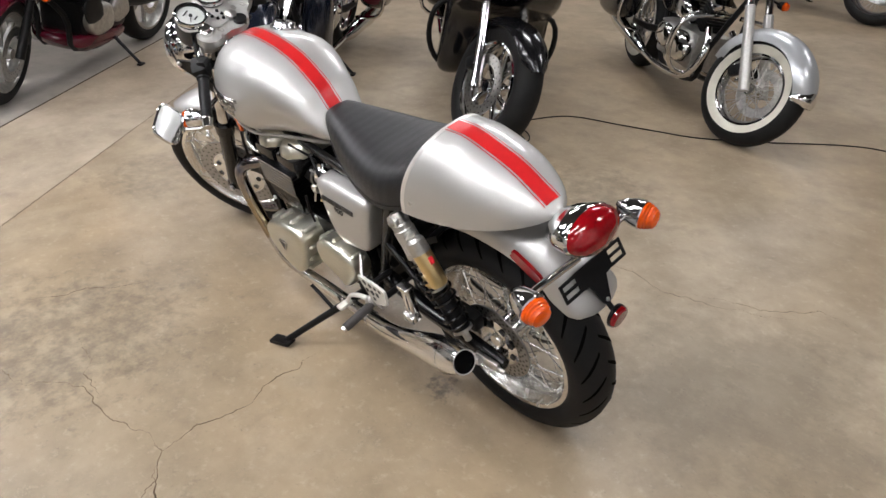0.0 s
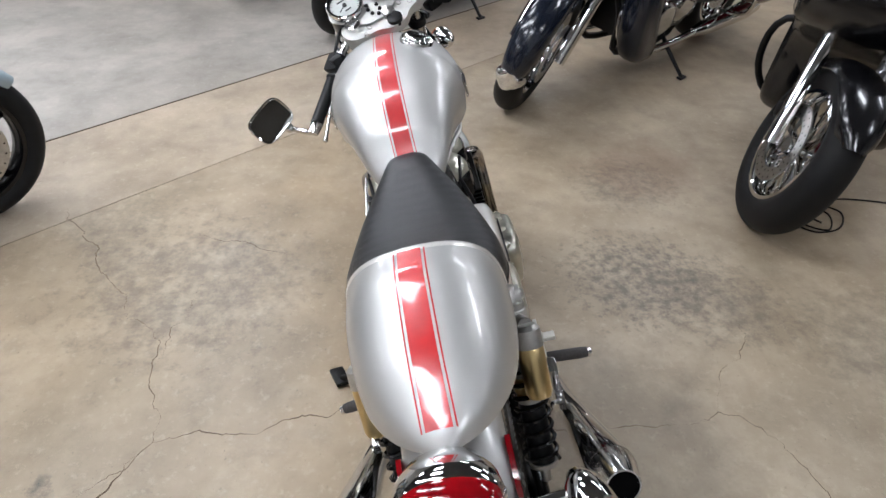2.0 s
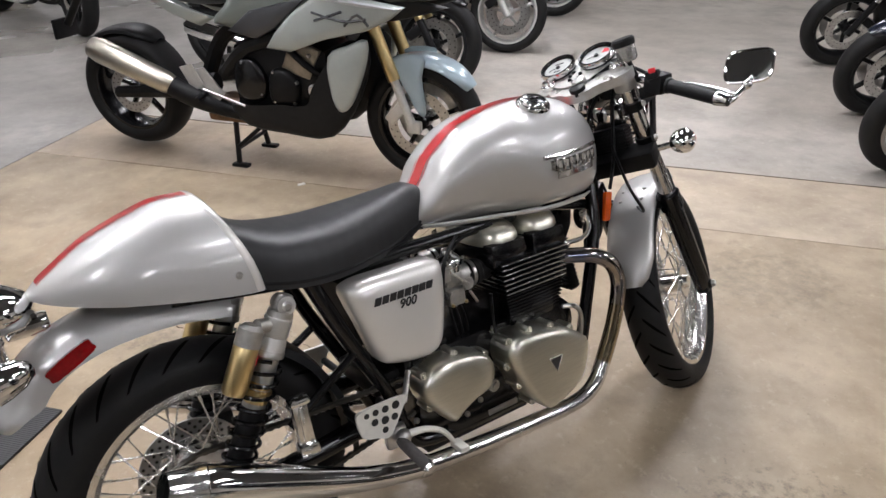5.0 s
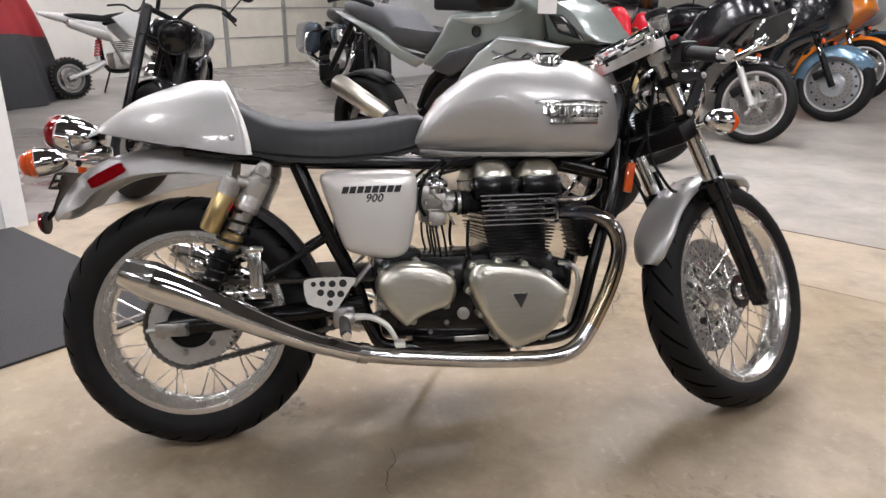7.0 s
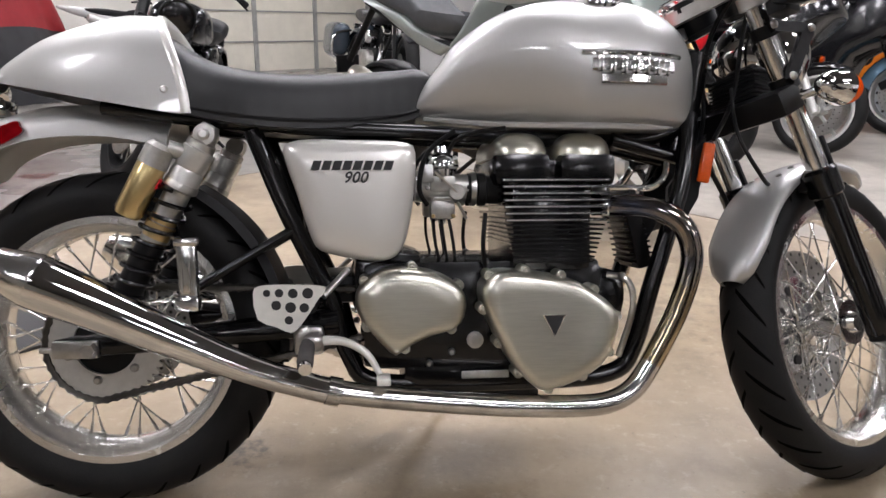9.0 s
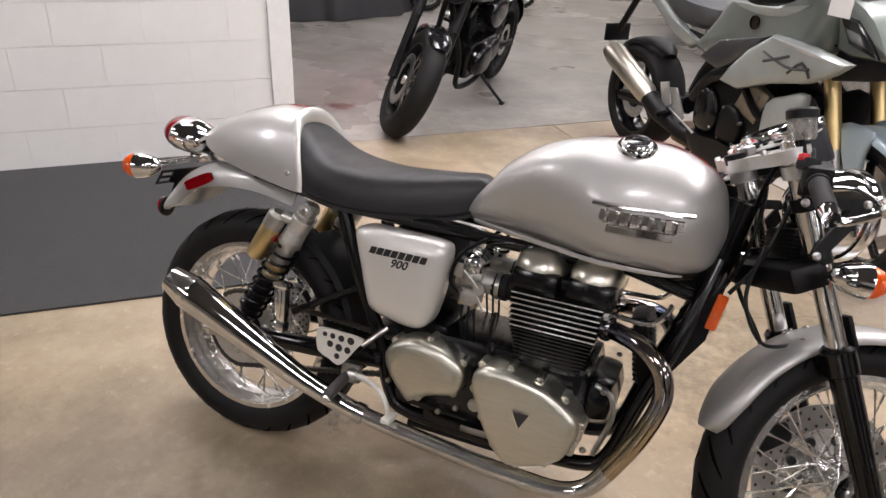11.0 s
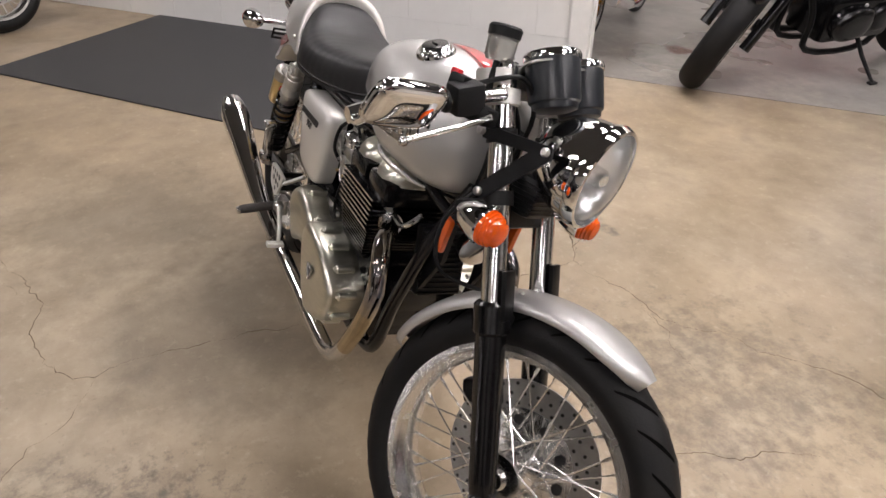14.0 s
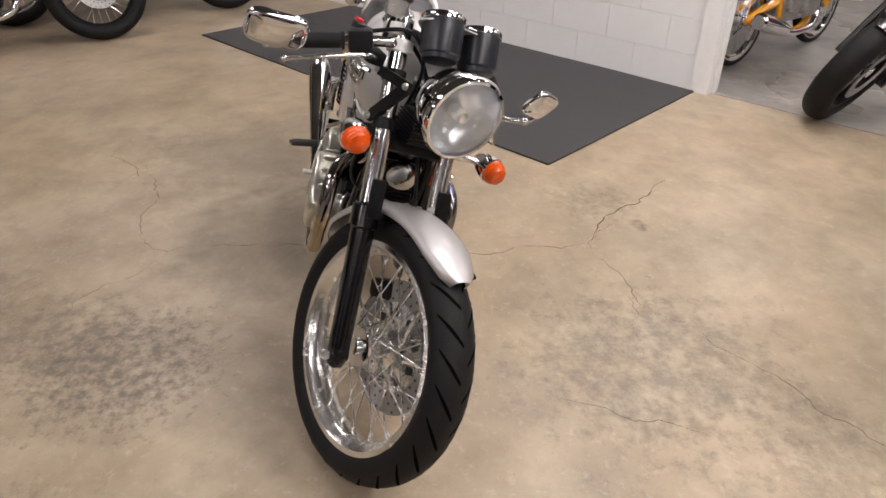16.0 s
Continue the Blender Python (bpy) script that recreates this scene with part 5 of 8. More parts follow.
    part("frame_reflector", box((0.022, 0.012, 0.075), (1.128, s * 0.078, 0.645), 0.004, (0, 10, 0)), mat("orange_reflector", (0.65, 0.09, 0.008), 0.2, coat=0.5, vary=0.2, scale=80), bike, "orange side reflector")
    part("frame_gusset", slab([(1.06, 0.60), (1.135, 0.70), (1.12, 0.58), (1.06, 0.48)], s * 0.055, s * 0.065, 0.002), SATIN, bike)
    part("name_bar", box((0.085, 0.004, 0.014), (0.70, s * 0.125, 0.268), 0.002), STEEL, engine)

cooler = part("oil_cooler", box((0.03, 0.11, 0.15), (1.005, 0, 0.52), 0.006, (0, -14, 0)), SATIN, bike, "black finned oil cooler", smooth=20)
for k in range(13):
    part("cooler_fin", box((0.044, 0.10, 0.004), (1.005 - 0.00225 * (k - 6), 0, 0.52 + 0.011 * (k - 6)), 0), SATIN, cooler, smooth=0)
part("horn", merge(moved(lathe([(0, 0.02), (0.02, 0.02), (0.036, 0.012), (0.04, 0.002), (0.04, -0.01), (0, -0.02)], 24, axis="z"), aim((1.125, 0.0, 0.615), (1.26, -0.02, 0.58)))), WORN_CHROME, bike, "chrome-rimmed horn")
part("sump_guard", box((0.30, 0.15, 0.02), (0.66, 0, 0.215), 0.006), SATIN, bike)
part("oil_pipe", tube([(0.93, -0.10, 0.44), (0.965, -0.115, 0.43), (0.975, -0.115, 0.38), (0.95, -0.11, 0.29)], 0.006, 8, curve=4), STEEL, engine)

# --- side stand
stand = part("side_stand", merge(tube([(0.52, 0.125, 0.275), (0.56, 0.17, 0.245), (0.70, 0.355, 0.131)], [0.016, 0.012, 0.0105], 10, curve=3), box((0.075, 0.04, 0.012), (0.712, 0.365, 0.129), 0.004, (14, 2, 20))), SATIN, bike, "black side stand, folded out")
part("stand_tang", tube([(0.60, 0.215, 0.225), (0.64, 0.22, 0.26), (0.67, 0.225, 0.288)], 0.006, 8, curve=3), SATIN, stand)
part("stand_bracket", box((0.07, 0.05, 0.06), (0.51, 0.11, 0.275), 0.01), SATIN, stand)

# ---------------------------------------------------------------- steered parts
def fork_at(z, s, out=0.0):
    return V(AXLE_F.x - (z - AXLE_F.z) * math.tan(radians(RAKE)), s * 0.0925 - 0.008 + s * out, z)


def steered(name, bm, material, label="", parent=None, smooth=40):
    return part(name, bm, material, parent or bike, label, smooth, TURN_F)


F = TURN_F
for s in (-1, 1):
    leg = steered("fork_leg", tube([fork_at(0.60, s), fork_at(0.965, s)], 0.0205, 18), WORN_CHROME, "chrome fork stanchion with a black slider")
    low = fork_at(0.285, s)
    steered("fork_slider", tube([fork_at(0.618, s), fork_at(0.612, s), fork_at(0.57, s), fork_at(0.565, s), fork_at(0.34, s), fork_at(0.30, s), fork_at(0.285, s)], [0.026, 0.032, 0.032, 0.0265, 0.0245, 0.024, 0.014], 18), BLACK, "gloss black fork slider", leg)
    steered("fork_guard", moved(box((0.010, 0.034, 0.085), (0.028, 0, 0.03), 0.004), Matrix.Translation(fork_at(0.60, s)) @ Matrix.Rotation(radians(-RAKE), 4, "Y")), SATIN, "", leg)
    steered("axle_clamp", merge(moved(lathe([(0, 0.026), (0.012, 0.026), (0.016, 0.02), (0.016, -0.02), (0, -0.02)], 14, axis="z"), aim(fork_at(0.305, s), fork_at(0.305, s) + V(0, s, 0))), box((0.04, 0.034, 0.05), tuple(fork_at(0.305, s)), 0.01)), SATIN, "", leg)
    steered("axle_nut", moved(lathe([(0, 0.012), (0.008, 0.012), (0.011, 0.008), (0.011, 0)], 6, axis="z"), aim(fork_at(0.305, s, 0.024), fork_at(0.305, s, 0.5))), STEEL, "", leg)
    steered("fork_cap", moved(lathe([(0.021, 0), (0.021, 0.012), (0.014, 0.016), (0.014, 0.022), (0, 0.022)], 16, axis="z"), aim(fork_at(0.965, s), fork_at(1.2, s))), POLISHED, "", leg)
    # headlamp bracket: two black arms that meet at the lamp
    yb = s * 0.119 - 0.008
    steered("lamp_bracket", merge(slab([(1.188, 0.872), (1.205, 0.878), (1.325, 0.892), (1.330, 0.872), (1.245, 0.765), (1.228, 0.770), (1.232, 0.788), (1.290, 0.868), (1.205, 0.856)], yb - 0.004, yb + 0.004, 0.0015),
                                  moved(lathe([(0.0215, -0.012), (0.026, -0.012), (0.026, 0.012), (0.0215, 0.012)], 18, axis="z"), aim(fork_at(0.868, s), fork_at(1, s))),
                                  moved(lathe([(0.0215, -0.012), (0.026, -0.012), (0.026, 0.012), (0.0215, 0.012)], 18, axis="z"), aim(fork_at(0.775, s), fork_at(1, s)))), SATIN, "black headlamp bracket")
    for x, z in ((1.198, 0.866), (1.237, 0.775), (1.318, 0.881)):
        steered("bracket_bolt", merge(*bolts([(x, yb + s * 0.004, z)], 0.008, 0.008, (0, s, 0))), STEEL, "", leg)
    indicator(bike, (1.302, s * 0.197 + 0.016, 0.744), (1, s * 0.12, -0.05), (1.262, s * 0.11 + 0.004, 0.742), m=F)
    # clip-on bar, grip, bar end, mirror
    bar = steered("handlebar", tube([fork_at(0.925, s), fork_at(0.93, s, 0.03) + V(0.012, 0, 0), V(1.184, s * 0.165 - 0.006, 0.912), V(1.115, s * 0.318 - 0.004, 0.836)], [0.014, 0.0115, 0.0115, 0.0115], 12), WORN_CHROME, "clip-on handlebar with black grip")
    steered("clip", moved(lathe([(0.0215, -0.014), (0.028, -0.012), (0.028, 0.012), (0.0215, 0.014)], 18, axis="z"), aim(fork_at(0.925, s), fork_at(1, s))), LIGHT_ALU, "", bar)
    g0, g1 = V(1.164, s * 0.205 - 0.005, 0.892), V(1.115, s * 0.316 - 0.004, 0.837)
    steered("grip", tube([g0, g0.lerp(g1, 0.04), g0.lerp(g1, 0.06), g1.lerp(g0, 0.04), g1], [0.019, 0.019, 0.0162, 0.0162, 0.0175], 16), PLASTIC, "black rubber grip", bar)
    gd = (g1 - g0).normalized()
    sw = V(1.178, s * 0.178 - 0.006, 0.906)
    steered("switch_box", merge(moved(box((0.045, 0.05, 0.052), (0, 0, 0), 0.009), aim(sw, sw + gd)), box((0.03, 0.03, 0.02), tuple(sw + V(-0.02, 0, 0.02)), 0.005)), PLASTIC, "black switch housing", bar)
    if s < 0:
        steered("kill_switch", box((0.014, 0.016, 0.012), tuple(sw + V(-0.032, -0.002, 0.03)), 0.003), REDMARK, "red engine switch", bar)
    pv = V(1.210, s * 0.148 - 0.006, 0.890)
    steered("lever", merge(tube([pv, pv + (V(0.028, s * 0.045, 0.004) if s < 0 else V(0.0, 0.04, -0.03)), pv + (V(0.025, s * 0.11, -0.018) if s < 0 else V(-0.015, 0.10, -0.075)), pv + (V(0.0, s * 0.186, -0.058) if s < 0 else V(-0.05, 0.165, -0.125))], [0.008, 0.0052, 0.0048, 0.0048], 10, curve=5), ball(0.0075, tuple(pv + (V(0.0, s * 0.188, -0.059) if s < 0 else V(-0.05, 0.167, -0.126))), seg=10)), POLISHED, "bright alloy lever", bar)
    steered("lever_mount", box((0.045, 0.04, 0.03), tuple(pv + V(-0.012, 0, 0.0)), 0.007), SATIN, "", bar)
    e = g1 + gd * 0.0
    end = steered("bar_end", merge(tube([e, e + gd * 0.008, e + gd * 0.03], [0.0165, 0.0165, 0.013], 14), tube([e + gd * 0.022, e + gd * 0.032 + V(0.022, 0, 0.0), V(1.165, s * 0.372 - 0.004, 0.845), V(1.176, s * 0.388 - 0.004, 0.862)], [0.008, 0.007, 0.006, 0.006], 10, curve=4), ball(0.012, (1.166, s * 0.374 - 0.004, 0.847), seg=12)), CHROME, "chrome bar end with mirror stalk", bar)
    # bar-end mirror: a chrome cup and the glass that faces the rider
    c0 = V(1.218, -0.382, 0.884) if s < 0 else V(1.155, 0.402, 0.897)
    nx = V(-0.87, -s * 0.20, 0.36 if s > 0 else 0.5).normalized()
    up_ = V(0.2, s * 0.2, 0.95)
    up_ = (up_ - nx * up_.dot(nx)).normalized()
    sd_ = nx.cross(up_)
    out = [(0.057 * math.copysign(abs(math.cos(q)) ** 0.5, math.cos(q)), 0.040 * math.copysign(abs(math.sin(q)) ** 0.5, math.sin(q))) for q in (2 * math.pi * k / 40 for k in range(40))]
    mm = Matrix.Identity(4)
    mm.col[0][:3], mm.col[1][:3], mm.col[2][:3], mm.col[3][:3] = sd_, nx, up_, c0
    mirror = steered("mirror", moved(pillow(out, 0.0, -0.018, rim=0.2, power=2.2, steps=9), mm), CHROME, "chrome bar-end mirror", bar, smooth=85)
    steered("mirror_glass", moved(slab([(x * 0.93, z * 0.92) for x, z in out], 0.0005, 0.002), mm), MIRROR, "mirror glass", bar, smooth=0)
    steered("mirror_rim", moved(tube([(x * 0.98, 0.0015, z * 0.98) for x, z in out], 0.003, 6, closed=True), mm), CHROME, "", bar)
# yokes and gauge mount
yoke = steered("top_yoke", merge(slab(rounded([(1.125, 0.045), (1.14, 0.105), (1.175, 0.122), (1.205, 0.105), (1.19, 0.06), (1.19, -0.076), (1.205, -0.121), (1.175, -0.138), (1.14, -0.121), (1.125, -0.061), (1.105, -0.03), (1.105, 0.014)], 3), -0.012, 0.012, 0.004, plane="xy")), LIGHT_ALU, "satin alloy top yoke", smooth=30)
yoke.data.transform(TURN_F.inverted())
tilt = Matrix.Translation((1.16, 0, 0.944)) @ Matrix.Rotation(radians(-RAKE), 4, "Y") @ Matrix.Translation((-1.16, 0, 0))
yoke.data.transform(TURN_F @ tilt)
for x, y in ((1.152, 0.055), (1.148, -0.075), (1.165, 0.03), (1.165, -0.05)):
    steered("yoke_recess", moved(tube([(0.009 * math.cos(q), 0.0055 * math.sin(q), 0) for q in (2 * math.pi * k / 14 for k in range(14))], 0.0012, 5, closed=True), tilt @ Matrix.Translation((x, y, 0.0125))), CAST, "", yoke)
for s in (-1, 1):
    steered("yoke_bolt", moved(lathe([(0.0, 0.008), (0.005, 0.008), (0.007, 0.004), (0.007, 0.0)], 8, axis="z"), tilt @ Matrix.Translation((1.132, s * 0.085 - 0.008, 0.012))), STEEL, "", yoke)
steered("lower_yoke", moved(box((0.075, 0.235, 0.05), (0, -0.008, 0), 0.012), Matrix.Translation((1.24, 0, 0.735)) @ Matrix.Rotation(radians(-RAKE), 4, "Y")), SATIN, "black lower yoke")
steered("stem_nut", moved(lathe([(0.018, 0), (0.018, 0.016), (0.012, 0.02), (0, 0.02)], 6, axis="z"), tilt @ Matrix.Translation((1.15, -0.008, 0.012))), STEEL, "", yoke)
steered("ignition_lock", moved(lathe([(0.02, 0), (0.02, 0.018), (0.014, 0.02), (0, 0.02)], 18, axis="z"), tilt @ Matrix.Translation((1.122, -0.008, 0.004))), SATIN, "", yoke)
GA = Matrix.Rotation(radians(-31), 4, "Y")
GAUGE_CUP = mat("gauge_cup_black", (0.014, 0.017, 0.022), 0.33, spec=0.5, vary=0.3)
for s in (-1, 1):
    gm = Matrix.Translation((1.216, s * 0.0535 + 0.012, 1.011)) @ GA
    cup = steered("gauge", moved(lathe([(0, -0.088), (0.03, -0.088), (0.038, -0.085), (0.0395, -0.076), (0.0435, -0.073), (0.0445, -0.068), (0.0465, -0.01), (0.0465, 0.0)], 32, axis="z"), gm), GAUGE_CUP, "black gauge cup with chrome rim and white dial")
    steered("gauge_rim", moved(lathe([(0.044, -0.006), (0.0485, -0.004), (0.0495, 0.003), (0.0475, 0.008), (0.0455, 0.009)], 36, axis="z"), gm), CHROME, "chrome rim", cup)
    steered("bezel", moved(lathe([(0.0457, 0.009), (0.0425, 0.0085), (0.039, 0.004), (0.0385, 0.0)], 36, axis="z"), gm), BLACK, "black bezel ring", cup)
    steered("dial", moved(lathe([(0, 0.0), (0.041, 0.0)], 36, axis="z"), gm), DIAL, "white dial face", cup)
    for k in range(22):
        a = radians(225 - 270 * k / 21)
        r0 = 0.034 if k % 2 == 0 else 0.036
        steered("dial_mark", moved(moved(box((0.005, 0.0009, 0.0006), (0.0385 - (0.0385 - r0) / 2, 0, 0.001)), Matrix.Rotation(a, 4, "Z")), gm @ Matrix.Rotation(radians(-90), 4, "Z")), INK, "", cup, 0)
    needle = radians(210 if s > 0 else 200)
    steered("needle", moved(moved(box((0.03, 0.0018, 0.001), (0.011, 0, 0.003)), Matrix.Rotation(needle, 4, "Z")), gm @ Matrix.Rotation(radians(-90), 4, "Z")), INK, "", cup, 0)
    steered("needle_hub", moved(lathe([(0, 0.006), (0.005, 0.005), (0.006, 0.001)], 12, axis="z"), gm), INK, "", cup)
    if s > 0:
        for w, yy in ((0.024, 0.017), (0.018, -0.017)):
            steered("dial_window", moved(box((w, 0.0042, 0.0008), (0, yy, 0.0012)), gm @ Matrix.Rotation(radians(-90), 4, "Z")), INK, "dark counter window", cup, 0)
    else:
        steered("red_zone", moved(slab([(0.014, -0.004), (0.03, -0.017), (0.035, -0.002), (0.03, 0.008)], 0.0008, 0.0014, plane="xy"), gm @ Matrix.Rotation(radians(-50), 4, "Z")), REDMARK, "red zone", cup, 0)
gp = Matrix.Translation((1.212, 0.012, 0.994)) @ GA
panel = steered("gauge_panel", moved(slab(rounded([(-0.075, 0.03), (-0.05, 0.062), (0.0, 0.108), (0.048, 0.075), (0.04, 0.0), (0.048, -0.075), (0.0, -0.108), (-0.05, -0.062), (-0.075, -0.03)], 4), 0.0, 0.003, 0.0008, plane="xy"), gp), LIGHT_ALU, "pale silver gauge mounting panel", smooth=30)
for k, (x, y) in enumerate(((-0.035, 0.014), (-0.035, -0.014), (-0.052, 0.012), (-0.052, -0.012), (-0.064, 0.0))):
    steered("warning_lamp", moved(lathe([(0, 0.006), (0.004, 0.005), (0.0055, 0.0)], 12, axis="z"), gp @ Matrix.Translation((x, y, 0.003))), SATIN, "", panel)
steered("gauge_stay", merge(rod((1.20, 0.02, 0.985), (1.165, 0.02, 0.95), 0.008), rod((1.20, -0.036, 0.985), (1.165, -0.036, 0.95), 0.008)), SATIN, "", panel)
cup = steered("brake_reservoir", moved(lathe([(0, -0.018), (0.02, -0.018), (0.024, -0.012), (0.025, 0.022)], 20, axis="z"), Matrix.Translation((1.170, -0.130, 0.992)) @ Matrix.Rotation(radians(-10), 4, "Y")), CLEAR, "clear brake fluid reservoir with a black cap")
steered("reservoir_lid", moved(lathe([(0.027, 0.02), (0.028, 0.034), (0.025, 0.038), (0, 0.038)], 20, axis="z"), Matrix.Translation((1.170, -0.130, 0.992)) @ Matrix.Rotation(radians(-10), 4, "Y")), PLASTIC, "black cap", cup)
steered("reservoir_stay", rod((1.172, -0.130, 0.976), (1.185, -0.140, 0.92), 0.006), SATIN, "", cup)
# headlamp
HL = V(1.366, -0.002, 0.868)
hm = Matrix.Translation(HL) @ Matrix.Rotation(radians(3), 4, "Y")
lamp = steered("headlamp", moved(lathe([(0.086, 0.0), (0.089, -0.02), (0.087, -0.04), (0.075, -0.075), (0.05, -0.105), (0.02, -0.118), (0, -0.12)], 40, axis="x"), hm), CHROME, "round chrome headlamp")
steered("lamp_rim", moved(lathe([(0.084, -0.012), (0.093, -0.010), (0.0955, 0.002), (0.091, 0.014), (0.085, 0.015), (0.083, 0.004)], 44, axis="x"), hm), CHROME, "chrome headlamp rim", lamp)
steered("lamp_reflector", moved(lathe([(0.082, 0.0), (0.07, -0.025), (0.045, -0.048), (0.016, -0.056), (0, -0.056)], 40, axis="x"), hm), BOWL, "", lamp)
steered("lamp_glass", moved(lathe([(0.084, 0.006), (0.07, 0.018), (0.045, 0.026), (0.02, 0.029), (0, 0.03)], 40, axis="x"), hm), LENS, "fluted headlamp glass", lamp)
steered("lamp_bulb", moved(lathe([(0.014, -0.05), (0.014, -0.02), (0.01, -0.012), (0, -0.01)], 16, axis="x"), hm), POLISHED, "", lamp)
block = steered("regulator", box((0.07, 0.10, 0.07), (1.27, -0.008, 0.79), 0.012), SATIN, "black finned regulator", smooth=20)
for k in range(7):
    steered("regulator_fin", box((0.075, 0.105, 0.003), (1.27, -0.008, 0.765 + 0.008 * k)), SATIN, "", block, 0)
# front mudguard
rings = []
for k in range(29):
    a = radians(64 + 100 * k / 28)
    tip = min(1, 0.35 + math.sqrt(max(0, min(k, 28 - k))) * 0.32)
    w = 0.064 * tip
    o, q = [], []
    for j in range(13):
        b = math.pi * j / 12
        r = 0.334 - 0.026 * (1 - math.sin(b) ** 0.7)
        o.append(AXLE_F + V(r * math.cos(a), w * math.cos(b), r * math.sin(a)))
        q.append(AXLE_F + V((r - 0.003) * math.cos(a), (w - 0.003) * math.cos(b), (r - 0.003) * math.sin(a)))
    rings.append(o + q[::-1])
fender = steered("front_mudguard", skin(rings), SILVER, "silver front mudguard", smooth=60)
for s in (-1, 1):
    steered("mudguard_stay", box((0.05, 0.03, 0.03), tuple(fork_at(0.59, s, -0.025)), 0.008), SATIN, "", fender)
    for d in (-4, 4):
        steered("mudguard_rivet", merge(*bolts([tuple(AXLE_F + V(0.333 * math.cos(radians(114 + d)), s * 0.03, 0.331 * math.sin(radians(114 + d))))], 0.006, 0.004, (math.cos(radians(114)), 0, math.sin(radians(114))))), STEEL, "", fender)
steered("front_caliper", merge(box((0.05, 0.045, 0.095), tuple(AXLE_F + V(-0.13, 0.075, 0.07)), 0.012, (0, 60, 0)), box((0.03, 0.02, 0.06), tuple(fork_at(0.40, 1)), 0.006)), SATIN, "black front brake caliper")
steered("brake_hose", tube([AXLE_F + V(-0.13, 0.09, 0.11), AXLE_F + V(-0.17, 0.08, 0.25), V(1.20, 0.06, 0.72), V(1.19, 0.0, 0.88), V(1.17, -0.09, 0.95)], 0.005, 8, curve=6), SATIN, "black brake hose")
for s, y in ((-1, -0.05), (1, 0.06)):
    steered("control_cable", tube([V(1.175, s * 0.17, 0.93), V(1.215, s * 0.10, 0.965), V(1.235, y, 0.90), V(1.20, y * 0.6, 0.76), V(1.15, y * 0.3, 0.68)], 0.0045, 8, curve=6), SATIN, "black control cable")
steered("speedo_cable", tube([V(1.30, -0.02, 0.60), V(1.20, -0.07, 0.60), V(1.16, -0.06, 0.68), V(1.2, -0.03, 0.78)], 0.004, 8, curve=6), SATIN, "thin black speedometer cable")


# ---------------------------------------------------------------- the other motorcycles
def gloss(name, c, rough=0.22, metal=0.0):
    return mat(name, c, rough, metal, coat=0.5, spec=0.35, vary=0.12, scale=6)


P_NAVY, P_BLACK = gloss("navy_paint", (0.007, 0.010, 0.019)), gloss("gloss_black_paint", (0.005, 0.005, 0.006))
P_WINE, P_RED = gloss("wine_red_paint", (0.085, 0.004, 0.014)), gloss("bright_red_paint", (0.5, 0.012, 0.02))
P_SAGE, P_SAGE2 = gloss("sage_grey_paint", (0.19, 0.215, 0.2), 0.3, 0.35), gloss("pale_sage_paint", (0.36, 0.39, 0.37), 0.3, 0.3)
P_ICE = gloss("pale_blue_grey_paint", (0.36, 0.45, 0.5), 0.28, 0.2)
P_STEELBLUE, P_ORANGE = gloss("steel_blue_paint", (0.14, 0.24, 0.33), 0.25, 0.4), gloss("orange_paint", (0.75, 0.22, 0.015))
P_SILVER2, P_WHITE = gloss("light_silver_paint", (0.5, 0.52, 0.54), 0.3, 0.5), gloss("white_plastic", (0.66, 0.66, 0.64), 0.35)
P_YELLOW = gloss("amber_yellow_paint", (0.78, 0.33, 0.01))
P_GREY = gloss("dark_grey_paint", (0.05, 0.052, 0.056), 0.3, 0.3)
WHITEWALL = mat("whitewall_rubber", (0.66, 0.64, 0.55), 0.6, vary=0.12, scale=12)
SMOKE = mat("smoked_screen", (0.16, 0.17, 0.18), 0.08, trans=0.75, vary=0.1)
PAPER = mat("white_paper_tag", (0.78, 0.77, 0.74), 0.7, vary=0.04)


def bolster(outline, w, power=2.6, steps=7, y=0.0):
    """A rounded body: a side outline that swells to a half width w on both sides."""
    cx_ = sum(p[0] for p in outline) / len(outline)
    cz_ = sum(p[1] for p in outline) / len(outline)
    rings = []
    for k in range(2 * steps + 1):
        a = -math.pi / 2 + math.pi * k / (2 * steps)
        s = max(0.03, math.cos(a) ** (2 / power) if abs(abs(a) - math.pi / 2) > 1e-6 else 0.03)
        rings.append([(cx_ + (px - cx_) * (0.25 + 0.75 * s), y + w * math.copysign(abs(math.sin(a)) ** 0.9, a), cz_ + (pz - cz_) * (0.25 + 0.75 * s)) for px, pz in outline])
    return skin(rings)


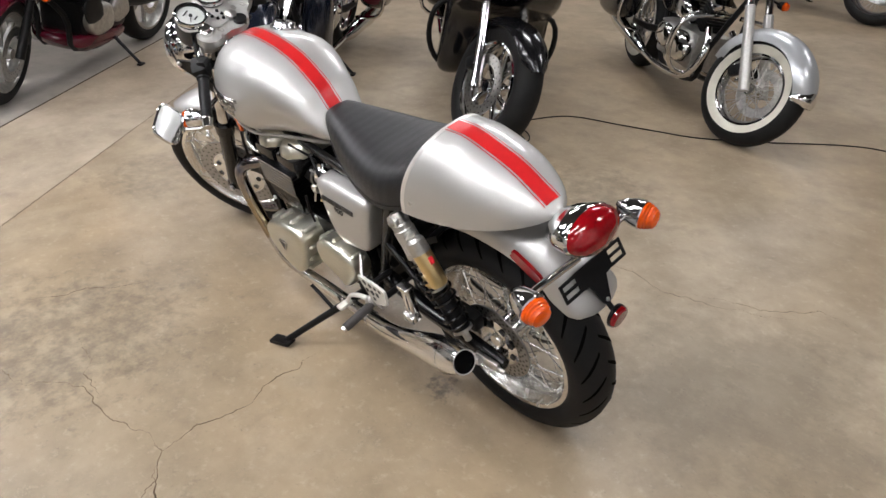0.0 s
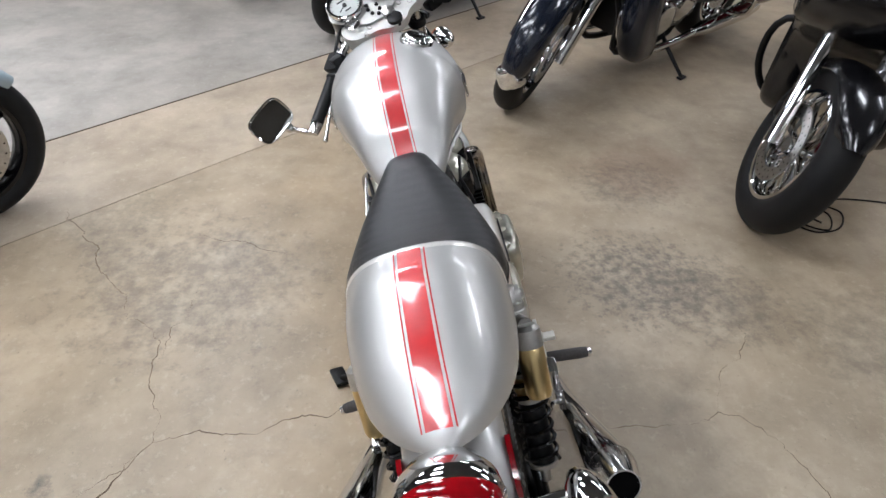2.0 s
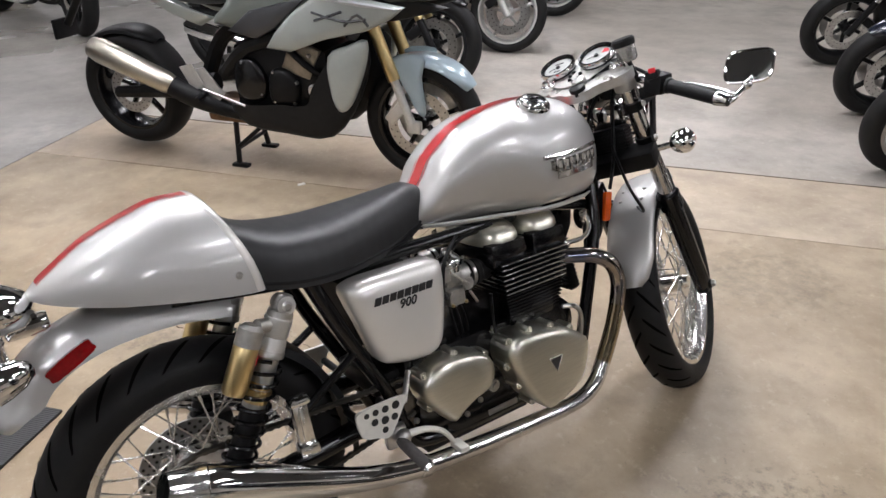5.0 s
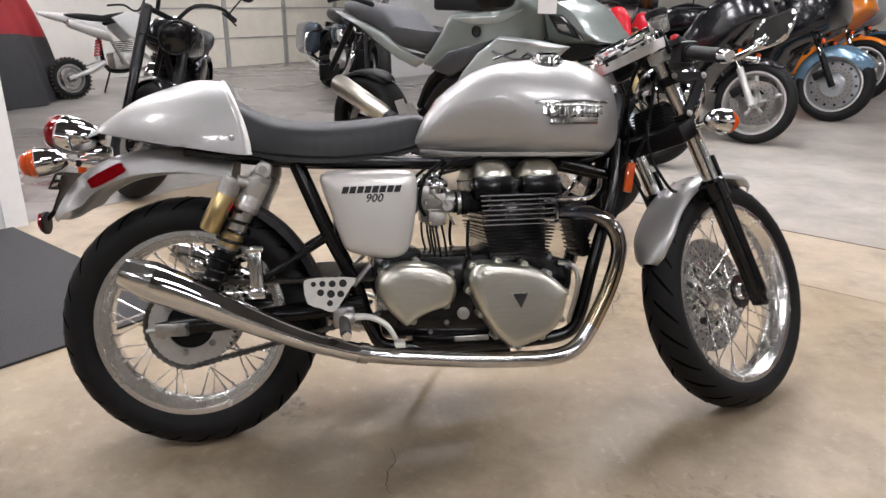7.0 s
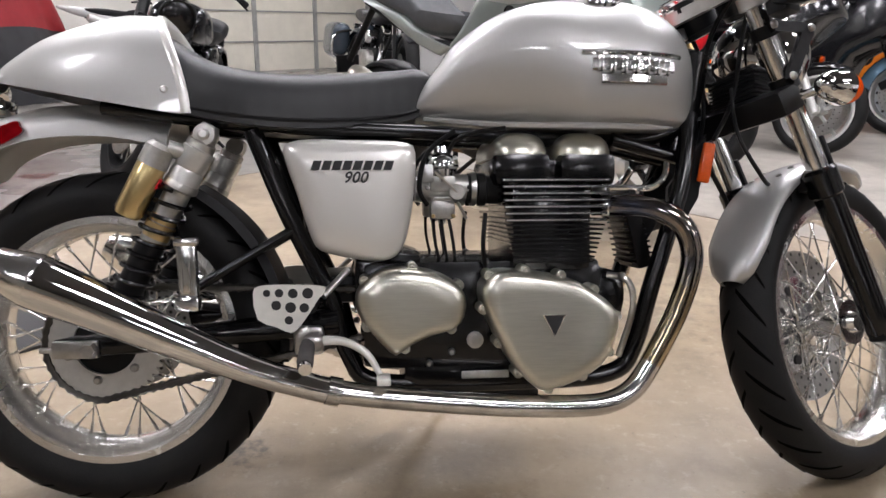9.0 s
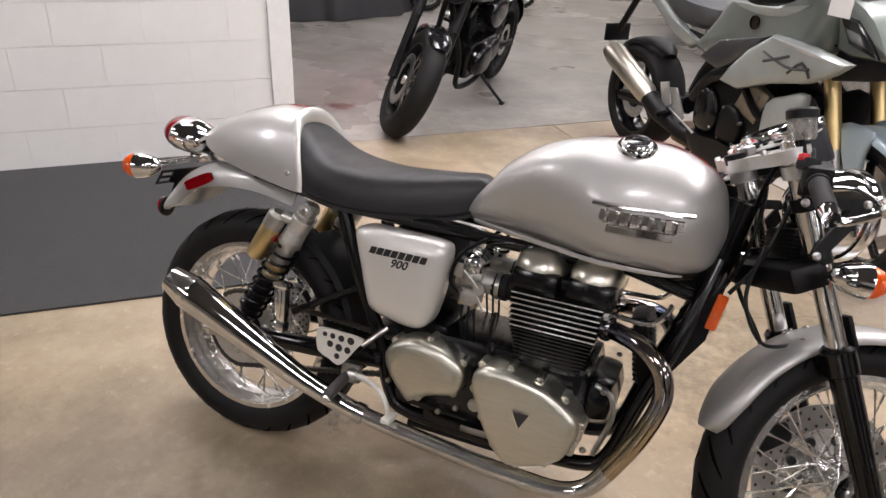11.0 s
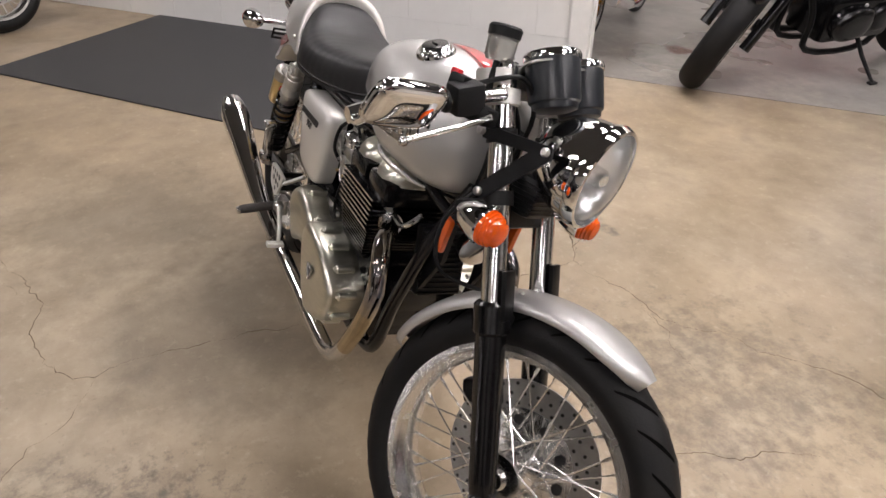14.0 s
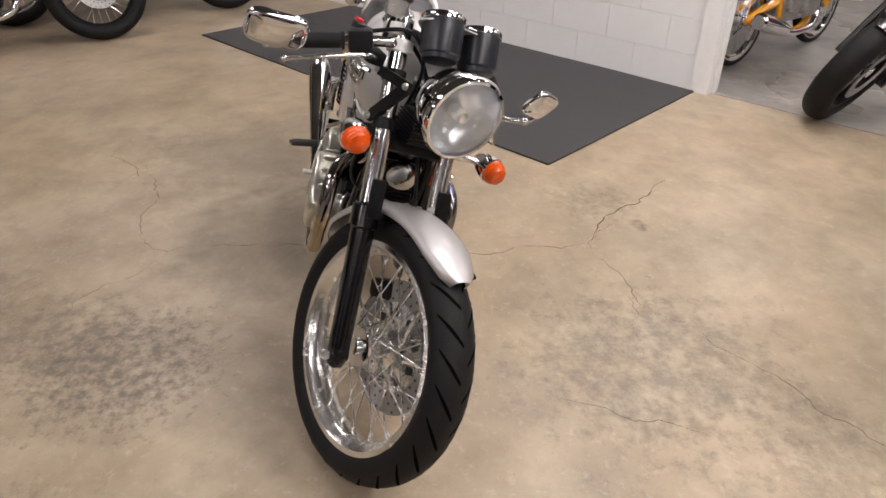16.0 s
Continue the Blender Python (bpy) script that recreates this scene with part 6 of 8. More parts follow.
def parked_wheel(parent, name, c, R, width, rim_r, style="cast", rim=None, m=None, discs=(), whitewall=False, spokes=6):
    c = Vector(c)
    h = width / 2
    rim = rim or PLASTIC
    w = part(name, lathe([(0, -0.06), (0.03, -0.06), (0.036, -0.04), (0.036, 0.04), (0.03, 0.06), (0, 0.06)], 16, at=c), rim if style != "wire" else POLISHED, parent, m=m)
    part("tyre", tyre_mesh(R, width, rim_r, c, seg=48), RUBBER, w, "black rubber tyre", m=m)
    if whitewall:
        for s in (-1, 1):
            part("whitewall", lathe([(rim_r + 0.004, s * h * 0.80), (rim_r + 0.02, s * (h * 0.955)), (rim_r + (R - rim_r) * 0.42, s * (h + 0.002))], 48, at=c), WHITEWALL, w, "cream white sidewall band", m=m)
    part("rim", lathe([(rim_r + 0.006, -h * 0.8), (rim_r - 0.008, -h * 0.8), (rim_r - 0.024, -h * 0.4), (rim_r - 0.024, h * 0.4), (rim_r - 0.008, h * 0.8), (rim_r + 0.006, h * 0.8), (rim_r - 0.004, 0)], 44, closed=True, at=c), rim, w, m=m)
    if style == "wire":
        for i in range(spokes):
            a = 2 * math.pi * i / spokes
            s = -1 if i % 2 else 1
            b = a + 0.9 * (1 if (i // 2) % 2 else -1)
            part("spoke", rod(c + V(0.034 * math.cos(b), s * 0.03, 0.034 * math.sin(b)), c + V((rim_r - 0.02) * math.cos(a), s * 0.004, (rim_r - 0.02) * math.sin(a)), 0.0026, seg=5), STEEL, w, m=m)
    elif style == "cast":
        for i in range(spokes):
            a = 2 * math.pi * i / spokes + 0.3
            p, q = c + V(0.03 * math.cos(a), 0, 0.03 * math.sin(a)), c + V((rim_r - 0.018) * math.cos(a + 0.12), 0, (rim_r - 0.018) * math.sin(a + 0.12))
            part("spoke", moved(box((0.026, 0.022, (q - p).length), (0, 0, (q - p).length / 2), 0.005), aim(p, q)), rim, w, m=m)
    else:                                   # a flat pressed cover with slots
        for s in (-1, 1):
            part("wheel_cover", lathe([(0, s * 0.035), (rim_r * 0.45, s * 0.034), (rim_r * 0.6, s * 0.024), (rim_r - 0.03, s * 0.026)], 40, at=c), P_SILVER2, w, "silver wheel cover", m=m)
            part("cover_slot", ring_dots(c, (rim_r * 0.78,), s * 0.0275, 14, 0.012), INK, w, m=m)["kind"] = "stuff"
    for y, r0, r1 in discs:
        part("brake_disc", disc_bm(r0, r1, y, 0.005, c), STEEL, w, "steel brake disc", m=m)
        part("drilling", ring_dots(c, (r1 - 0.012, r0 + 0.012), y + math.copysign(0.003, y), 24, 0.004), INK, w, m=m)["kind"] = "stuff"
    return w


def arc_guard(c, r, w, a0, a1, n=18, drop=0.03, thick=0.003):
    rings = []
    for k in range(n + 1):
        a = radians(a0 + (a1 - a0) * k / n)
        t = min(1, 0.45 + 0.3 * math.sqrt(min(k, n - k)))
        o, q = [], []
        for j in range(11):
            b = math.pi * j / 10
            rr = r - drop * (1 - math.sin(b) ** 0.7)
            o.append(c + V(rr * math.cos(a), w * t * math.cos(b), rr * math.sin(a)))
            q.append(c + V((rr - thick) * math.cos(a), (w * t - thick) * math.cos(b), (rr - thick) * math.sin(a)))
        rings.append(o + q[::-1])
    return skin(rings)


def parked_bike(label, front, heading, **k):
    """A parked motorcycle; front is where its front tyre touches the floor, heading in degrees. Built from its rear axle (x = 0) to its front axle."""
    g = k.get
    wb, Rf, Rr = g("wb", 1.5), g("Rf", 0.30), g("Rr", 0.31)
    wf, wr = g("wf", 0.12), g("wr", 0.17)
    rf, rr = g("rim_f", Rf - 0.085), g("rim_r", Rr - 0.09)
    lean, steer, rake = g("lean", 9), g("steer", 12), g("rake", 27)
    h = radians(heading)
    size = g("size", 1.0)
    m0 = pose(front[0] - wb * size * math.cos(h), front[1] - wb * size * math.sin(h), 0, 0, 0, heading) @ pose(0, 0, 0, -lean, 0, 0) @ Matrix.Scale(size, 4)
    b = root("motorcycle", m0, label, "motorcycle", g("group", "parked motorcycles"))
    zf, zr = Rf - 0.5 * wf * 0.02 - g("drop", 0.0), Rr
    AF, AR = V(wb, 0, zf), V(0, 0, zr)
    fd = V(-math.sin(radians(rake)), 0, math.cos(radians(rake)))
    tf = Matrix.Translation(AF) @ Matrix.Rotation(radians(steer), 4, fd) @ Matrix.Translation(-AF)
    body, body2, frame_m = g("body", P_BLACK), g("body2", g("body", P_BLACK)), g("frame", SATIN)
    parked_wheel(b, "rear_wheel", AR, Rr, wr, rr, g("style", "cast"), g("rim"), None, g("rear_discs", ((0.07, 0.08, 0.12),)), g("whitewall"), g("spokes", 6))
    parked_wheel(b, "front_wheel", AF, Rf, wf, rf, g("style", "cast"), g("rim"), tf, g("discs", ((0.065, 0.1, 0.155), (-0.065, 0.1, 0.155))), g("whitewall"), g("spokes", 6))
    # fork
    fw, flen = g("fork_w", 0.1), g("fork_len", 0.62)
    split = g("fork_split", 0.45)
    for s in (-1, 1):
        p0 = AF + V(0, s * fw, 0) - fd * 0.02
        leg = part("fork_leg", rod(p0, p0 + fd * flen * split, g("low_r", 0.026), g("low_r", 0.026) * 0.9), g("fork_low", SATIN), b, m=tf)
        part("fork_tube", rod(p0 + fd * flen * split, p0 + fd * flen, g("up_r", 0.021)), g("fork_up", CHROME), leg, m=tf)
        if g("discs", True):
            part("brake_caliper", box((0.06, 0.05, 0.1), tuple(AF + V(-0.11, s * (fw - 0.02), 0.07)), 0.012, (0, 55, 0)), g("caliper", SATIN), leg, m=tf)
    top = AF + fd * flen
    yk = part("yoke", merge(moved(box((0.06, fw * 2 + 0.05, 0.03), (0, 0, 0), 0.008), Matrix.Translation(top - fd * 0.03)), moved(box((0.06, fw * 2 + 0.05, 0.03), (0, 0, 0), 0.008), Matrix.Translation(top - fd * 0.2))), frame_m, b, m=tf)
    if g("guard_f", True):
        a0, a1 = g("guard_arc", (52, 160))
        gd = part("front_mudguard", arc_guard(AF, Rf + g("guard_gap", 0.02), g("guard_w", wf * 0.58), a0, a1, drop=g("guard_drop", 0.035)), g("guard_m", body), b, m=tf)
        if g("guard_tip"):
            part("mudguard_tip", arc_guard(AF, Rf + g("guard_gap", 0.02) + 0.006, g("guard_w", wf * 0.58) + 0.003, a0 - 2, a0 + 12, 5, drop=g("guard_drop", 0.035)), CHROME, gd, "chrome mudguard tip", m=tf)
        if g("guard_lamp"):
            part("mudguard_lamp", ball(0.035, tuple(AF + V((Rf + 0.05) * math.cos(radians(80)), 0, (Rf + 0.05) * math.sin(radians(80)))), (1.5, 0.7, 0.6), 12), CHROME, gd, m=tf)
    # handlebar
    hb, hw, back = top + V(0, 0, g("bar_up", 0.1)), g("bar_w", 0.4), g("bar_back", 0.12)
    bar = part("handlebar", tube([top + V(0, -0.06, -0.02), hb + V(0.01, -0.12, 0), hb + V(-back * 0.5, -hw * 0.7, g("bar_rise", 0.0)), hb + V(-back, -hw, g("bar_rise", 0.0) - 0.02)], 0.012, 8, curve=4), g("bar_m", SATIN), b, m=tf)
    part("handlebar", tube([top + V(0, 0.06, -0.02), hb + V(0.01, 0.12, 0), hb + V(-back * 0.5, hw * 0.7, g("bar_rise", 0.0)), hb + V(-back, hw, g("bar_rise", 0.0) - 0.02)], 0.012, 8, curve=4), g("bar_m", SATIN), b, m=tf)
    for s in (-1, 1):
        e = hb + V(-back, s * hw, g("bar_rise", 0.0) - 0.02)
        part("grip", rod(e + V(back * 0.18, -s * hw * 0.12, 0.004), e + V(-0.03, s * 0.03, -0.004), 0.017), PLASTIC, bar, m=tf)
        part("lever", tube([e + V(back * 0.3 + 0.03, -s * hw * 0.25, 0), e + V(0.05, -s * 0.05, -0.01), e + V(0.02, s * 0.03, -0.03)], 0.006, 6, curve=3), g("bar_m", SATIN), bar, m=tf)
        if g("mirrors", True):
            mp_ = e + V(0.08, -s * 0.02, 0.16)
            part("mirror_stalk", tube([e + V(0.05, -s * 0.06, 0.0), e + V(0.07, -s * 0.04, 0.1), mp_], 0.005, 6, curve=3), g("mirror_m", SATIN), bar, m=tf)
            part("mirror", ball(0.06, tuple(mp_), (0.3, 1.0, 0.62), 12), g("mirror_m", SATIN), bar, m=tf)
    # lamp
    if g("lamp", True):
        lp = AF + fd * (flen - g("lamp_drop", 0.12)) + V(g("lamp_fwd", 0.13), 0, 0)
        lr = g("lamp_r", 0.085)
        la = part("headlamp", lathe([(lr, 0.0), (lr * 1.02, -0.03), (lr * 0.8, -0.085), (lr * 0.4, -0.12), (0, -0.125)], 26, axis="x", at=lp), g("lamp_m", CHROME), b, "round headlamp", m=tf)
        part("lamp_glass", lathe([(lr * 0.96, 0.0), (lr * 0.7, 0.016), (0, 0.026)], 26, axis="x", at=lp), g("glass_m", LENS), la, m=tf)
        part("lamp_reflector", lathe([(lr * 0.94, -0.002), (lr * 0.6, -0.04), (0, -0.06)], 26, axis="x", at=lp), POLISHED, la, m=tf)
        part("lamp_rim", lathe([(lr * 0.95, 0.004), (lr * 1.05, 0.008), (lr * 1.06, -0.012), (lr, -0.015)], 26, axis="x", at=lp), g("lamp_m", CHROME), la, m=tf)
    for s in (-1, 1):
        if g("indicators", True):
            ip = AF + fd * (flen - 0.25) + V(0.06, s * g("ind_w", 0.19), 0)
            it = part("indicator", merge(lathe([(0.0, -0.05), (0.02, -0.04), (0.028, 0.0)], 14, axis="x", at=ip), rod(ip + V(-0.02, 0, 0), ip + V(-0.05, -s * 0.1, 0), 0.007)), g("ind_m", SATIN), b, m=tf)
            part("amber_lens", lathe([(0.027, 0.0), (0.02, 0.02), (0, 0.026)], 14, axis="x", at=ip), AMBER, it, m=tf)
    # frame, engine, exhaust
    hd_ = top - fd * 0.11
    fr = part("frame", tube([hd_, V(wb * 0.58, 0, 0.70), V(wb * 0.3, 0, 0.66), V(0.05, 0, 0.62)], 0.022, 8, curve=3), frame_m, b)
    for s in (-1, 1):
        part("frame_tube", tube([hd_ - fd * 0.08, V(wb * 0.70, s * 0.09, 0.42), V(wb * 0.66, s * 0.1, 0.2), V(wb * 0.35, s * 0.1, 0.19), V(wb * 0.27, s * 0.1, 0.5)], 0.018, 8, curve=4), frame_m, fr)
        part("swing_arm", tube([V(wb * 0.32, s * 0.09, 0.38), V(wb * 0.15, s * (wr / 2 + 0.035), 0.34), V(-0.03, s * (wr / 2 + 0.035), zr)], [0.03, 0.026, 0.02], 8), g("arm_m", frame_m), fr)
        if g("shocks"):
            a_, c_ = V(0.05, s * 0.13, zr + 0.03), V(0.16, s * 0.13, 0.66)
            sh = part("shock_absorber", rod(a_, c_, 0.018), CHROME, b)
            part("spring", coil(a_ + (c_ - a_) * 0.1, a_ + (c_ - a_) * 0.75, 0.026, 0.006, 7), g("spring_m", CHROME), sh)
    em, cv = g("engine_m", SATIN), g("cover_m", CAST)
    en = part("engine", box((wb * 0.34, 0.28, 0.24), (wb * 0.47, 0, 0.36), 0.04), em, b)
    for s in (-1, 1):
        part("engine_cover", pillow(rounded([(wb * 0.46, 0.30), (wb * 0.58, 0.27), (wb * 0.63, 0.36), (wb * 0.58, 0.45), (wb * 0.47, 0.44)], 4), s * 0.14, s * 0.21, 0.4, 2.6, 5, 0.3), cv, en)
        part("engine_cover", pillow(rounded([(wb * 0.30, 0.33), (wb * 0.40, 0.29), (wb * 0.44, 0.36), (wb * 0.41, 0.44), (wb * 0.32, 0.44)], 4), s * 0.13, s * 0.18, 0.4, 2.6, 5), cv, en)
        for x, z in ((0.46, 0.28), (0.6, 0.3), (0.62, 0.42), (0.5, 0.46), (0.33, 0.46)):
            part("bolt", merge(*bolts([(wb * x, s * 0.15, z)], 0.009, 0.012, (0, s, 0))), STEEL, en)
    if g("vtwin"):
        for tilt_, x in ((22, 0.54), (-22, 0.42)):
            cyl = Matrix.Translation((wb * x, 0, 0.47)) @ Matrix.Rotation(radians(tilt_), 4, "Y")
            for i in range(8):
                part("fin", moved(box((0.14 - 0.002 * i, 0.15, 0.008), (0, 0, 0.03 + 0.021 * i), 0.003), cyl), g("fin_m", SATIN), en)
            part("cylinder", moved(merge(box((0.105, 0.115, 0.19), (0, 0, 0.09), 0.01), box((0.13, 0.15, 0.05), (0, 0, 0.215), 0.015)), cyl), g("head_m", CHROME), en)
        part("air_cleaner", pillow(rounded([(wb * 0.44, 0.53), (wb * 0.52, 0.52), (wb * 0.55, 0.58), (wb * 0.51, 0.64), (wb * 0.44, 0.63), (wb * 0.42, 0.58)], 4), -0.10, -0.19, 0.5, 2.8, 5, 0.3), CHROME, en)
    else:
        for i in range(7):
            part("fin", box((wb * 0.19, 0.34, 0.008), (wb * 0.55, 0, 0.47 + 0.02 * i), 0.003), g("fin_m", SATIN), en)
        part("cylinder_head", box((wb * 0.2, 0.36, 0.07), (wb * 0.54, 0, 0.63), 0.015), em, en)
    if g("exhaust", True):
        for s in g("pipe_sides", (-1,)):
            ex = part("exhaust", tube([(wb * 0.64, s * 0.08, 0.52), (wb * 0.71, s * 0.12, 0.40), (wb * 0.66, s * 0.16, 0.22), (wb * 0.45, s * 0.18, 0.18), (wb * 0.25, s * 0.19, 0.2)], 0.022, 10, curve=5), g("pipe_m", CHROME), b)
            z1 = g("silencer_z", 0.3)
            part("silencer", tube([(wb * 0.27, s * 0.19, 0.2), (wb * 0.2, s * 0.2, 0.2 + (z1 - 0.2) * 0.3), (-0.05, s * 0.22, z1), (-0.16, s * 0.23, z1 + 0.03), (-0.17, s * 0.23, z1 + 0.03)], [0.024, 0.045, 0.055, 0.05, 0.035], 14), g("silencer_m", CHROME), ex)
    # tank, seat, tail, rear guard
    if g("tank", True):
        th = g("tank_h", 0.0)
        tk = part("fuel_tank", bolster(rounded([(wb * 0.40, 0.70 + th), (wb * 0.42, 0.82 + th), (wb * 0.52, 0.93 + th), (wb * 0.64, 0.95 + th), (wb * 0.72, 0.88 + th), (wb * 0.72, 0.76 + th), (wb * 0.6, 0.71 + th)], 4), g("tank_w", 0.16)), g("tank_m", body), b, smooth=60)
        part("filler_cap", lathe([(0.035, -0.01), (0.035, 0.008), (0.02, 0.014), (0, 0.015)], 18, axis="z", at=(wb * 0.58, 0, 0.945 + th)), CHROME, tk)
    sz = g("seat_z", 0.78)
    part("seat", bolster(rounded([(-0.06, sz + g("pillion", 0.06)), (0.12, sz + g("pillion", 0.06) + 0.02), (wb * 0.2, sz + g("pillion", 0.06)), (wb * 0.26, sz), (wb * 0.36, sz), (wb * 0.43, sz + 0.03), (wb * 0.42, sz - 0.07), (wb * 0.2, sz - 0.09), (-0.05, sz - 0.02)], 3), g("seat_w", 0.14)), g("seat_m", SEAT), b, smooth=60)
    if g("guard_r", True):
        part("rear_mudguard", arc_guard(AR, Rr + 0.05, wr * 0.62, 40, 172, 20, 0.05), g("guard_rm", body2), b)
    if g("tail", False):
        part("tail_unit", bolster(rounded([(-0.22, sz + 0.1), (-0.2, sz + 0.05), (0.1, sz - 0.08), (0.32, sz - 0.12), (0.35, sz - 0.05), (0.05, sz + 0.04)], 3), 0.11), body2, b, smooth=60)
    tl = V(-Rr * 0.75, 0, g("tail_z", 0.68))
    t_ = part("tail_lamp", box((0.05, 0.12, 0.06), tuple(tl), 0.015), g("lamp_m", CHROME), b)
    part("tail_lens", box((0.03, 0.11, 0.05), tuple(tl + V(-0.035, 0, 0)), 0.012), REDLENS, t_)
    if g("side_panel", True):
        for s in (-1, 1):
            part("side_panel", pillow(rounded([(wb * 0.2, 0.58), (wb * 0.24, 0.69), (wb * 0.38, 0.69), (wb * 0.4, 0.56), (wb * 0.3, 0.5)], 4), s * 0.08, s * 0.14, 0.5, 2.8, 5), g("panel_m", body2), b, smooth=60)
    if g("bags"):
        for s in (-1, 1):
            bg = part("saddlebag", bolster(rounded([(-0.34, 0.42), (-0.36, 0.62), (-0.26, 0.68), (0.16, 0.68), (0.22, 0.6), (0.2, 0.4), (0.0, 0.33), (-0.25, 0.34)], 3), 0.10, 4, 6, s * 0.27), g("bag_m", body2), b, smooth=60)
            part("bag_guard", tube([(0.26, s * 0.2, 0.62), (0.28, s * 0.37, 0.55), (0.27, s * 0.37, 0.36), (0.24, s * 0.2, 0.3)], 0.012, 8, curve=4), CHROME, b)
    if g("crash_bar"):
        for s in (-1, 1):
            part("crash_bar", tube([(wb * 0.69, s * 0.06, 0.62), (wb * 0.7, s * 0.3, 0.58), (wb * 0.68, s * 0.34, 0.4), (wb * 0.66, s * 0.26, 0.25), (wb * 0.66, s * 0.08, 0.22)], 0.015, 10, curve=4), g("bar_m", CHROME), b)
    if g("lower_fairing"):
        for s in (-1, 1):
            part("lower_fairing", bolster(rounded([(wb * 0.60, 0.24), (wb * 0.62, 0.20), (wb * 0.70, 0.22), (wb * 0.745, 0.40), (wb * 0.74, 0.66), (wb * 0.68, 0.70), (wb * 0.64, 0.46)], 3), 0.075, 6, 6, s * 0.20), g("lower_m", body2), b, smooth=60)
    if g("belly"):
        part("belly_pan", bolster(rounded([(wb * 0.30, 0.24), (wb * 0.34, 0.18), (wb * 0.62, 0.17), (wb * 0.70, 0.24), (wb * 0.66, 0.29), (wb * 0.45, 0.27)], 3), 0.17, 5, 6), g("belly"), b, smooth=60)
    if g("radiator_shroud"):
        for s in (-1, 1):
            part("radiator_shroud", bolster(rounded([(wb * 0.66, 0.80), (wb * 0.80, 0.93), (wb * 0.87, 0.90), (wb * 0.90, 0.74), (wb * 0.84, 0.66), (wb * 0.78, 0.72)], 3), 0.022, 4, 5, s * 0.16), g("radiator_shroud"), b, smooth=60)
    if g("spot_lamps"):
        for s in (-1, 1):
            sp = AF + fd * (flen - 0.16) + V(0.1, s * 0.2, 0)
            so = part("passing_lamp", lathe([(0.058, 0.0), (0.06, -0.02), (0.045, -0.06), (0, -0.075)], 20, axis="x", at=sp), CHROME, b, "chrome passing lamp", m=tf)
            part("passing_glass", lathe([(0.056, 0.0), (0.03, 0.014), (0, 0.018)], 20, axis="x", at=sp), LENS, so, m=tf)
    fa = g("fairing")
    if fa:
        o = {"sport": [(wb * 0.42, 0.36), (wb * 0.5, 0.24), (wb * 0.66, 0.22), (wb * 0.78, 0.5), (wb * 0.98, 0.80), (wb * 1.02, 0.9), (wb * 0.9, 1.06), (wb * 0.72, 0.92), (wb * 0.62, 0.70)],
             "half": [(wb * 0.62, 0.66), (wb * 0.70, 0.54), (wb * 0.80, 0.58), (wb * 0.98, 0.80), (wb * 1.02, 0.9), (wb * 0.9, 1.06), (wb * 0.72, 0.92)],
             "touring": [(wb * 0.44, 0.40), (wb * 0.52, 0.26), (wb * 0.70, 0.26), (wb * 0.78, 0.55), (wb * 0.96, 0.72), (wb * 1.0, 0.9), (wb * 0.92, 1.12), (wb * 0.76, 1.05), (wb * 0.64, 0.74)],
             "batwing": [(wb * 0.82, 0.96), (wb * 0.86, 0.92), (wb * 0.92, 0.96), (wb * 0.91, 1.04), (wb * 0.86, 1.14), (wb * 0.82, 1.06)]}[fa]
        fm = tf if fa == "batwing" else None
        sh = part("fairing", bolster(rounded(o, 3), g("fairing_w", 0.26), g("fairing_power", 5.5), 7), g("fairing_m", body), b, smooth=60, m=fm)
        part("windscreen", bolster(rounded([(wb * 0.86, 1.0), (wb * 0.93, 0.98), (wb * 0.80, 1.36), (wb * 0.77, 1.36)], 3), 0.19, 4, 5), SMOKE, b, "smoked windscreen", smooth=60, m=fm)
        for s in (-1, 1) if fa != "batwing" else ():
            part("fairing_lamp", ball(0.07, (wb * 0.965, s * 0.1, 0.86), (0.5, 1, 0.6), 14), LENS, sh, "clear headlamp", m=fm)
            part("fairing_vent", pillow(rounded([(wb * 0.6, 0.42), (wb * 0.7, 0.4), (wb * 0.72, 0.52), (wb * 0.63, 0.56)], 3), s * 0.245, s * 0.262, 0.5), SATIN, sh, m=fm)
    if g("top_box"):
        part("top_box", box((0.36, 0.42, 0.28), (-0.3, 0, 1.0), 0.06), body2, b)
    if g("tag"):
        part("price_tag", slab([(-0.07, -0.1), (0.07, -0.1), (0.07, 0.1), (-0.07, 0.1)], -0.001, 0.001), PAPER, b, "white paper price tag with red mark", m=tf @ Matrix.Translation(top + V(0.09, 0.0, 0.0)) @ Euler((radians(10), radians(-6), radians(80))).to_matrix().to_4x4())
        part("tag_mark", slab([(-0.02, 0.02), (0.01, 0.02), (0.01, 0.045), (-0.02, 0.045)], 0.0015, 0.003), REDMARK, b, m=tf @ Matrix.Translation(top + V(0.09, 0.0, 0.0)) @ Euler((radians(10), radians(-6), radians(80))).to_matrix().to_4x4())
    # side stand reaching the floor beside the leaning bike
    foot = (m0.inverted() @ Vector((*(m0 @ V(wb * 0.44, 0.34, 0.1)).xy, 0.008)))
    st = part("side_stand", tube([V(wb * 0.42, 0.1, 0.25), V(wb * 0.43, 0.2, 0.17), foot], [0.014, 0.012, 0.01], 8), g("stand_m", SATIN), b)
    part("stand_foot", box((0.06, 0.03, 0.012), tuple(foot), 0.004), g("stand_m", SATIN), st)
    return b, tf, top, AF


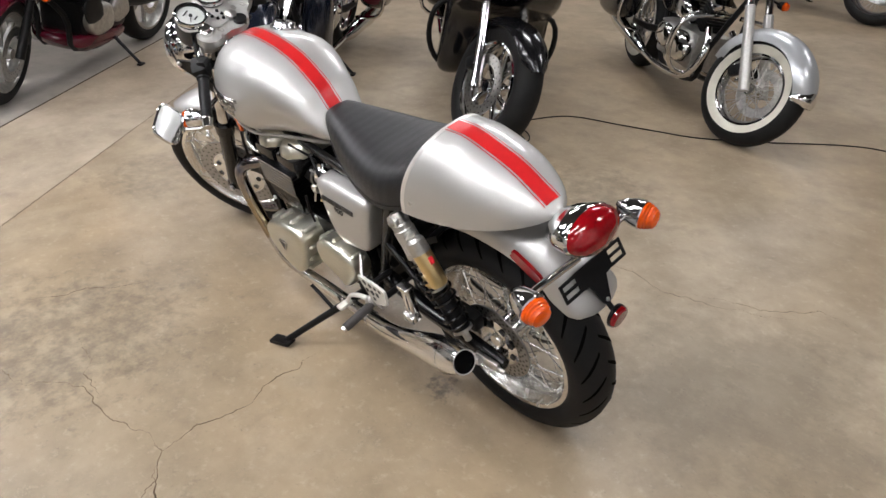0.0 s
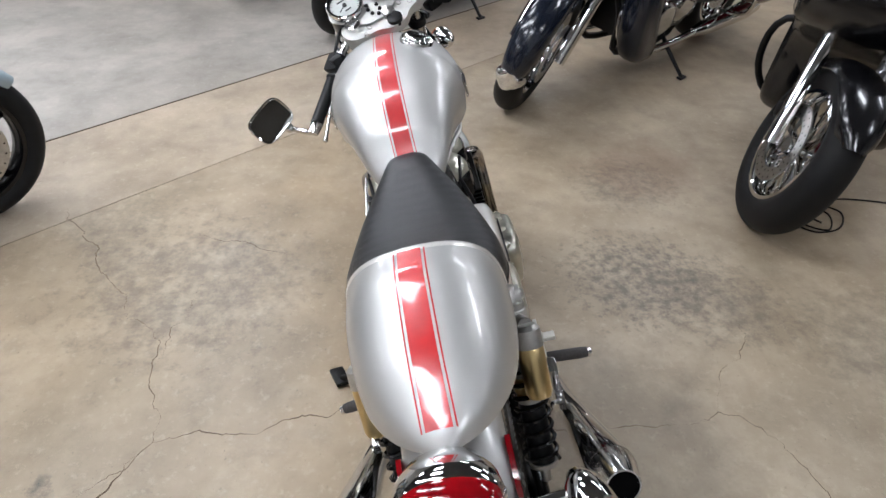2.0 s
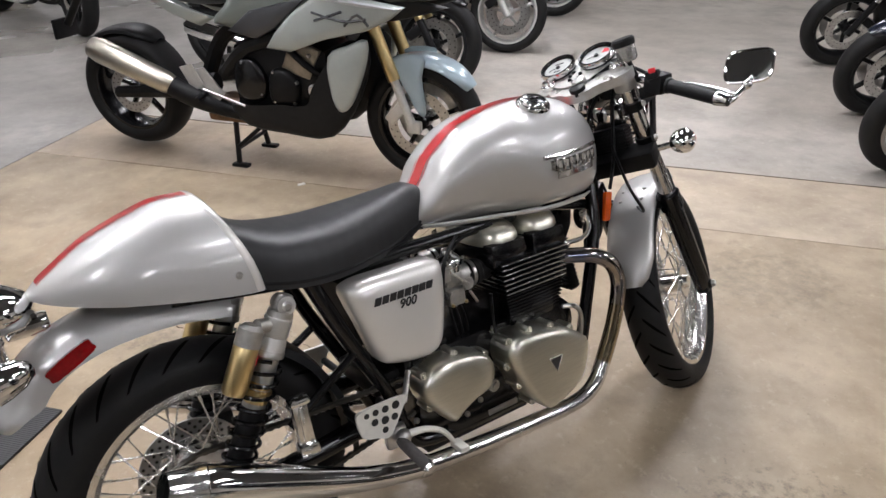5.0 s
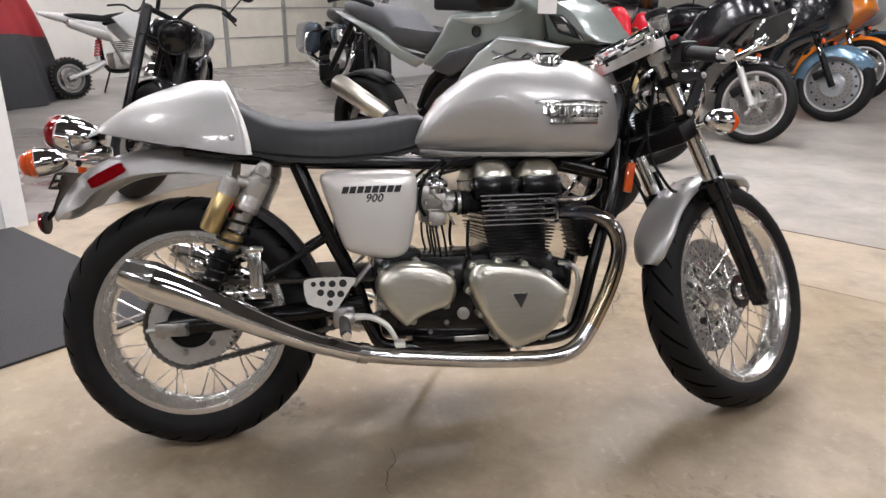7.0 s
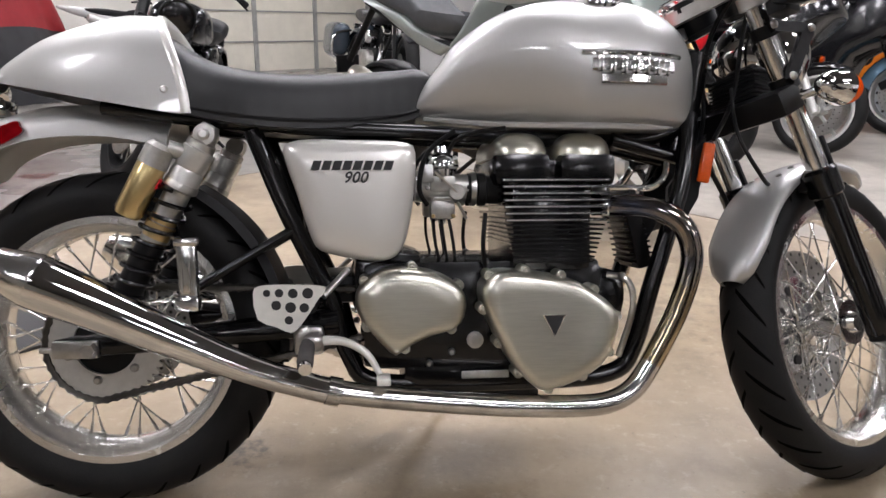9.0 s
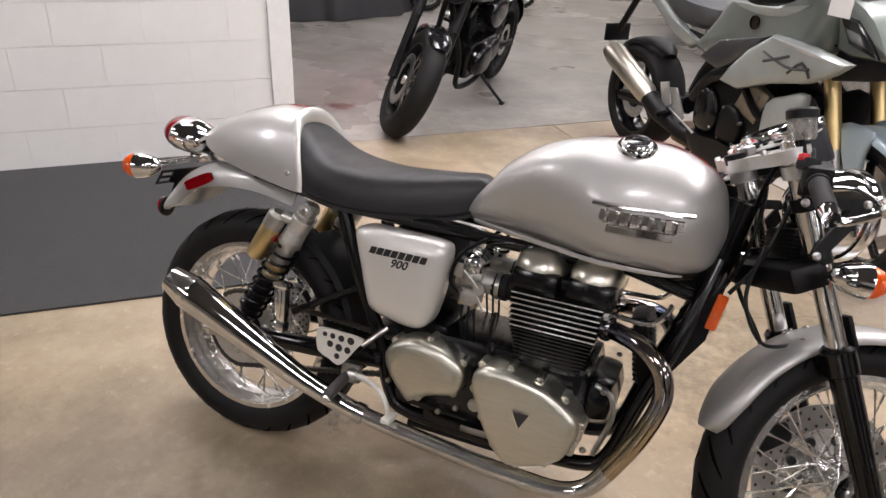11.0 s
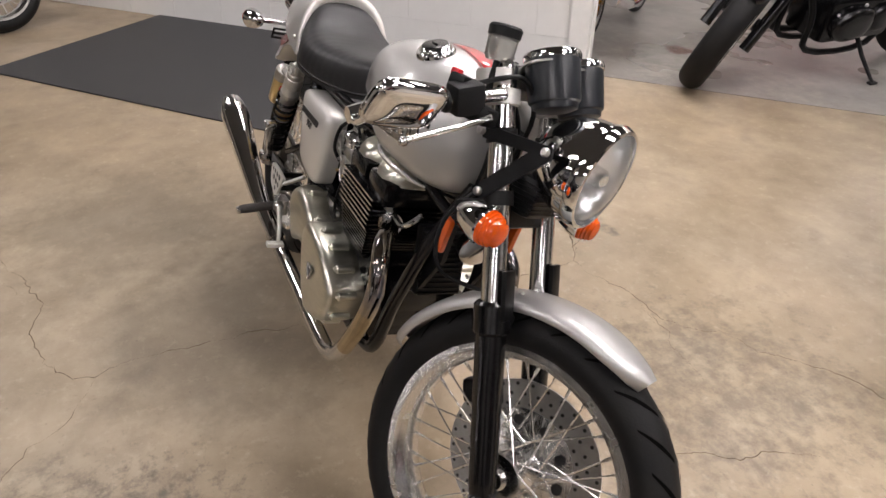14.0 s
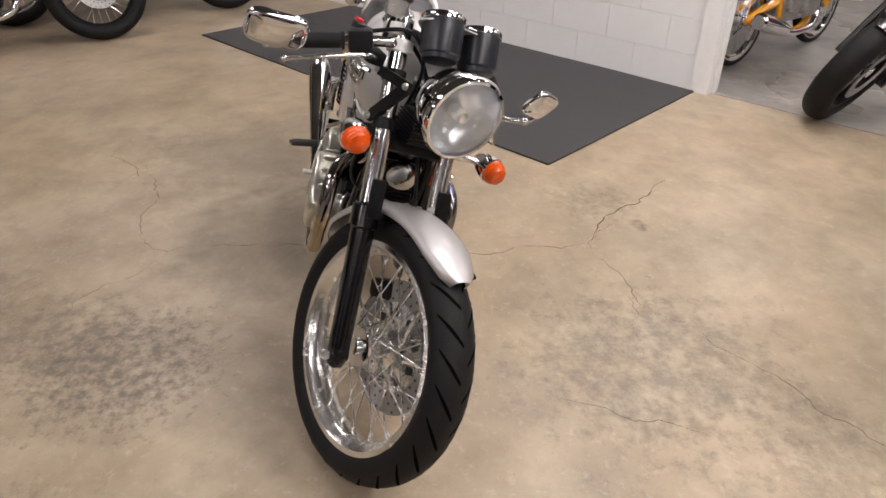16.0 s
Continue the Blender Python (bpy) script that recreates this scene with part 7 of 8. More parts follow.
navy_cruiser = parked_bike("navy and wine-red cruiser with chrome forks and paper tag", (2.56, -0.475), 128.5, drop=0.0125, wb=1.66, Rf=0.335, Rr=0.325, wf=0.135, wr=0.17, rim_f=0.215, rim_r=0.2, steer=22, lean=10, rake=32,
            fork_w=0.12, fork_len=0.80, fork_split=0.62, fork_low=CHROME, low_r=0.031, up_r=0.027, guard_w=0.08, guard_arc=(-8, 172), guard_drop=0.075, guard_gap=0.03, guard_m=P_NAVY, guard_tip=True, guard_lamp=True, body=P_NAVY, body2=P_WINE,
            vtwin=True, bags=True, bag_m=P_WINE, lower_fairing=True, lower_m=P_NAVY, spot_lamps=True, engine_m=SATIN, bar_m=CHROME, bar_up=0.12, bar_w=0.44, bar_back=0.3, mirror_m=CHROME, ind_m=CHROME, ind_w=0.26, rim=CHROME, style="cast", spokes=10, tank_w=0.19, seat_z=0.70, shocks=True, cover_m=CHROME, pipe_sides=(-1, 1), silencer_z=0.24, discs=((0.075, 0.1, 0.15),))
navy_cruiser = navy_cruiser[0]
bpy.context.view_layer.update()
hung = Matrix.Identity(4)
hung.col[0][:3], hung.col[1][:3], hung.col[2][:3], hung.col[3][:3] = (-0.291, -0.852, -0.435), (0.490, -0.524, 0.697), (-0.822, -0.011, 0.570), (2.165, -0.59, 0.885)
hung = navy_cruiser.matrix_world.inverted() @ hung
part("price_tag", slab([(-0.075, -0.125), (0.075, -0.125), (0.075, 0.125), (-0.075, 0.125)], -0.001, 0.001, plane="xy"), PAPER, navy_cruiser, "white paper price tag with red mark", smooth=0, m=hung)
part("tag_mark", slab([(-0.035, -0.005), (-0.01, -0.005), (-0.01, 0.025), (-0.035, 0.025)], 0.0015, 0.002, plane="xy"), REDMARK, navy_cruiser, "red mark", smooth=0, m=hung)
for z, a_, b_ in ((0.09, -0.05, 0.05), (0.065, -0.03, 0.055), (0.012, -0.002, 0.05), (-0.015, -0.002, 0.04), (-0.05, -0.05, 0.02), (-0.07, -0.05, 0.045)):
    part("tag_line", slab([(a_, z - 0.003), (b_, z - 0.003), (b_, z + 0.003), (a_, z + 0.003)], 0.0012, 0.0018, plane="xy"), P_GREY, navy_cruiser, smooth=0, m=hung)
part("tag_string", rod((0.0, 0.12, 0.0), (0.05, 0.25, -0.05), 0.002, seg=6), PAPER, navy_cruiser, m=hung)
parked_bike("wine-red sport touring motorcycle with dark alloy wheels", (3.69, 0.42), 128.5, drop=0.005, wb=1.5, Rf=0.305, Rr=0.32, body=P_WINE, fairing="half", belly=P_WINE, fairing_m=P_WINE, tank_m=P_WINE, tail=True, guard_r=False, lamp=False, fork_up=SATIN, steer=16, cover_m=CAST, rim=CAST)
parked_bike("dark navy touring motorcycle beside the red one", (4.49, 1.015), 128.5, wb=1.55, Rf=0.305, body=P_NAVY, fairing="touring", lamp=False, bags=True, steer=14)
parked_bike("black cruiser at the back of the row", (5.47, 1.84), 128.5, wb=1.6, Rf=0.31, body=P_BLACK, vtwin=True, steer=14)
parked_bike("black touring cruiser with chrome front mudguard", (1.455, -1.21), 139, drop=0.012, wb=1.6, Rf=0.325, Rr=0.32, wf=0.14, rim_f=0.21, steer=27, lean=9, rake=29, fork_w=0.115, fork_len=0.74, fork_split=0.6, fork_low=CHROME, low_r=0.028, guard_w=0.088, guard_arc=(35, 168), guard_drop=0.06, guard_m=P_BLACK, guard_tip=False,
            body=P_BLACK, fairing="touring", fairing_m=P_BLACK, fairing_w=0.26, lamp_m=CHROME, engine_m=SATIN, bags=True, bag_m=P_BLACK, crash_bar=True, lower_fairing=True, bar_m=SATIN, rim=CHROME, spokes=9, discs=((0.075, 0.1, 0.15), (-0.075, 0.1, 0.15)), ind_w=0.22, cover_m=SATIN, head_m=SATIN)
parked_bike("chrome and black cruiser with whitewall tyres", (0.65, -2.3), 145, drop=0.014, size=0.88, wb=1.62, Rf=0.325, Rr=0.325, wf=0.135, wr=0.16, rim_f=0.205, rim_r=0.2, steer=28, lean=9, rake=30, whitewall=True, style="wire", spokes=36, rim=CHROME, fork_w=0.11, fork_len=0.82, fork_split=0.6, fork_low=LIGHT_ALU, low_r=0.032, guard_w=0.10, guard_arc=(8, 165), guard_drop=0.09,
            guard_gap=0.035, guard_m=P_SILVER2, guard_tip=True, body=P_BLACK, body2=P_BLACK, vtwin=True, bags=True, crash_bar=True, bar_m=CHROME, mirror_m=CHROME, cover_m=CHROME, engine_m=CAST, pipe_sides=(-1, 1), discs=((0.07, 0.09, 0.145),))
parked_bike("dark cruiser with spoked wheels parked far off", (1.24, -5.75), 165, wb=1.6, Rf=0.33, style="wire", spokes=32, rim=CHROME, body=P_BLACK, vtwin=True)
parked_bike("black sport touring motorcycle with white-rimmed wheels", (3.6, 3.55), -50, size=1.09, wb=1.45, Rf=0.285, Rr=0.31, wf=0.11, rim_f=0.215, rim=LIGHT_ALU, spokes=5, steer=0, lean=7, body=P_BLACK, fairing="sport", lamp=False, tail=True, guard_r=False, guard_arc=(60, 170), fork_low=LIGHT_ALU, bar_up=0.05, bar_back=0.2, cover_m=SATIN)
parked_bike("black touring motorcycle with steel-blue mudguard", (4.95, 4.48), -50, size=1.12, wb=1.6, Rf=0.30, Rr=0.31, wf=0.12, style="cover", rim=LIGHT_ALU, steer=0, lean=6, body=P_BLACK, body2=P_BLACK, guard_m=P_STEELBLUE, guard_w=0.1, guard_arc=(30, 178), guard_drop=0.1, fairing="touring", fairing_w=0.38, bags=True, top_box=True, lamp=False)
parked_bike("orange and black motorcycle in the long row", (6.2, 5.75), -50, size=1.14, wb=1.5, Rf=0.30, rim=LIGHT_ALU, steer=0, lean=7, body=P_ORANGE, body2=P_BLACK, fairing="sport", fairing_m=P_ORANGE, lamp=False, guard_m=P_ORANGE)
parked_bike("silver-blue motorcycle at the end of the row", (7.4, 7), -50, size=1.15, wb=1.55, Rf=0.30, rim=LIGHT_ALU, steer=0, lean=7, body=P_SILVER2, body2=P_STEELBLUE, fairing="touring", fairing_m=P_SILVER2, lamp=False, guard_m=P_STEELBLUE)
parked_bike("red naked motorcycle with gold forks", (2.48, 2.93), -50, size=1.07, wb=1.42, Rf=0.295, Rr=0.31, steer=0, lean=7, body=P_RED, tank_w=0.13, tank_h=-0.03, fork_up=GOLD, fork_low=SATIN, fork_split=0.3, up_r=0.027, lamp=False, guard_r=False, body2=P_BLACK, guard_m=P_BLACK, mirrors=False, radiator_shroud=P_RED)
parked_bike("blacked-out cruiser leaning on its side stand", (-0.70, 2.58), -89, drop=0.02, wb=1.62, Rf=0.335, Rr=0.32, wf=0.14, wr=0.17, rim_f=0.225, steer=35, lean=11, rake=30, fork_w=0.125, fork_len=0.78, fork_split=0.5, fork_low=BLACK, fork_up=SATIN, low_r=0.03, up_r=0.03, style="wire", spokes=30, rim=SATIN, guard_w=0.075, guard_arc=(60, 150),
            body=P_BLACK, vtwin=True, cover_m=BLACK, head_m=BLACK, engine_m=BLACK, bar_m=SATIN, lamp_m=SATIN, glass_m=BLACK, indicators=False, lamp_r=0.09, lamp_fwd=0.17, pipe_m=SATIN, silencer_m=SATIN, bar_w=0.42, bar_rise=0.06, ind_w=0.2)
parked_bike("dark blue-grey and chrome cruiser by the garage door", (0.84, 6.05), -75, size=1.12, wb=1.6, Rf=0.32, steer=-8, lean=8, body=P_GREY, body2=gloss("slate_blue_paint", (0.06, 0.078, 0.1), 0.25, 0.3), vtwin=True, bar_m=CHROME, lamp_m=CHROME, mirror_m=CHROME, bags=True, fork_len=0.8, lamp_r=0.1)
parked_bike("black motorcycle with spoked wheels and knobbly tyres", (-2.32, -1.68), 112, wb=1.5, Rf=0.325, Rr=0.31, wf=0.11, rim_f=0.245, style="wire", spokes=28, rim=SATIN, steer=10, lean=8, body=P_BLACK, fork_low=SATIN, discs=((-0.06, 0.08, 0.13),))
parked_bike("dark motorcycle with spoked wheels near the wall", (-3.25, -1.01), 112, wb=1.5, Rf=0.325, Rr=0.31, wf=0.11, rim_f=0.245, style="wire", spokes=28, rim=POLISHED, steer=10, lean=8, body=P_GREY, fork_low=SATIN)


# --- the sage-grey adventure sport motorcycle beside the tank
def adventure_bike(front, heading):
    wb, Rf, Rr = 1.59, 0.295, 0.30
    h = radians(heading)
    m0 = pose(front[0] - wb * math.cos(h), front[1] - wb * math.sin(h), 0, 0, 0, heading)
    b = root("motorcycle", m0, "sage-grey adventure sport motorcycle with gold forks on centre stand", "motorcycle", "parked motorcycles")
    rake = 22.0
    AF, AR = V(wb, 0, Rf - 0.002), V(0, 0, Rr + 0.02)
    fd = V(-math.sin(radians(rake)), 0, math.cos(radians(rake)))
    tf = Matrix.Translation(AF) @ Matrix.Rotation(radians(-3), 4, fd) @ Matrix.Translation(-AF)
    parked_wheel(b, "rear_wheel", AR, Rr, 0.185, Rr - 0.09, "cast", BLACK, None, ((-0.07, 0.07, 0.12),), False, 5)
    parked_wheel(b, "front_wheel", AF, Rf, 0.12, Rf - 0.078, "cast", BLACK, tf, ((0.066, 0.11, 0.16), (-0.066, 0.11, 0.16)), False, 5)
    for s in (-1, 1):
        p0 = AF + V(-0.02, s * 0.105, 0) - fd * 0.02
        leg = part("fork_leg", rod(p0 + fd * 0.02, p0 + fd * 0.27, 0.021), LIGHT_ALU, b, "silver fork foot below a gold tube", m=tf)
        part("fork_tube", rod(p0 + fd * 0.25, p0 + fd * 0.72, 0.03), GOLD, leg, "gold fork tube", m=tf)
        part("axle_foot", box((0.07, 0.035, 0.06), tuple(AF + V(-0.01, s * 0.105, 0)), 0.012), LIGHT_ALU, leg, m=tf)
        part("brake_caliper", box((0.055, 0.05, 0.12), tuple(AF + V(-0.10, s * 0.095, 0.06)), 0.012, (0, 40, 0)), LIGHT_ALU, leg, m=tf)
        part("mudguard_side", bolster(rounded([(1.46, 0.60), (1.62, 0.62), (1.61, 0.52), (1.63, 0.36), (1.595, 0.35), (1.53, 0.46)], 3), 0.018, 3, 4, s * 0.082), P_ICE, b, "pale blue-grey fork guard", m=tf)
        part("side_pod", bolster(rounded([(1.21, 0.62), (1.30, 0.67), (1.40, 0.70), (1.38, 0.56), (1.31, 0.40), (1.25, 0.37), (1.215, 0.46)], 3), 0.03, 6, 5, s * 0.215), P_SAGE2, b, "pale sage side fairing", smooth=50)
        part("fairing_panel", bolster([(1.19, 0.885), (1.40, 0.875), (1.585, 0.852), (1.52, 0.80), (1.41, 0.745), (1.21, 0.695), (1.04, 0.63), (0.92, 0.64), (0.97, 0.71), (1.06, 0.80)], 0.03, 9, 5, s * 0.235), P_SAGE2, b, "pale sage side panel with a dark model mark", smooth=35)
        part("panel_crease", tube([(1.20, s * 0.263, 0.872), (1.40, s * 0.266, 0.858), (1.55, s * 0.262, 0.845)], [0.004, 0.012, 0.003], 6), P_SILVER2, b)
        part("mark_stroke", tube([(1.17, s * 0.266, 0.815), (1.25, s * 0.267, 0.795), (1.33, s * 0.267, 0.785), (1.42, s * 0.266, 0.80)], 0.006, 5, curve=4), P_GREY, b)
        part("mark_stroke", tube([(1.18, s * 0.266, 0.78), (1.24, s * 0.267, 0.80), (1.31, s * 0.267, 0.825)], 0.006, 5), P_GREY, b)
        part("mark_stroke", tube([(1.32, s * 0.267, 0.765), (1.38, s * 0.267, 0.815), (1.43, s * 0.266, 0.77)], 0.006, 5, curve=3), P_GREY, b)
        part("tank_side", bolster([(0.72, 0.70), (0.84, 0.795), (1.00, 0.835), (1.14, 0.868), (1.04, 0.79), (0.96, 0.72), (0.86, 0.67)], 0.02, 7, 4, s * 0.215), P_GREY, b, "dark grey lower tank side", smooth=40)
        part("tank_roundel", lathe([(0.028, 0.0), (0.028, 0.006), (0.016, 0.007), (0, 0.006)], 20, at=(1.03, s * 0.222 - (0.003), 0.90)), BLACK, b)
        part("beak_side", bolster([(1.42, 0.90), (1.56, 0.875), (1.74, 0.84), (1.56, 0.785), (1.40, 0.75), (1.36, 0.80)], 0.02, 6, 4, s * 0.12), PLASTIC, b, "black beak side", smooth=40)
        part("nose_vent", bolster([(1.42, 0.995), (1.50, 0.985), (1.575, 0.93), (1.63, 0.875), (1.49, 0.905)], 0.016, 6, 4, s * 0.185), BLACK, b, "black headlamp recess", smooth=40)
        part("headlamp", bolster([(1.47, 0.955), (1.53, 0.945), (1.575, 0.905), (1.50, 0.92)], 0.008, 5, 3, s * 0.199), LENS, b)
        part("belly_pan", bolster(rounded([(0.64, 0.33), (0.72, 0.23), (0.95, 0.205), (1.18, 0.215), (1.33, 0.42), (1.38, 0.64), (1.24, 0.66), (1.16, 0.40), (0.9, 0.32)], 3), 0.06, 3.2, 5, s * 0.14), PLASTIC, b, "black belly fairing")
        part("footrest_plate", slab([(0.42, 0.48), (0.52, 0.50), (0.62, 0.38), (0.55, 0.3), (0.46, 0.34)], s * 0.16, s * 0.17, 0.003), LIGHT_ALU, b)
        part("footpeg", rod((0.52, s * 0.17, 0.38), (0.53, s * 0.27, 0.37), 0.014), SATIN, b)
        part("tail_panel", bolster([(-0.16, 0.985), (0.02, 0.955), (0.17, 0.905), (0.27, 0.87), (0.46, 0.765), (0.60, 0.73), (0.52, 0.69), (0.39, 0.73), (0.21, 0.82), (0.02, 0.92)], 0.025, 6, 4, s * 0.125), P_SAGE2, b, smooth=60)
    part("front_mudguard", arc_guard(AF, Rf + 0.028, 0.085, 38, 128, 14, 0.04), P_ICE, b, "pale blue-grey front mudguard", m=tf)
    part("upper_fairing", bolster(rounded([(0.58, 0.70), (0.64, 0.78), (0.72, 0.88), (0.80, 0.985), (0.98, 0.995), (1.20, 1.01), (1.30, 1.09), (1.43, 1.07), (1.40, 0.92), (1.36, 0.82), (1.15, 0.76), (0.86, 0.68)], 2), 0.215, 7, 8), P_SAGE, b, "sage-grey tank and fairing", smooth=50)
    part("nose", bolster(rounded([(1.36, 1.09), (1.44, 1.07), (1.56, 1.01), (1.66, 0.90), (1.70, 0.865), (1.56, 0.85), (1.40, 0.86)], 2), 0.18, 6, 6), P_SAGE, b, "sage-grey nose fairing", smooth=50)
    part("tank_shoulder", bolster(rounded([(0.80, 0.955), (0.98, 0.97), (1.26, 0.985), (1.36, 1.02), (1.2, 0.94), (0.98, 0.925)], 2), 0.225, 7, 6), P_SAGE2, b, smooth=50)
    part("dashboard", box((0.34, 0.30, 0.07), (0.84, 0, 1.03), 0.02), PLASTIC, b)
    part("windscreen", bolster(rounded([(1.44, 1.02), (1.50, 1.0), (1.36, 1.36), (1.32, 1.36)], 3), 0.17, 4, 5), SMOKE, b, "smoked windscreen")
    part("price_tag", slab([(1.40, 0.99), (1.50, 0.99), (1.50, 1.17), (1.40, 1.17)], -0.232, -0.229), PAPER, b, "white paper price tag")
    part("tag_string", rod((1.45, -0.23, 1.17), (1.42, -0.18, 1.22), 0.003, seg=6), PAPER, b)
    part("seat", bolster(rounded([(-0.14, 1.04), (0.06, 1.03), (0.28, 1.01), (0.40, 0.93), (0.52, 0.86), (0.66, 0.88), (0.64, 0.79), (0.42, 0.775), (0.26, 0.86), (-0.12, 0.98)], 3), 0.15, 3.2, 7), mat("grey_seat_vinyl", (0.06, 0.062, 0.066), 0.55, vary=0.2, bump=0.2, bump_scale=500), b, "two-tone grey and black seat", smooth=60)
    part("grab_rail", tube([(-0.2, -0.14, 1.04), (0.0, -0.16, 1.06), (0.2, -0.15, 1.02)], 0.014, 8, curve=3), SATIN, b)
    en = part("engine", merge(box((0.5, 0.3, 0.34), (0.92, 0, 0.46), 0.05)), SATIN, b)
    TANALLOY = mat("warm_cast_alloy", (0.33, 0.29, 0.23), 0.5, 0.7, vary=0.3, scale=25, bump=0.2, bump_scale=200)
    for s in (-1, 1):
        part("engine_cover", pillow(rounded([(0.88, 0.36), (1.0, 0.36), (1.03, 0.46), (0.96, 0.53), (0.88, 0.50)], 4), s * 0.14, s * 0.19, 0.4), SATIN, en)
        part("engine_cover", pillow(rounded([(0.70, 0.38), (0.82, 0.36), (0.86, 0.46), (0.8, 0.56), (0.70, 0.54)], 4), s * 0.14, s * 0.19, 0.4), BLACK, en)
        part("cylinder_block", bolster([(0.93, 0.52), (1.08, 0.48), (1.14, 0.62), (1.00, 0.68)], 0.02, 6, 4, s * 0.14), TANALLOY, en, "warm grey cast cylinder block", smooth=40)
        part("oil_cap", lathe([(0, -0.012), (0.022, -0.012), (0.028, 0.0), (0.028, 0.012), (0, 0.012)], 18, axis="y", at=(1.10, s * 0.165, 0.44)), LIGHT_ALU, en)
        part("coolant_hose", tube([(0.94, s * 0.15, 0.66), (1.02, s * 0.17, 0.60), (1.10, s * 0.17, 0.54), (1.18, s * 0.15, 0.50)], 0.016, 8, curve=4), SATIN, en)
        part("frame_spar", tube([(1.30, s * 0.09, 0.84), (1.05, s * 0.15, 0.70), (0.78, s * 0.16, 0.62), (0.62, s * 0.13, 0.48)], [0.03, 0.034, 0.034, 0.03], 8, curve=3), SATIN, b)
        for x, z in ((0.90, 0.37), (1.0, 0.37), (1.02, 0.47), (0.9, 0.51), (0.72, 0.40), (0.83, 0.40), (0.74, 0.54), (0.99, 0.65), (1.09, 0.60)):
            part("bolt", merge(*bolts([(x, s * 0.165, z)], 0.009, 0.016, (0, s, 0))), STEEL, en)
    part("exhaust_box", box((0.24, 0.22, 0.10), (0.60, -0.02, 0.27), 0.025), mat("browned_exhaust_steel", (0.2, 0.12, 0.07), 0.45, 0.8, vary=0.4, scale=18), b, "browned steel exhaust box")
    part("gear_linkage", rod((0.52, -0.19, 0.40), (0.74, -0.19, 0.34), 0.006), STEEL, b)
    part("heel_guard", slab([(0.40, 0.50), (0.47, 0.52), (0.52, 0.42), (0.46, 0.38)], -0.185, -0.18, 0.002), LIGHT_ALU, b)
    fr = part("frame", tube([(1.36, 0, 0.95), (1.0, 0, 0.72), (0.6, 0, 0.66), (0.45, 0, 0.45)], 0.04, 8, curve=4), SATIN, b)
    for s in (-1, 1):
        part("sub_frame", tube([(0.62, s * 0.10, 0.74), (0.3, s * 0.1, 0.78), (-0.1, s * 0.09, 0.95)], 0.018, 8, curve=3), SATIN, fr)
        part("swing_arm", tube([(0.55, s * 0.1, 0.42), (0.3, s * 0.125, 0.36), (-0.04, s * 0.125, 0.32)], [0.045, 0.04, 0.03], 8), SATIN, fr)
    ex = part("exhaust", tube([(0.8, -0.1, 0.25), (0.6, -0.15, 0.30), (0.45, -0.19, 0.36), (0.36, -0.205, 0.41)], [0.03, 0.04, 0.05, 0.05], 12, curve=3), SATIN, b)
    part("silencer", tube([(0.37, -0.205, 0.41), (0.33, -0.21, 0.425), (0.0, -0.225, 0.555), (-0.05, -0.23, 0.575)], [0.04, 0.055, 0.062, 0.05], 14), mat("satin_titanium", (0.56, 0.52, 0.44), 0.32, 1.0, vary=0.1), ex, "satin titanium silencer")
    part("number_hanger", merge(rod((-0.15, 0, 0.92), (-0.38, 0, 0.62), 0.02), box((0.02, 0.16, 0.1), (-0.4, 0, 0.6), 0.006)), SATIN, b)
    part("hugger", arc_guard(AR, Rr + 0.025, 0.095, 55, 140, 12, 0.03), SATIN, b)
    # centre stand
    cs = part("centre_stand", tube([(0.62, 0.10, 0.26), (0.64, 0.15, 0.02)], 0.014, 8), SATIN, b)
    part("stand_leg", tube([(0.62, -0.10, 0.26), (0.64, -0.15, 0.02)], 0.014, 8), SATIN, cs)
    part("stand_bar", rod((0.635, -0.14, 0.09), (0.635, 0.14, 0.09), 0.011), SATIN, cs)
    for s in (-1, 1):
        part("stand_foot", box((0.09, 0.04, 0.016), (0.65, s * 0.15, 0.008), 0.004), SATIN, cs)
        part("stand_brace", rod((0.64, s * 0.14, 0.1), (0.80, s * 0.11, 0.24), 0.011), SATIN, cs)
    hb = AF + fd * 0.82
    bar = part("handlebar", tube([hb + V(-0.14, -0.42, 0.02), hb + V(-0.06, -0.25, 0.05), hb + V(0, -0.08, 0.02), hb + V(0, 0.08, 0.02), hb + V(-0.06, 0.25, 0.05), hb + V(-0.14, 0.42, 0.02)], 0.013, 8, curve=4), SATIN, b, m=tf)
    for s in (-1, 1):
        part("grip", rod(hb + V(-0.09, s * 0.3, 0.04), hb + V(-0.14, s * 0.43, 0.02), 0.018), PLASTIC, bar, m=tf)
        part("hand_guard", bolster(rounded([(hb.x - 0.06, hb.z - 0.04), (hb.x + 0.04, hb.z - 0.03), (hb.x + 0.04, hb.z + 0.08), (hb.x - 0.04, hb.z + 0.08)], 3), 0.1, 3, 4, s * 0.36), SATIN, bar, m=tf)
    part("yoke", moved(box((0.07, 0.27, 0.035), (0, 0, 0), 0.008), Matrix.Translation(AF + fd * 0.64)), SATIN, b, m=tf)
    return b


adventure_bike((1.64, 1.75), -51)


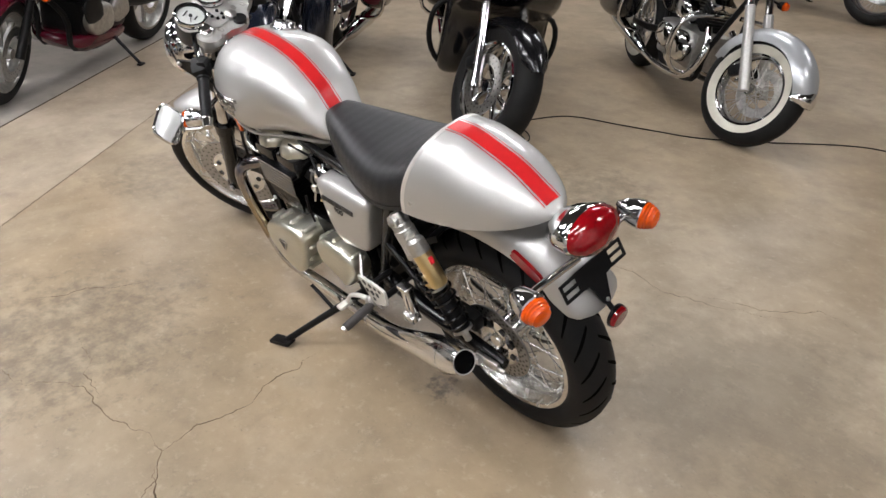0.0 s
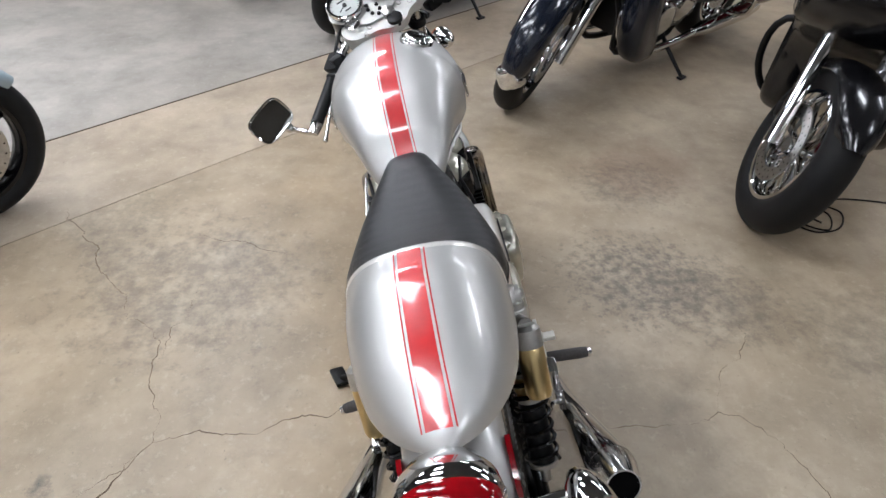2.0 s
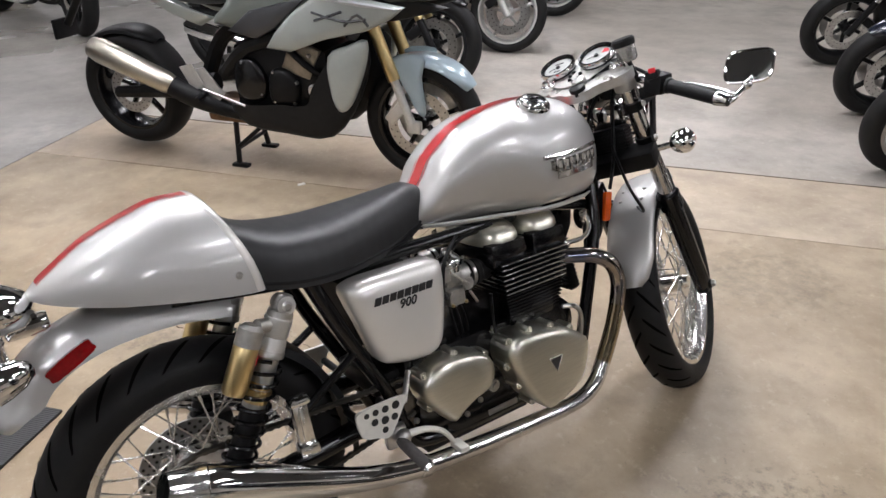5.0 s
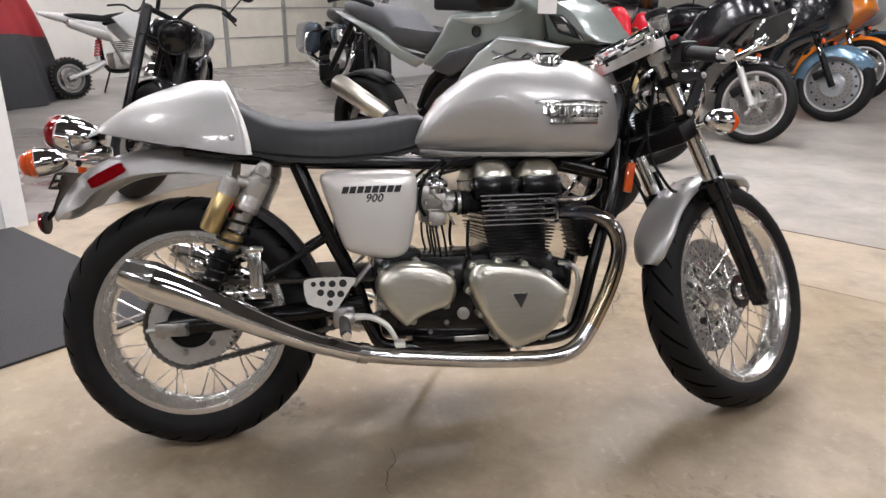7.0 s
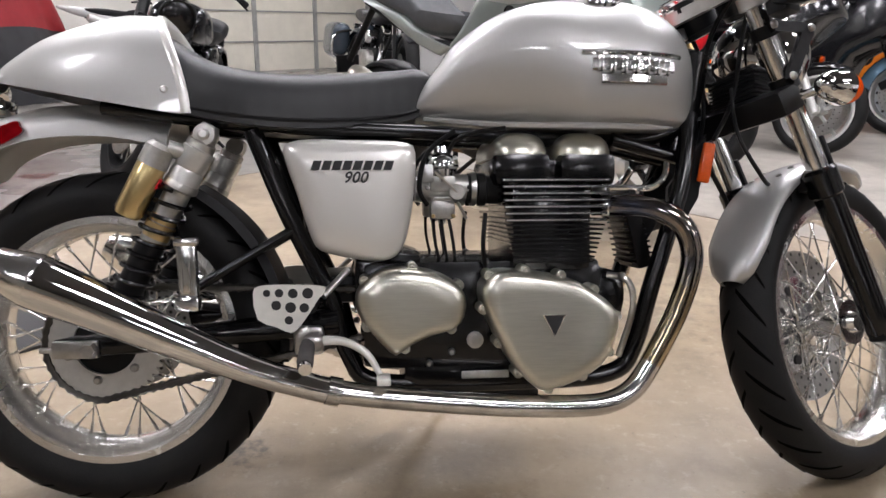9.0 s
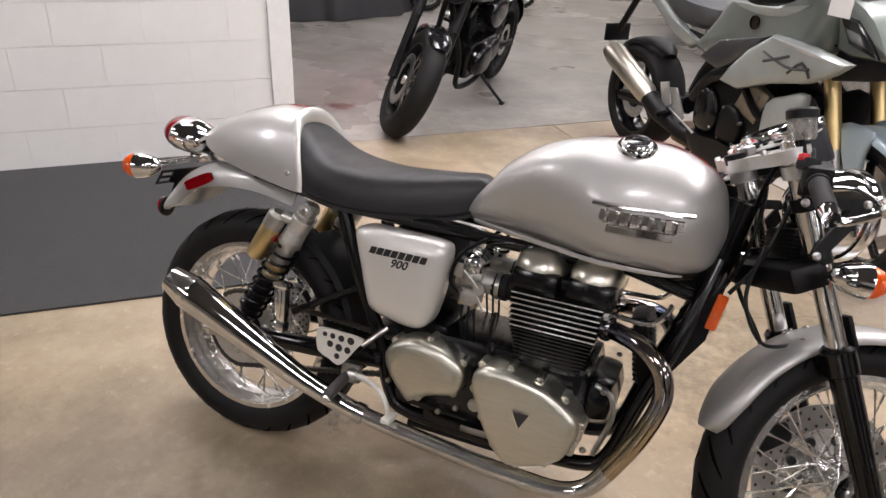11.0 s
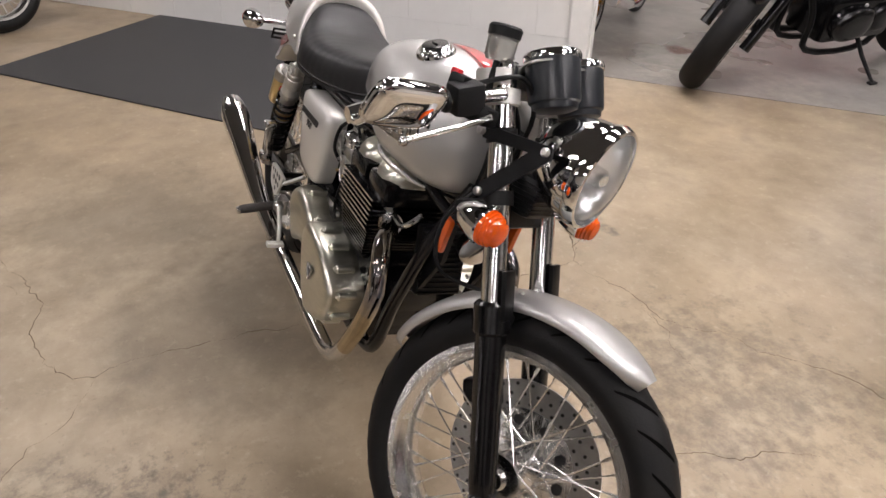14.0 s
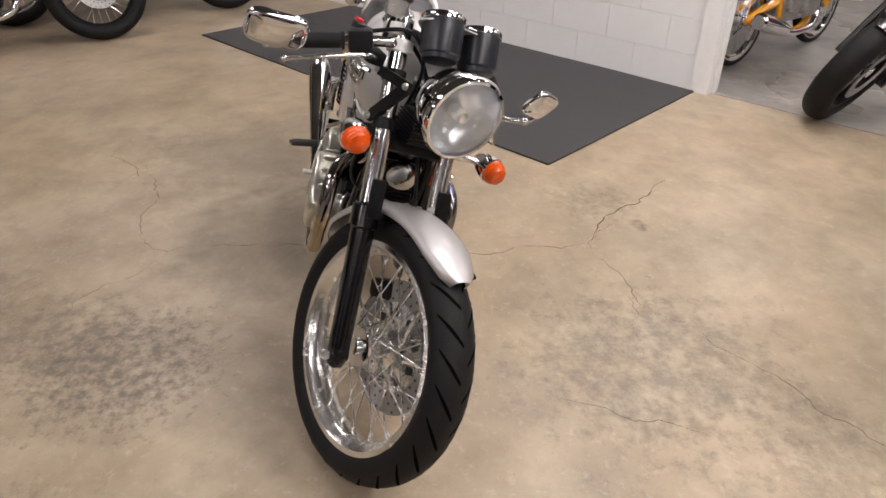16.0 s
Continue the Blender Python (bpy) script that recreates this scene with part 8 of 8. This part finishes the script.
# ---------------------------------------------------------------- small machines in the back bay
def knobs(c, R, w, rows=(-0.36, 0.0, 0.36), count=30):
    """Square tread knobs round a tyre."""
    bms = []
    for j, u in enumerate(rows):
        for i in range(count):
            a = 2 * math.pi * (i + 0.5 * (j % 2)) / count
            rr = R - 0.5 * abs(u) * 0.03
            bms.append(moved(box((0.016, w * 0.24, 0.018)), Matrix.Translation(c + V(rr * math.cos(a), u * w, rr * math.sin(a))) @ Matrix.Rotation(math.pi / 2 - a, 4, "Y")))
    return merge(*bms)


def dirt_bike(rear, heading):
    """A small dirt bike; rear is where its rear tyre stands."""
    m0 = pose(rear[0], rear[1], -0.016, 0, 0, heading) @ pose(0, 0, 0, -6, 0, 0) @ Matrix.Scale(1.16, 4)
    b = root("motorcycle", m0, "small white and black dirt bike with knobbly tyres", "motorcycle", "small machines")
    AR, AF = V(0, 0, 0.205), V(1.07, 0, 0.235)
    MUD = mat("dusty_tyre_rubber", (0.05, 0.04, 0.032), 0.85, vary=0.3, scale=30)
    fd = V(-math.sin(radians(25)), 0, math.cos(radians(25)))
    for name, c, R, rim_r, w in (("rear_wheel", AR, 0.19, 0.125, 0.095), ("front_wheel", AF, 0.22, 0.17, 0.075)):
        wh = parked_wheel(b, name, c, R, w, rim_r, "wire", STEEL, None, ((-0.05, 0.05, 0.085),), False, 24)
        part("tread_knob", knobs(c, R, w), MUD, wh)["kind"] = "stuff"
    for s in (-1, 1):
        part("swing_arm", tube([(-0.03, s * 0.07, 0.205), (0.18, s * 0.07, 0.26), (0.34, s * 0.06, 0.33)], [0.016, 0.024, 0.026], 8), LIGHT_ALU, b, "bare aluminium swing arm")
        p0 = AF + V(0, s * 0.075, 0)
        leg = part("fork_leg", rod(p0, p0 + fd * 0.28, 0.022), LIGHT_ALU, b)
        part("fork_tube", rod(p0 + fd * 0.26, p0 + fd * 0.6, 0.019), STEEL, leg)
        part("side_plate", bolster([(0.10, 0.735), (0.30, 0.71), (0.42, 0.66), (0.40, 0.56), (0.30, 0.60)], 0.012, 6, 4, s * 0.085), P_WHITE, b, "white plastic side plate", smooth=40)
        part("tank_shroud", bolster([(0.46, 0.74), (0.66, 0.80), (0.86, 0.74), (0.84, 0.62), (0.68, 0.50), (0.58, 0.60)], 0.014, 6, 4, s * 0.12), P_WHITE, b, "white plastic tank shroud", smooth=40)
    part("tail_guard", tube([(-0.17, 0, 0.80), (0.0, 0, 0.765), (0.2, 0, 0.735), (0.4, 0, 0.70)], [0.012, 0.04, 0.05, 0.05], 10, curve=3), P_WHITE, b, "white plastic rear mudguard")
    part("seat", bolster(rounded([(0.04, 0.785), (0.2, 0.79), (0.42, 0.765), (0.58, 0.77), (0.66, 0.80), (0.56, 0.71), (0.3, 0.71), (0.08, 0.75)], 2), 0.075, 4, 5), SEAT, b)
    ex = part("exhaust", tube([(0.72, -0.09, 0.42), (0.80, -0.10, 0.30), (0.66, -0.11, 0.24), (0.50, -0.11, 0.36), (0.42, -0.11, 0.54)], 0.018, 8, curve=4), STEEL, b)
    part("silencer", tube([(0.42, -0.115, 0.54), (0.38, -0.115, 0.57), (0.06, -0.12, 0.69), (0.03, -0.12, 0.70)], [0.025, 0.045, 0.042, 0.03], 12), LIGHT_ALU, ex, "grey alloy silencer")
    part("frame", tube([(0.84, 0, 0.74), (0.74, 0, 0.42), (0.68, 0, 0.26), (0.40, 0, 0.26), (0.36, 0, 0.5), (0.42, 0, 0.68), (0.82, 0, 0.76)], 0.02, 8, curve=4), BLACK, b)
    part("sub_frame", rod((0.38, 0, 0.56), (0.06, 0, 0.72), 0.014), BLACK, b)
    sh = part("shock_absorber", rod((0.30, 0, 0.36), (0.38, 0, 0.60), 0.014), STEEL, b)
    part("spring", coil((0.31, 0, 0.39), (0.36, 0, 0.55), 0.028, 0.006, 6), REDMARK, sh)
    en = part("engine", box((0.24, 0.16, 0.16), (0.55, 0, 0.34), 0.03), CAST, b)
    part("engine_cover", pillow(rounded([(0.50, 0.30), (0.60, 0.29), (0.64, 0.36), (0.58, 0.41), (0.50, 0.38)], 3), -0.08, -0.12, 0.4), CAST, en)
    for i in range(6):
        part("fin", box((0.13, 0.14, 0.007), (0.60, 0, 0.43 + 0.018 * i), 0.002), SATIN, en)
    part("chain", tube([(0.0, 0.05, 0.255), (0.45, 0.05, 0.38), (0.48, 0.05, 0.34), (0.44, 0.05, 0.30), (0.0, 0.05, 0.155), (-0.05, 0.05, 0.205)], 0.006, 5, closed=True), STEEL, b)
    part("front_mudguard", tube([(0.80, 0, 0.60), (0.98, 0, 0.60), (1.16, 0, 0.57), (1.3, 0, 0.50)], [0.04, 0.055, 0.05, 0.02], 10, curve=3), P_WHITE, b)
    part("number_plate", bolster([(0.86, 0.66), (0.90, 0.84), (0.87, 0.85), (0.83, 0.67)], 0.09, 6, 4), P_WHITE, b)
    top = AF + fd * 0.62
    bar = part("handlebar", tube([top + V(-0.10, -0.36, 0.10), top + V(-0.02, -0.2, 0.09), top + V(0, -0.06, 0.02), top + V(0, 0.06, 0.02), top + V(-0.02, 0.2, 0.09), top + V(-0.10, 0.36, 0.10)], 0.011, 8, curve=4), SATIN, b)
    part("yoke", box((0.05, 0.2, 0.03), tuple(top - fd * 0.03), 0.006), SATIN, bar)
    foot = m0.inverted() @ Vector((*(m0 @ V(0.44, 0.24, 0.1)).xy, 0.006))
    part("side_stand", tube([V(0.46, 0.08, 0.26), foot], [0.01, 0.008], 6), SATIN, b)
    return b


dirt_bike((-2.42, 6.93), 43.9)
parked_bike("amber-yellow moped with thin spoked wheels", (-2.24, 3.28), 123.5, wb=1.02, Rf=0.285, Rr=0.285, wf=0.06, wr=0.06, rim_f=0.245, rim_r=0.245, style="wire", spokes=32, rim=CHROME, steer=0, lean=3, rake=24, fork_w=0.055, fork_len=0.6, fork_low=P_YELLOW, fork_up=P_YELLOW, guard_w=0.045, guard_m=P_YELLOW,
            body=P_YELLOW, frame=P_YELLOW, arm_m=P_YELLOW, tank_w=0.09, tank_h=-0.22, seat_z=0.74, seat_w=0.09, engine_m=CAST, cover_m=CAST, fin_m=CAST, discs=(), rear_discs=(), bar_m=CHROME, mirrors=False, indicators=False, lamp_r=0.06, pillion=0.0, panel_m=P_YELLOW, group="small machines")

# --- a machine under a two-tone dust cover
cover = root("covered_motorcycle", pose(-3.2, 6.4, 0, 0, 0, 70) @ Matrix.Scale(1.14, 4), "motorcycle under red and dark grey dust cover", "cover")
COVER_RED = mat("red_cover_cloth", (0.34, 0.012, 0.018), 0.62, vary=0.25, scale=5, bump=0.3, bump_scale=40)
COVER_GREY = mat("dark_grey_cover_cloth", (0.035, 0.035, 0.038), 0.65, vary=0.25, scale=5, bump=0.3, bump_scale=40)


def drape(z0, z1, n=10):
    rings = []
    for i in range(n + 1):
        z = z0 + (z1 - z0) * i / n
        u = z / 1.45
        ax_, by = 0.92 - 0.42 * u ** 2.2, 0.52 - 0.40 * u ** 1.3
        ring = []
        for k in range(72):
            a = 2 * math.pi * k / 72
            f = 1 + (1 - u) * 0.07 * math.sin(9 * a + 1.3) + (1 - u) * 0.035 * math.sin(17 * a + 2.0 * z) + 0.02 * math.sin(4 * a + 5 * z)
            ring.append((ax_ * math.cos(a) * f, by * math.sin(a) * f, z + 0.03 * math.sin(3 * a) * (1 if 0.2 < u < 0.8 else 0)))
        rings.append(ring)
    return rings


part("lower_cover", skin(drape(0.005, 0.60), cap=False), COVER_GREY, cover, "dark grey lower cloth", smooth=70)
part("upper_cover", skin(drape(0.60, 1.42, 14)), COVER_RED, cover, "red upper cloth", smooth=70)

# --- extension cable across the floor
CABLE = [(1.47, -1.31, 0.006), (1.54, -1.40, 0.006), (1.46, -1.48, 0.006), (1.35, -1.42, 0.006), (1.41, -1.34, 0.012), (1.53, -1.47, 0.012), (1.56, -1.64, 0.006), (1.45, -1.90, 0.006), (1.19, -2.011, 0.006), (0.987, -2.089, 0.006), (0.786, -2.178, 0.006), (0.535, -2.386, 0.006), (0.229, -2.682, 0.006), (0.018, -2.78, 0.006), (-0.516, -2.877, 0.006), (-1.277, -3.293, 0.006)]
thing("extension_cable", tube([(x, y, z * 0.7) for x, y, z in CABLE], 0.0034, 6, curve=8), SATIN, "thin black extension cable lying across the floor", "cable")
thing("cable_loop", tube([(1.42, -1.29, 0.005), (1.34, -1.36, 0.005), (1.36, -1.47, 0.005), (1.46, -1.53, 0.01), (1.53, -1.46, 0.005), (1.48, -1.36, 0.012), (1.40, -1.42, 0.005)], 0.0036, 6, curve=8), SATIN, "loose loop of black cable on the floor", "cable")

# --- the white wall that closes the bay on its far side
wall("wall_stub", at(5.71, -3.3), at(U1, -3.3), 0, HIGH, 0.15, WALLPAINT, "white painted wall beside the garage bay")

# --- trim at the free end of the block wall
trim = root("trim", Matrix.Translation(VD * 0.04), "white painted wooden corner trim at the wall's end", "trim", kind="structure")


def end_box(u0, u1, v0, v1, z0, z1):
    return slab([tuple(at(u, v).xy) for u, v in ((u0, v0), (u1, v0), (u1, v1), (u0, v1))], z0, z1, 0.002, plane="xy")


part("corner_board", end_box(-0.09, 0.012, 0.003, 0.018, 0.0, 2.6), FIXTURE, trim, smooth=0)
part("jamb_board", end_box(-0.004, 0.014, -0.13, 0.001, 0.0, 2.6), FIXTURE, trim, smooth=0)
part("stop_bead", end_box(0.016, 0.028, -0.085, -0.045, 0.0, 2.6), FIXTURE, trim, smooth=0)

# --- blocks of the wall, laid in running bond
def block_mesh(name, w):
    return finish(slab([(-w / 2, 0.0025), (w / 2, 0.0025), (w / 2, 0.1975), (-w / 2, 0.1975)], 0.0, -0.0045), name, WALLPAINT, 0)


BL = 0.4
full, half = block_mesh("block", BL - 0.004), block_mesh("half_block", BL / 2 - 0.004)
face = Matrix.Identity(4)
face.col[0][:3], face.col[1][:3] = UD, V(-UD.y, UD.x, 0)
rest = bmesh.new()
for row in range(18):
    u = -0.09 if row % 2 == 0 else -0.09 - BL / 2
    if row % 2:
        ob = new("block", half)
        ob.parent, ob.matrix_basis = block_wall, Matrix.Translation(at(-0.09 - BL / 4, -0.0045, row * 0.2)) @ face
    n = 0
    while u - BL > -WALL_LEN:
        pm = Matrix.Translation(at(u - BL / 2, -0.0045, row * 0.2)) @ face
        if n < 15:
            ob = new("block", full)
            ob.parent, ob.matrix_basis = block_wall, pm
        else:
            rest.from_mesh(full)
            bmesh.ops.transform(rest, matrix=pm, verts=rest.verts[-8:])
        u -= BL
        n += 1
    rest.verts.ensure_lookup_table()
part("far_block", rest, WALLPAINT, block_wall, smooth=0)["kind"] = "stuff"
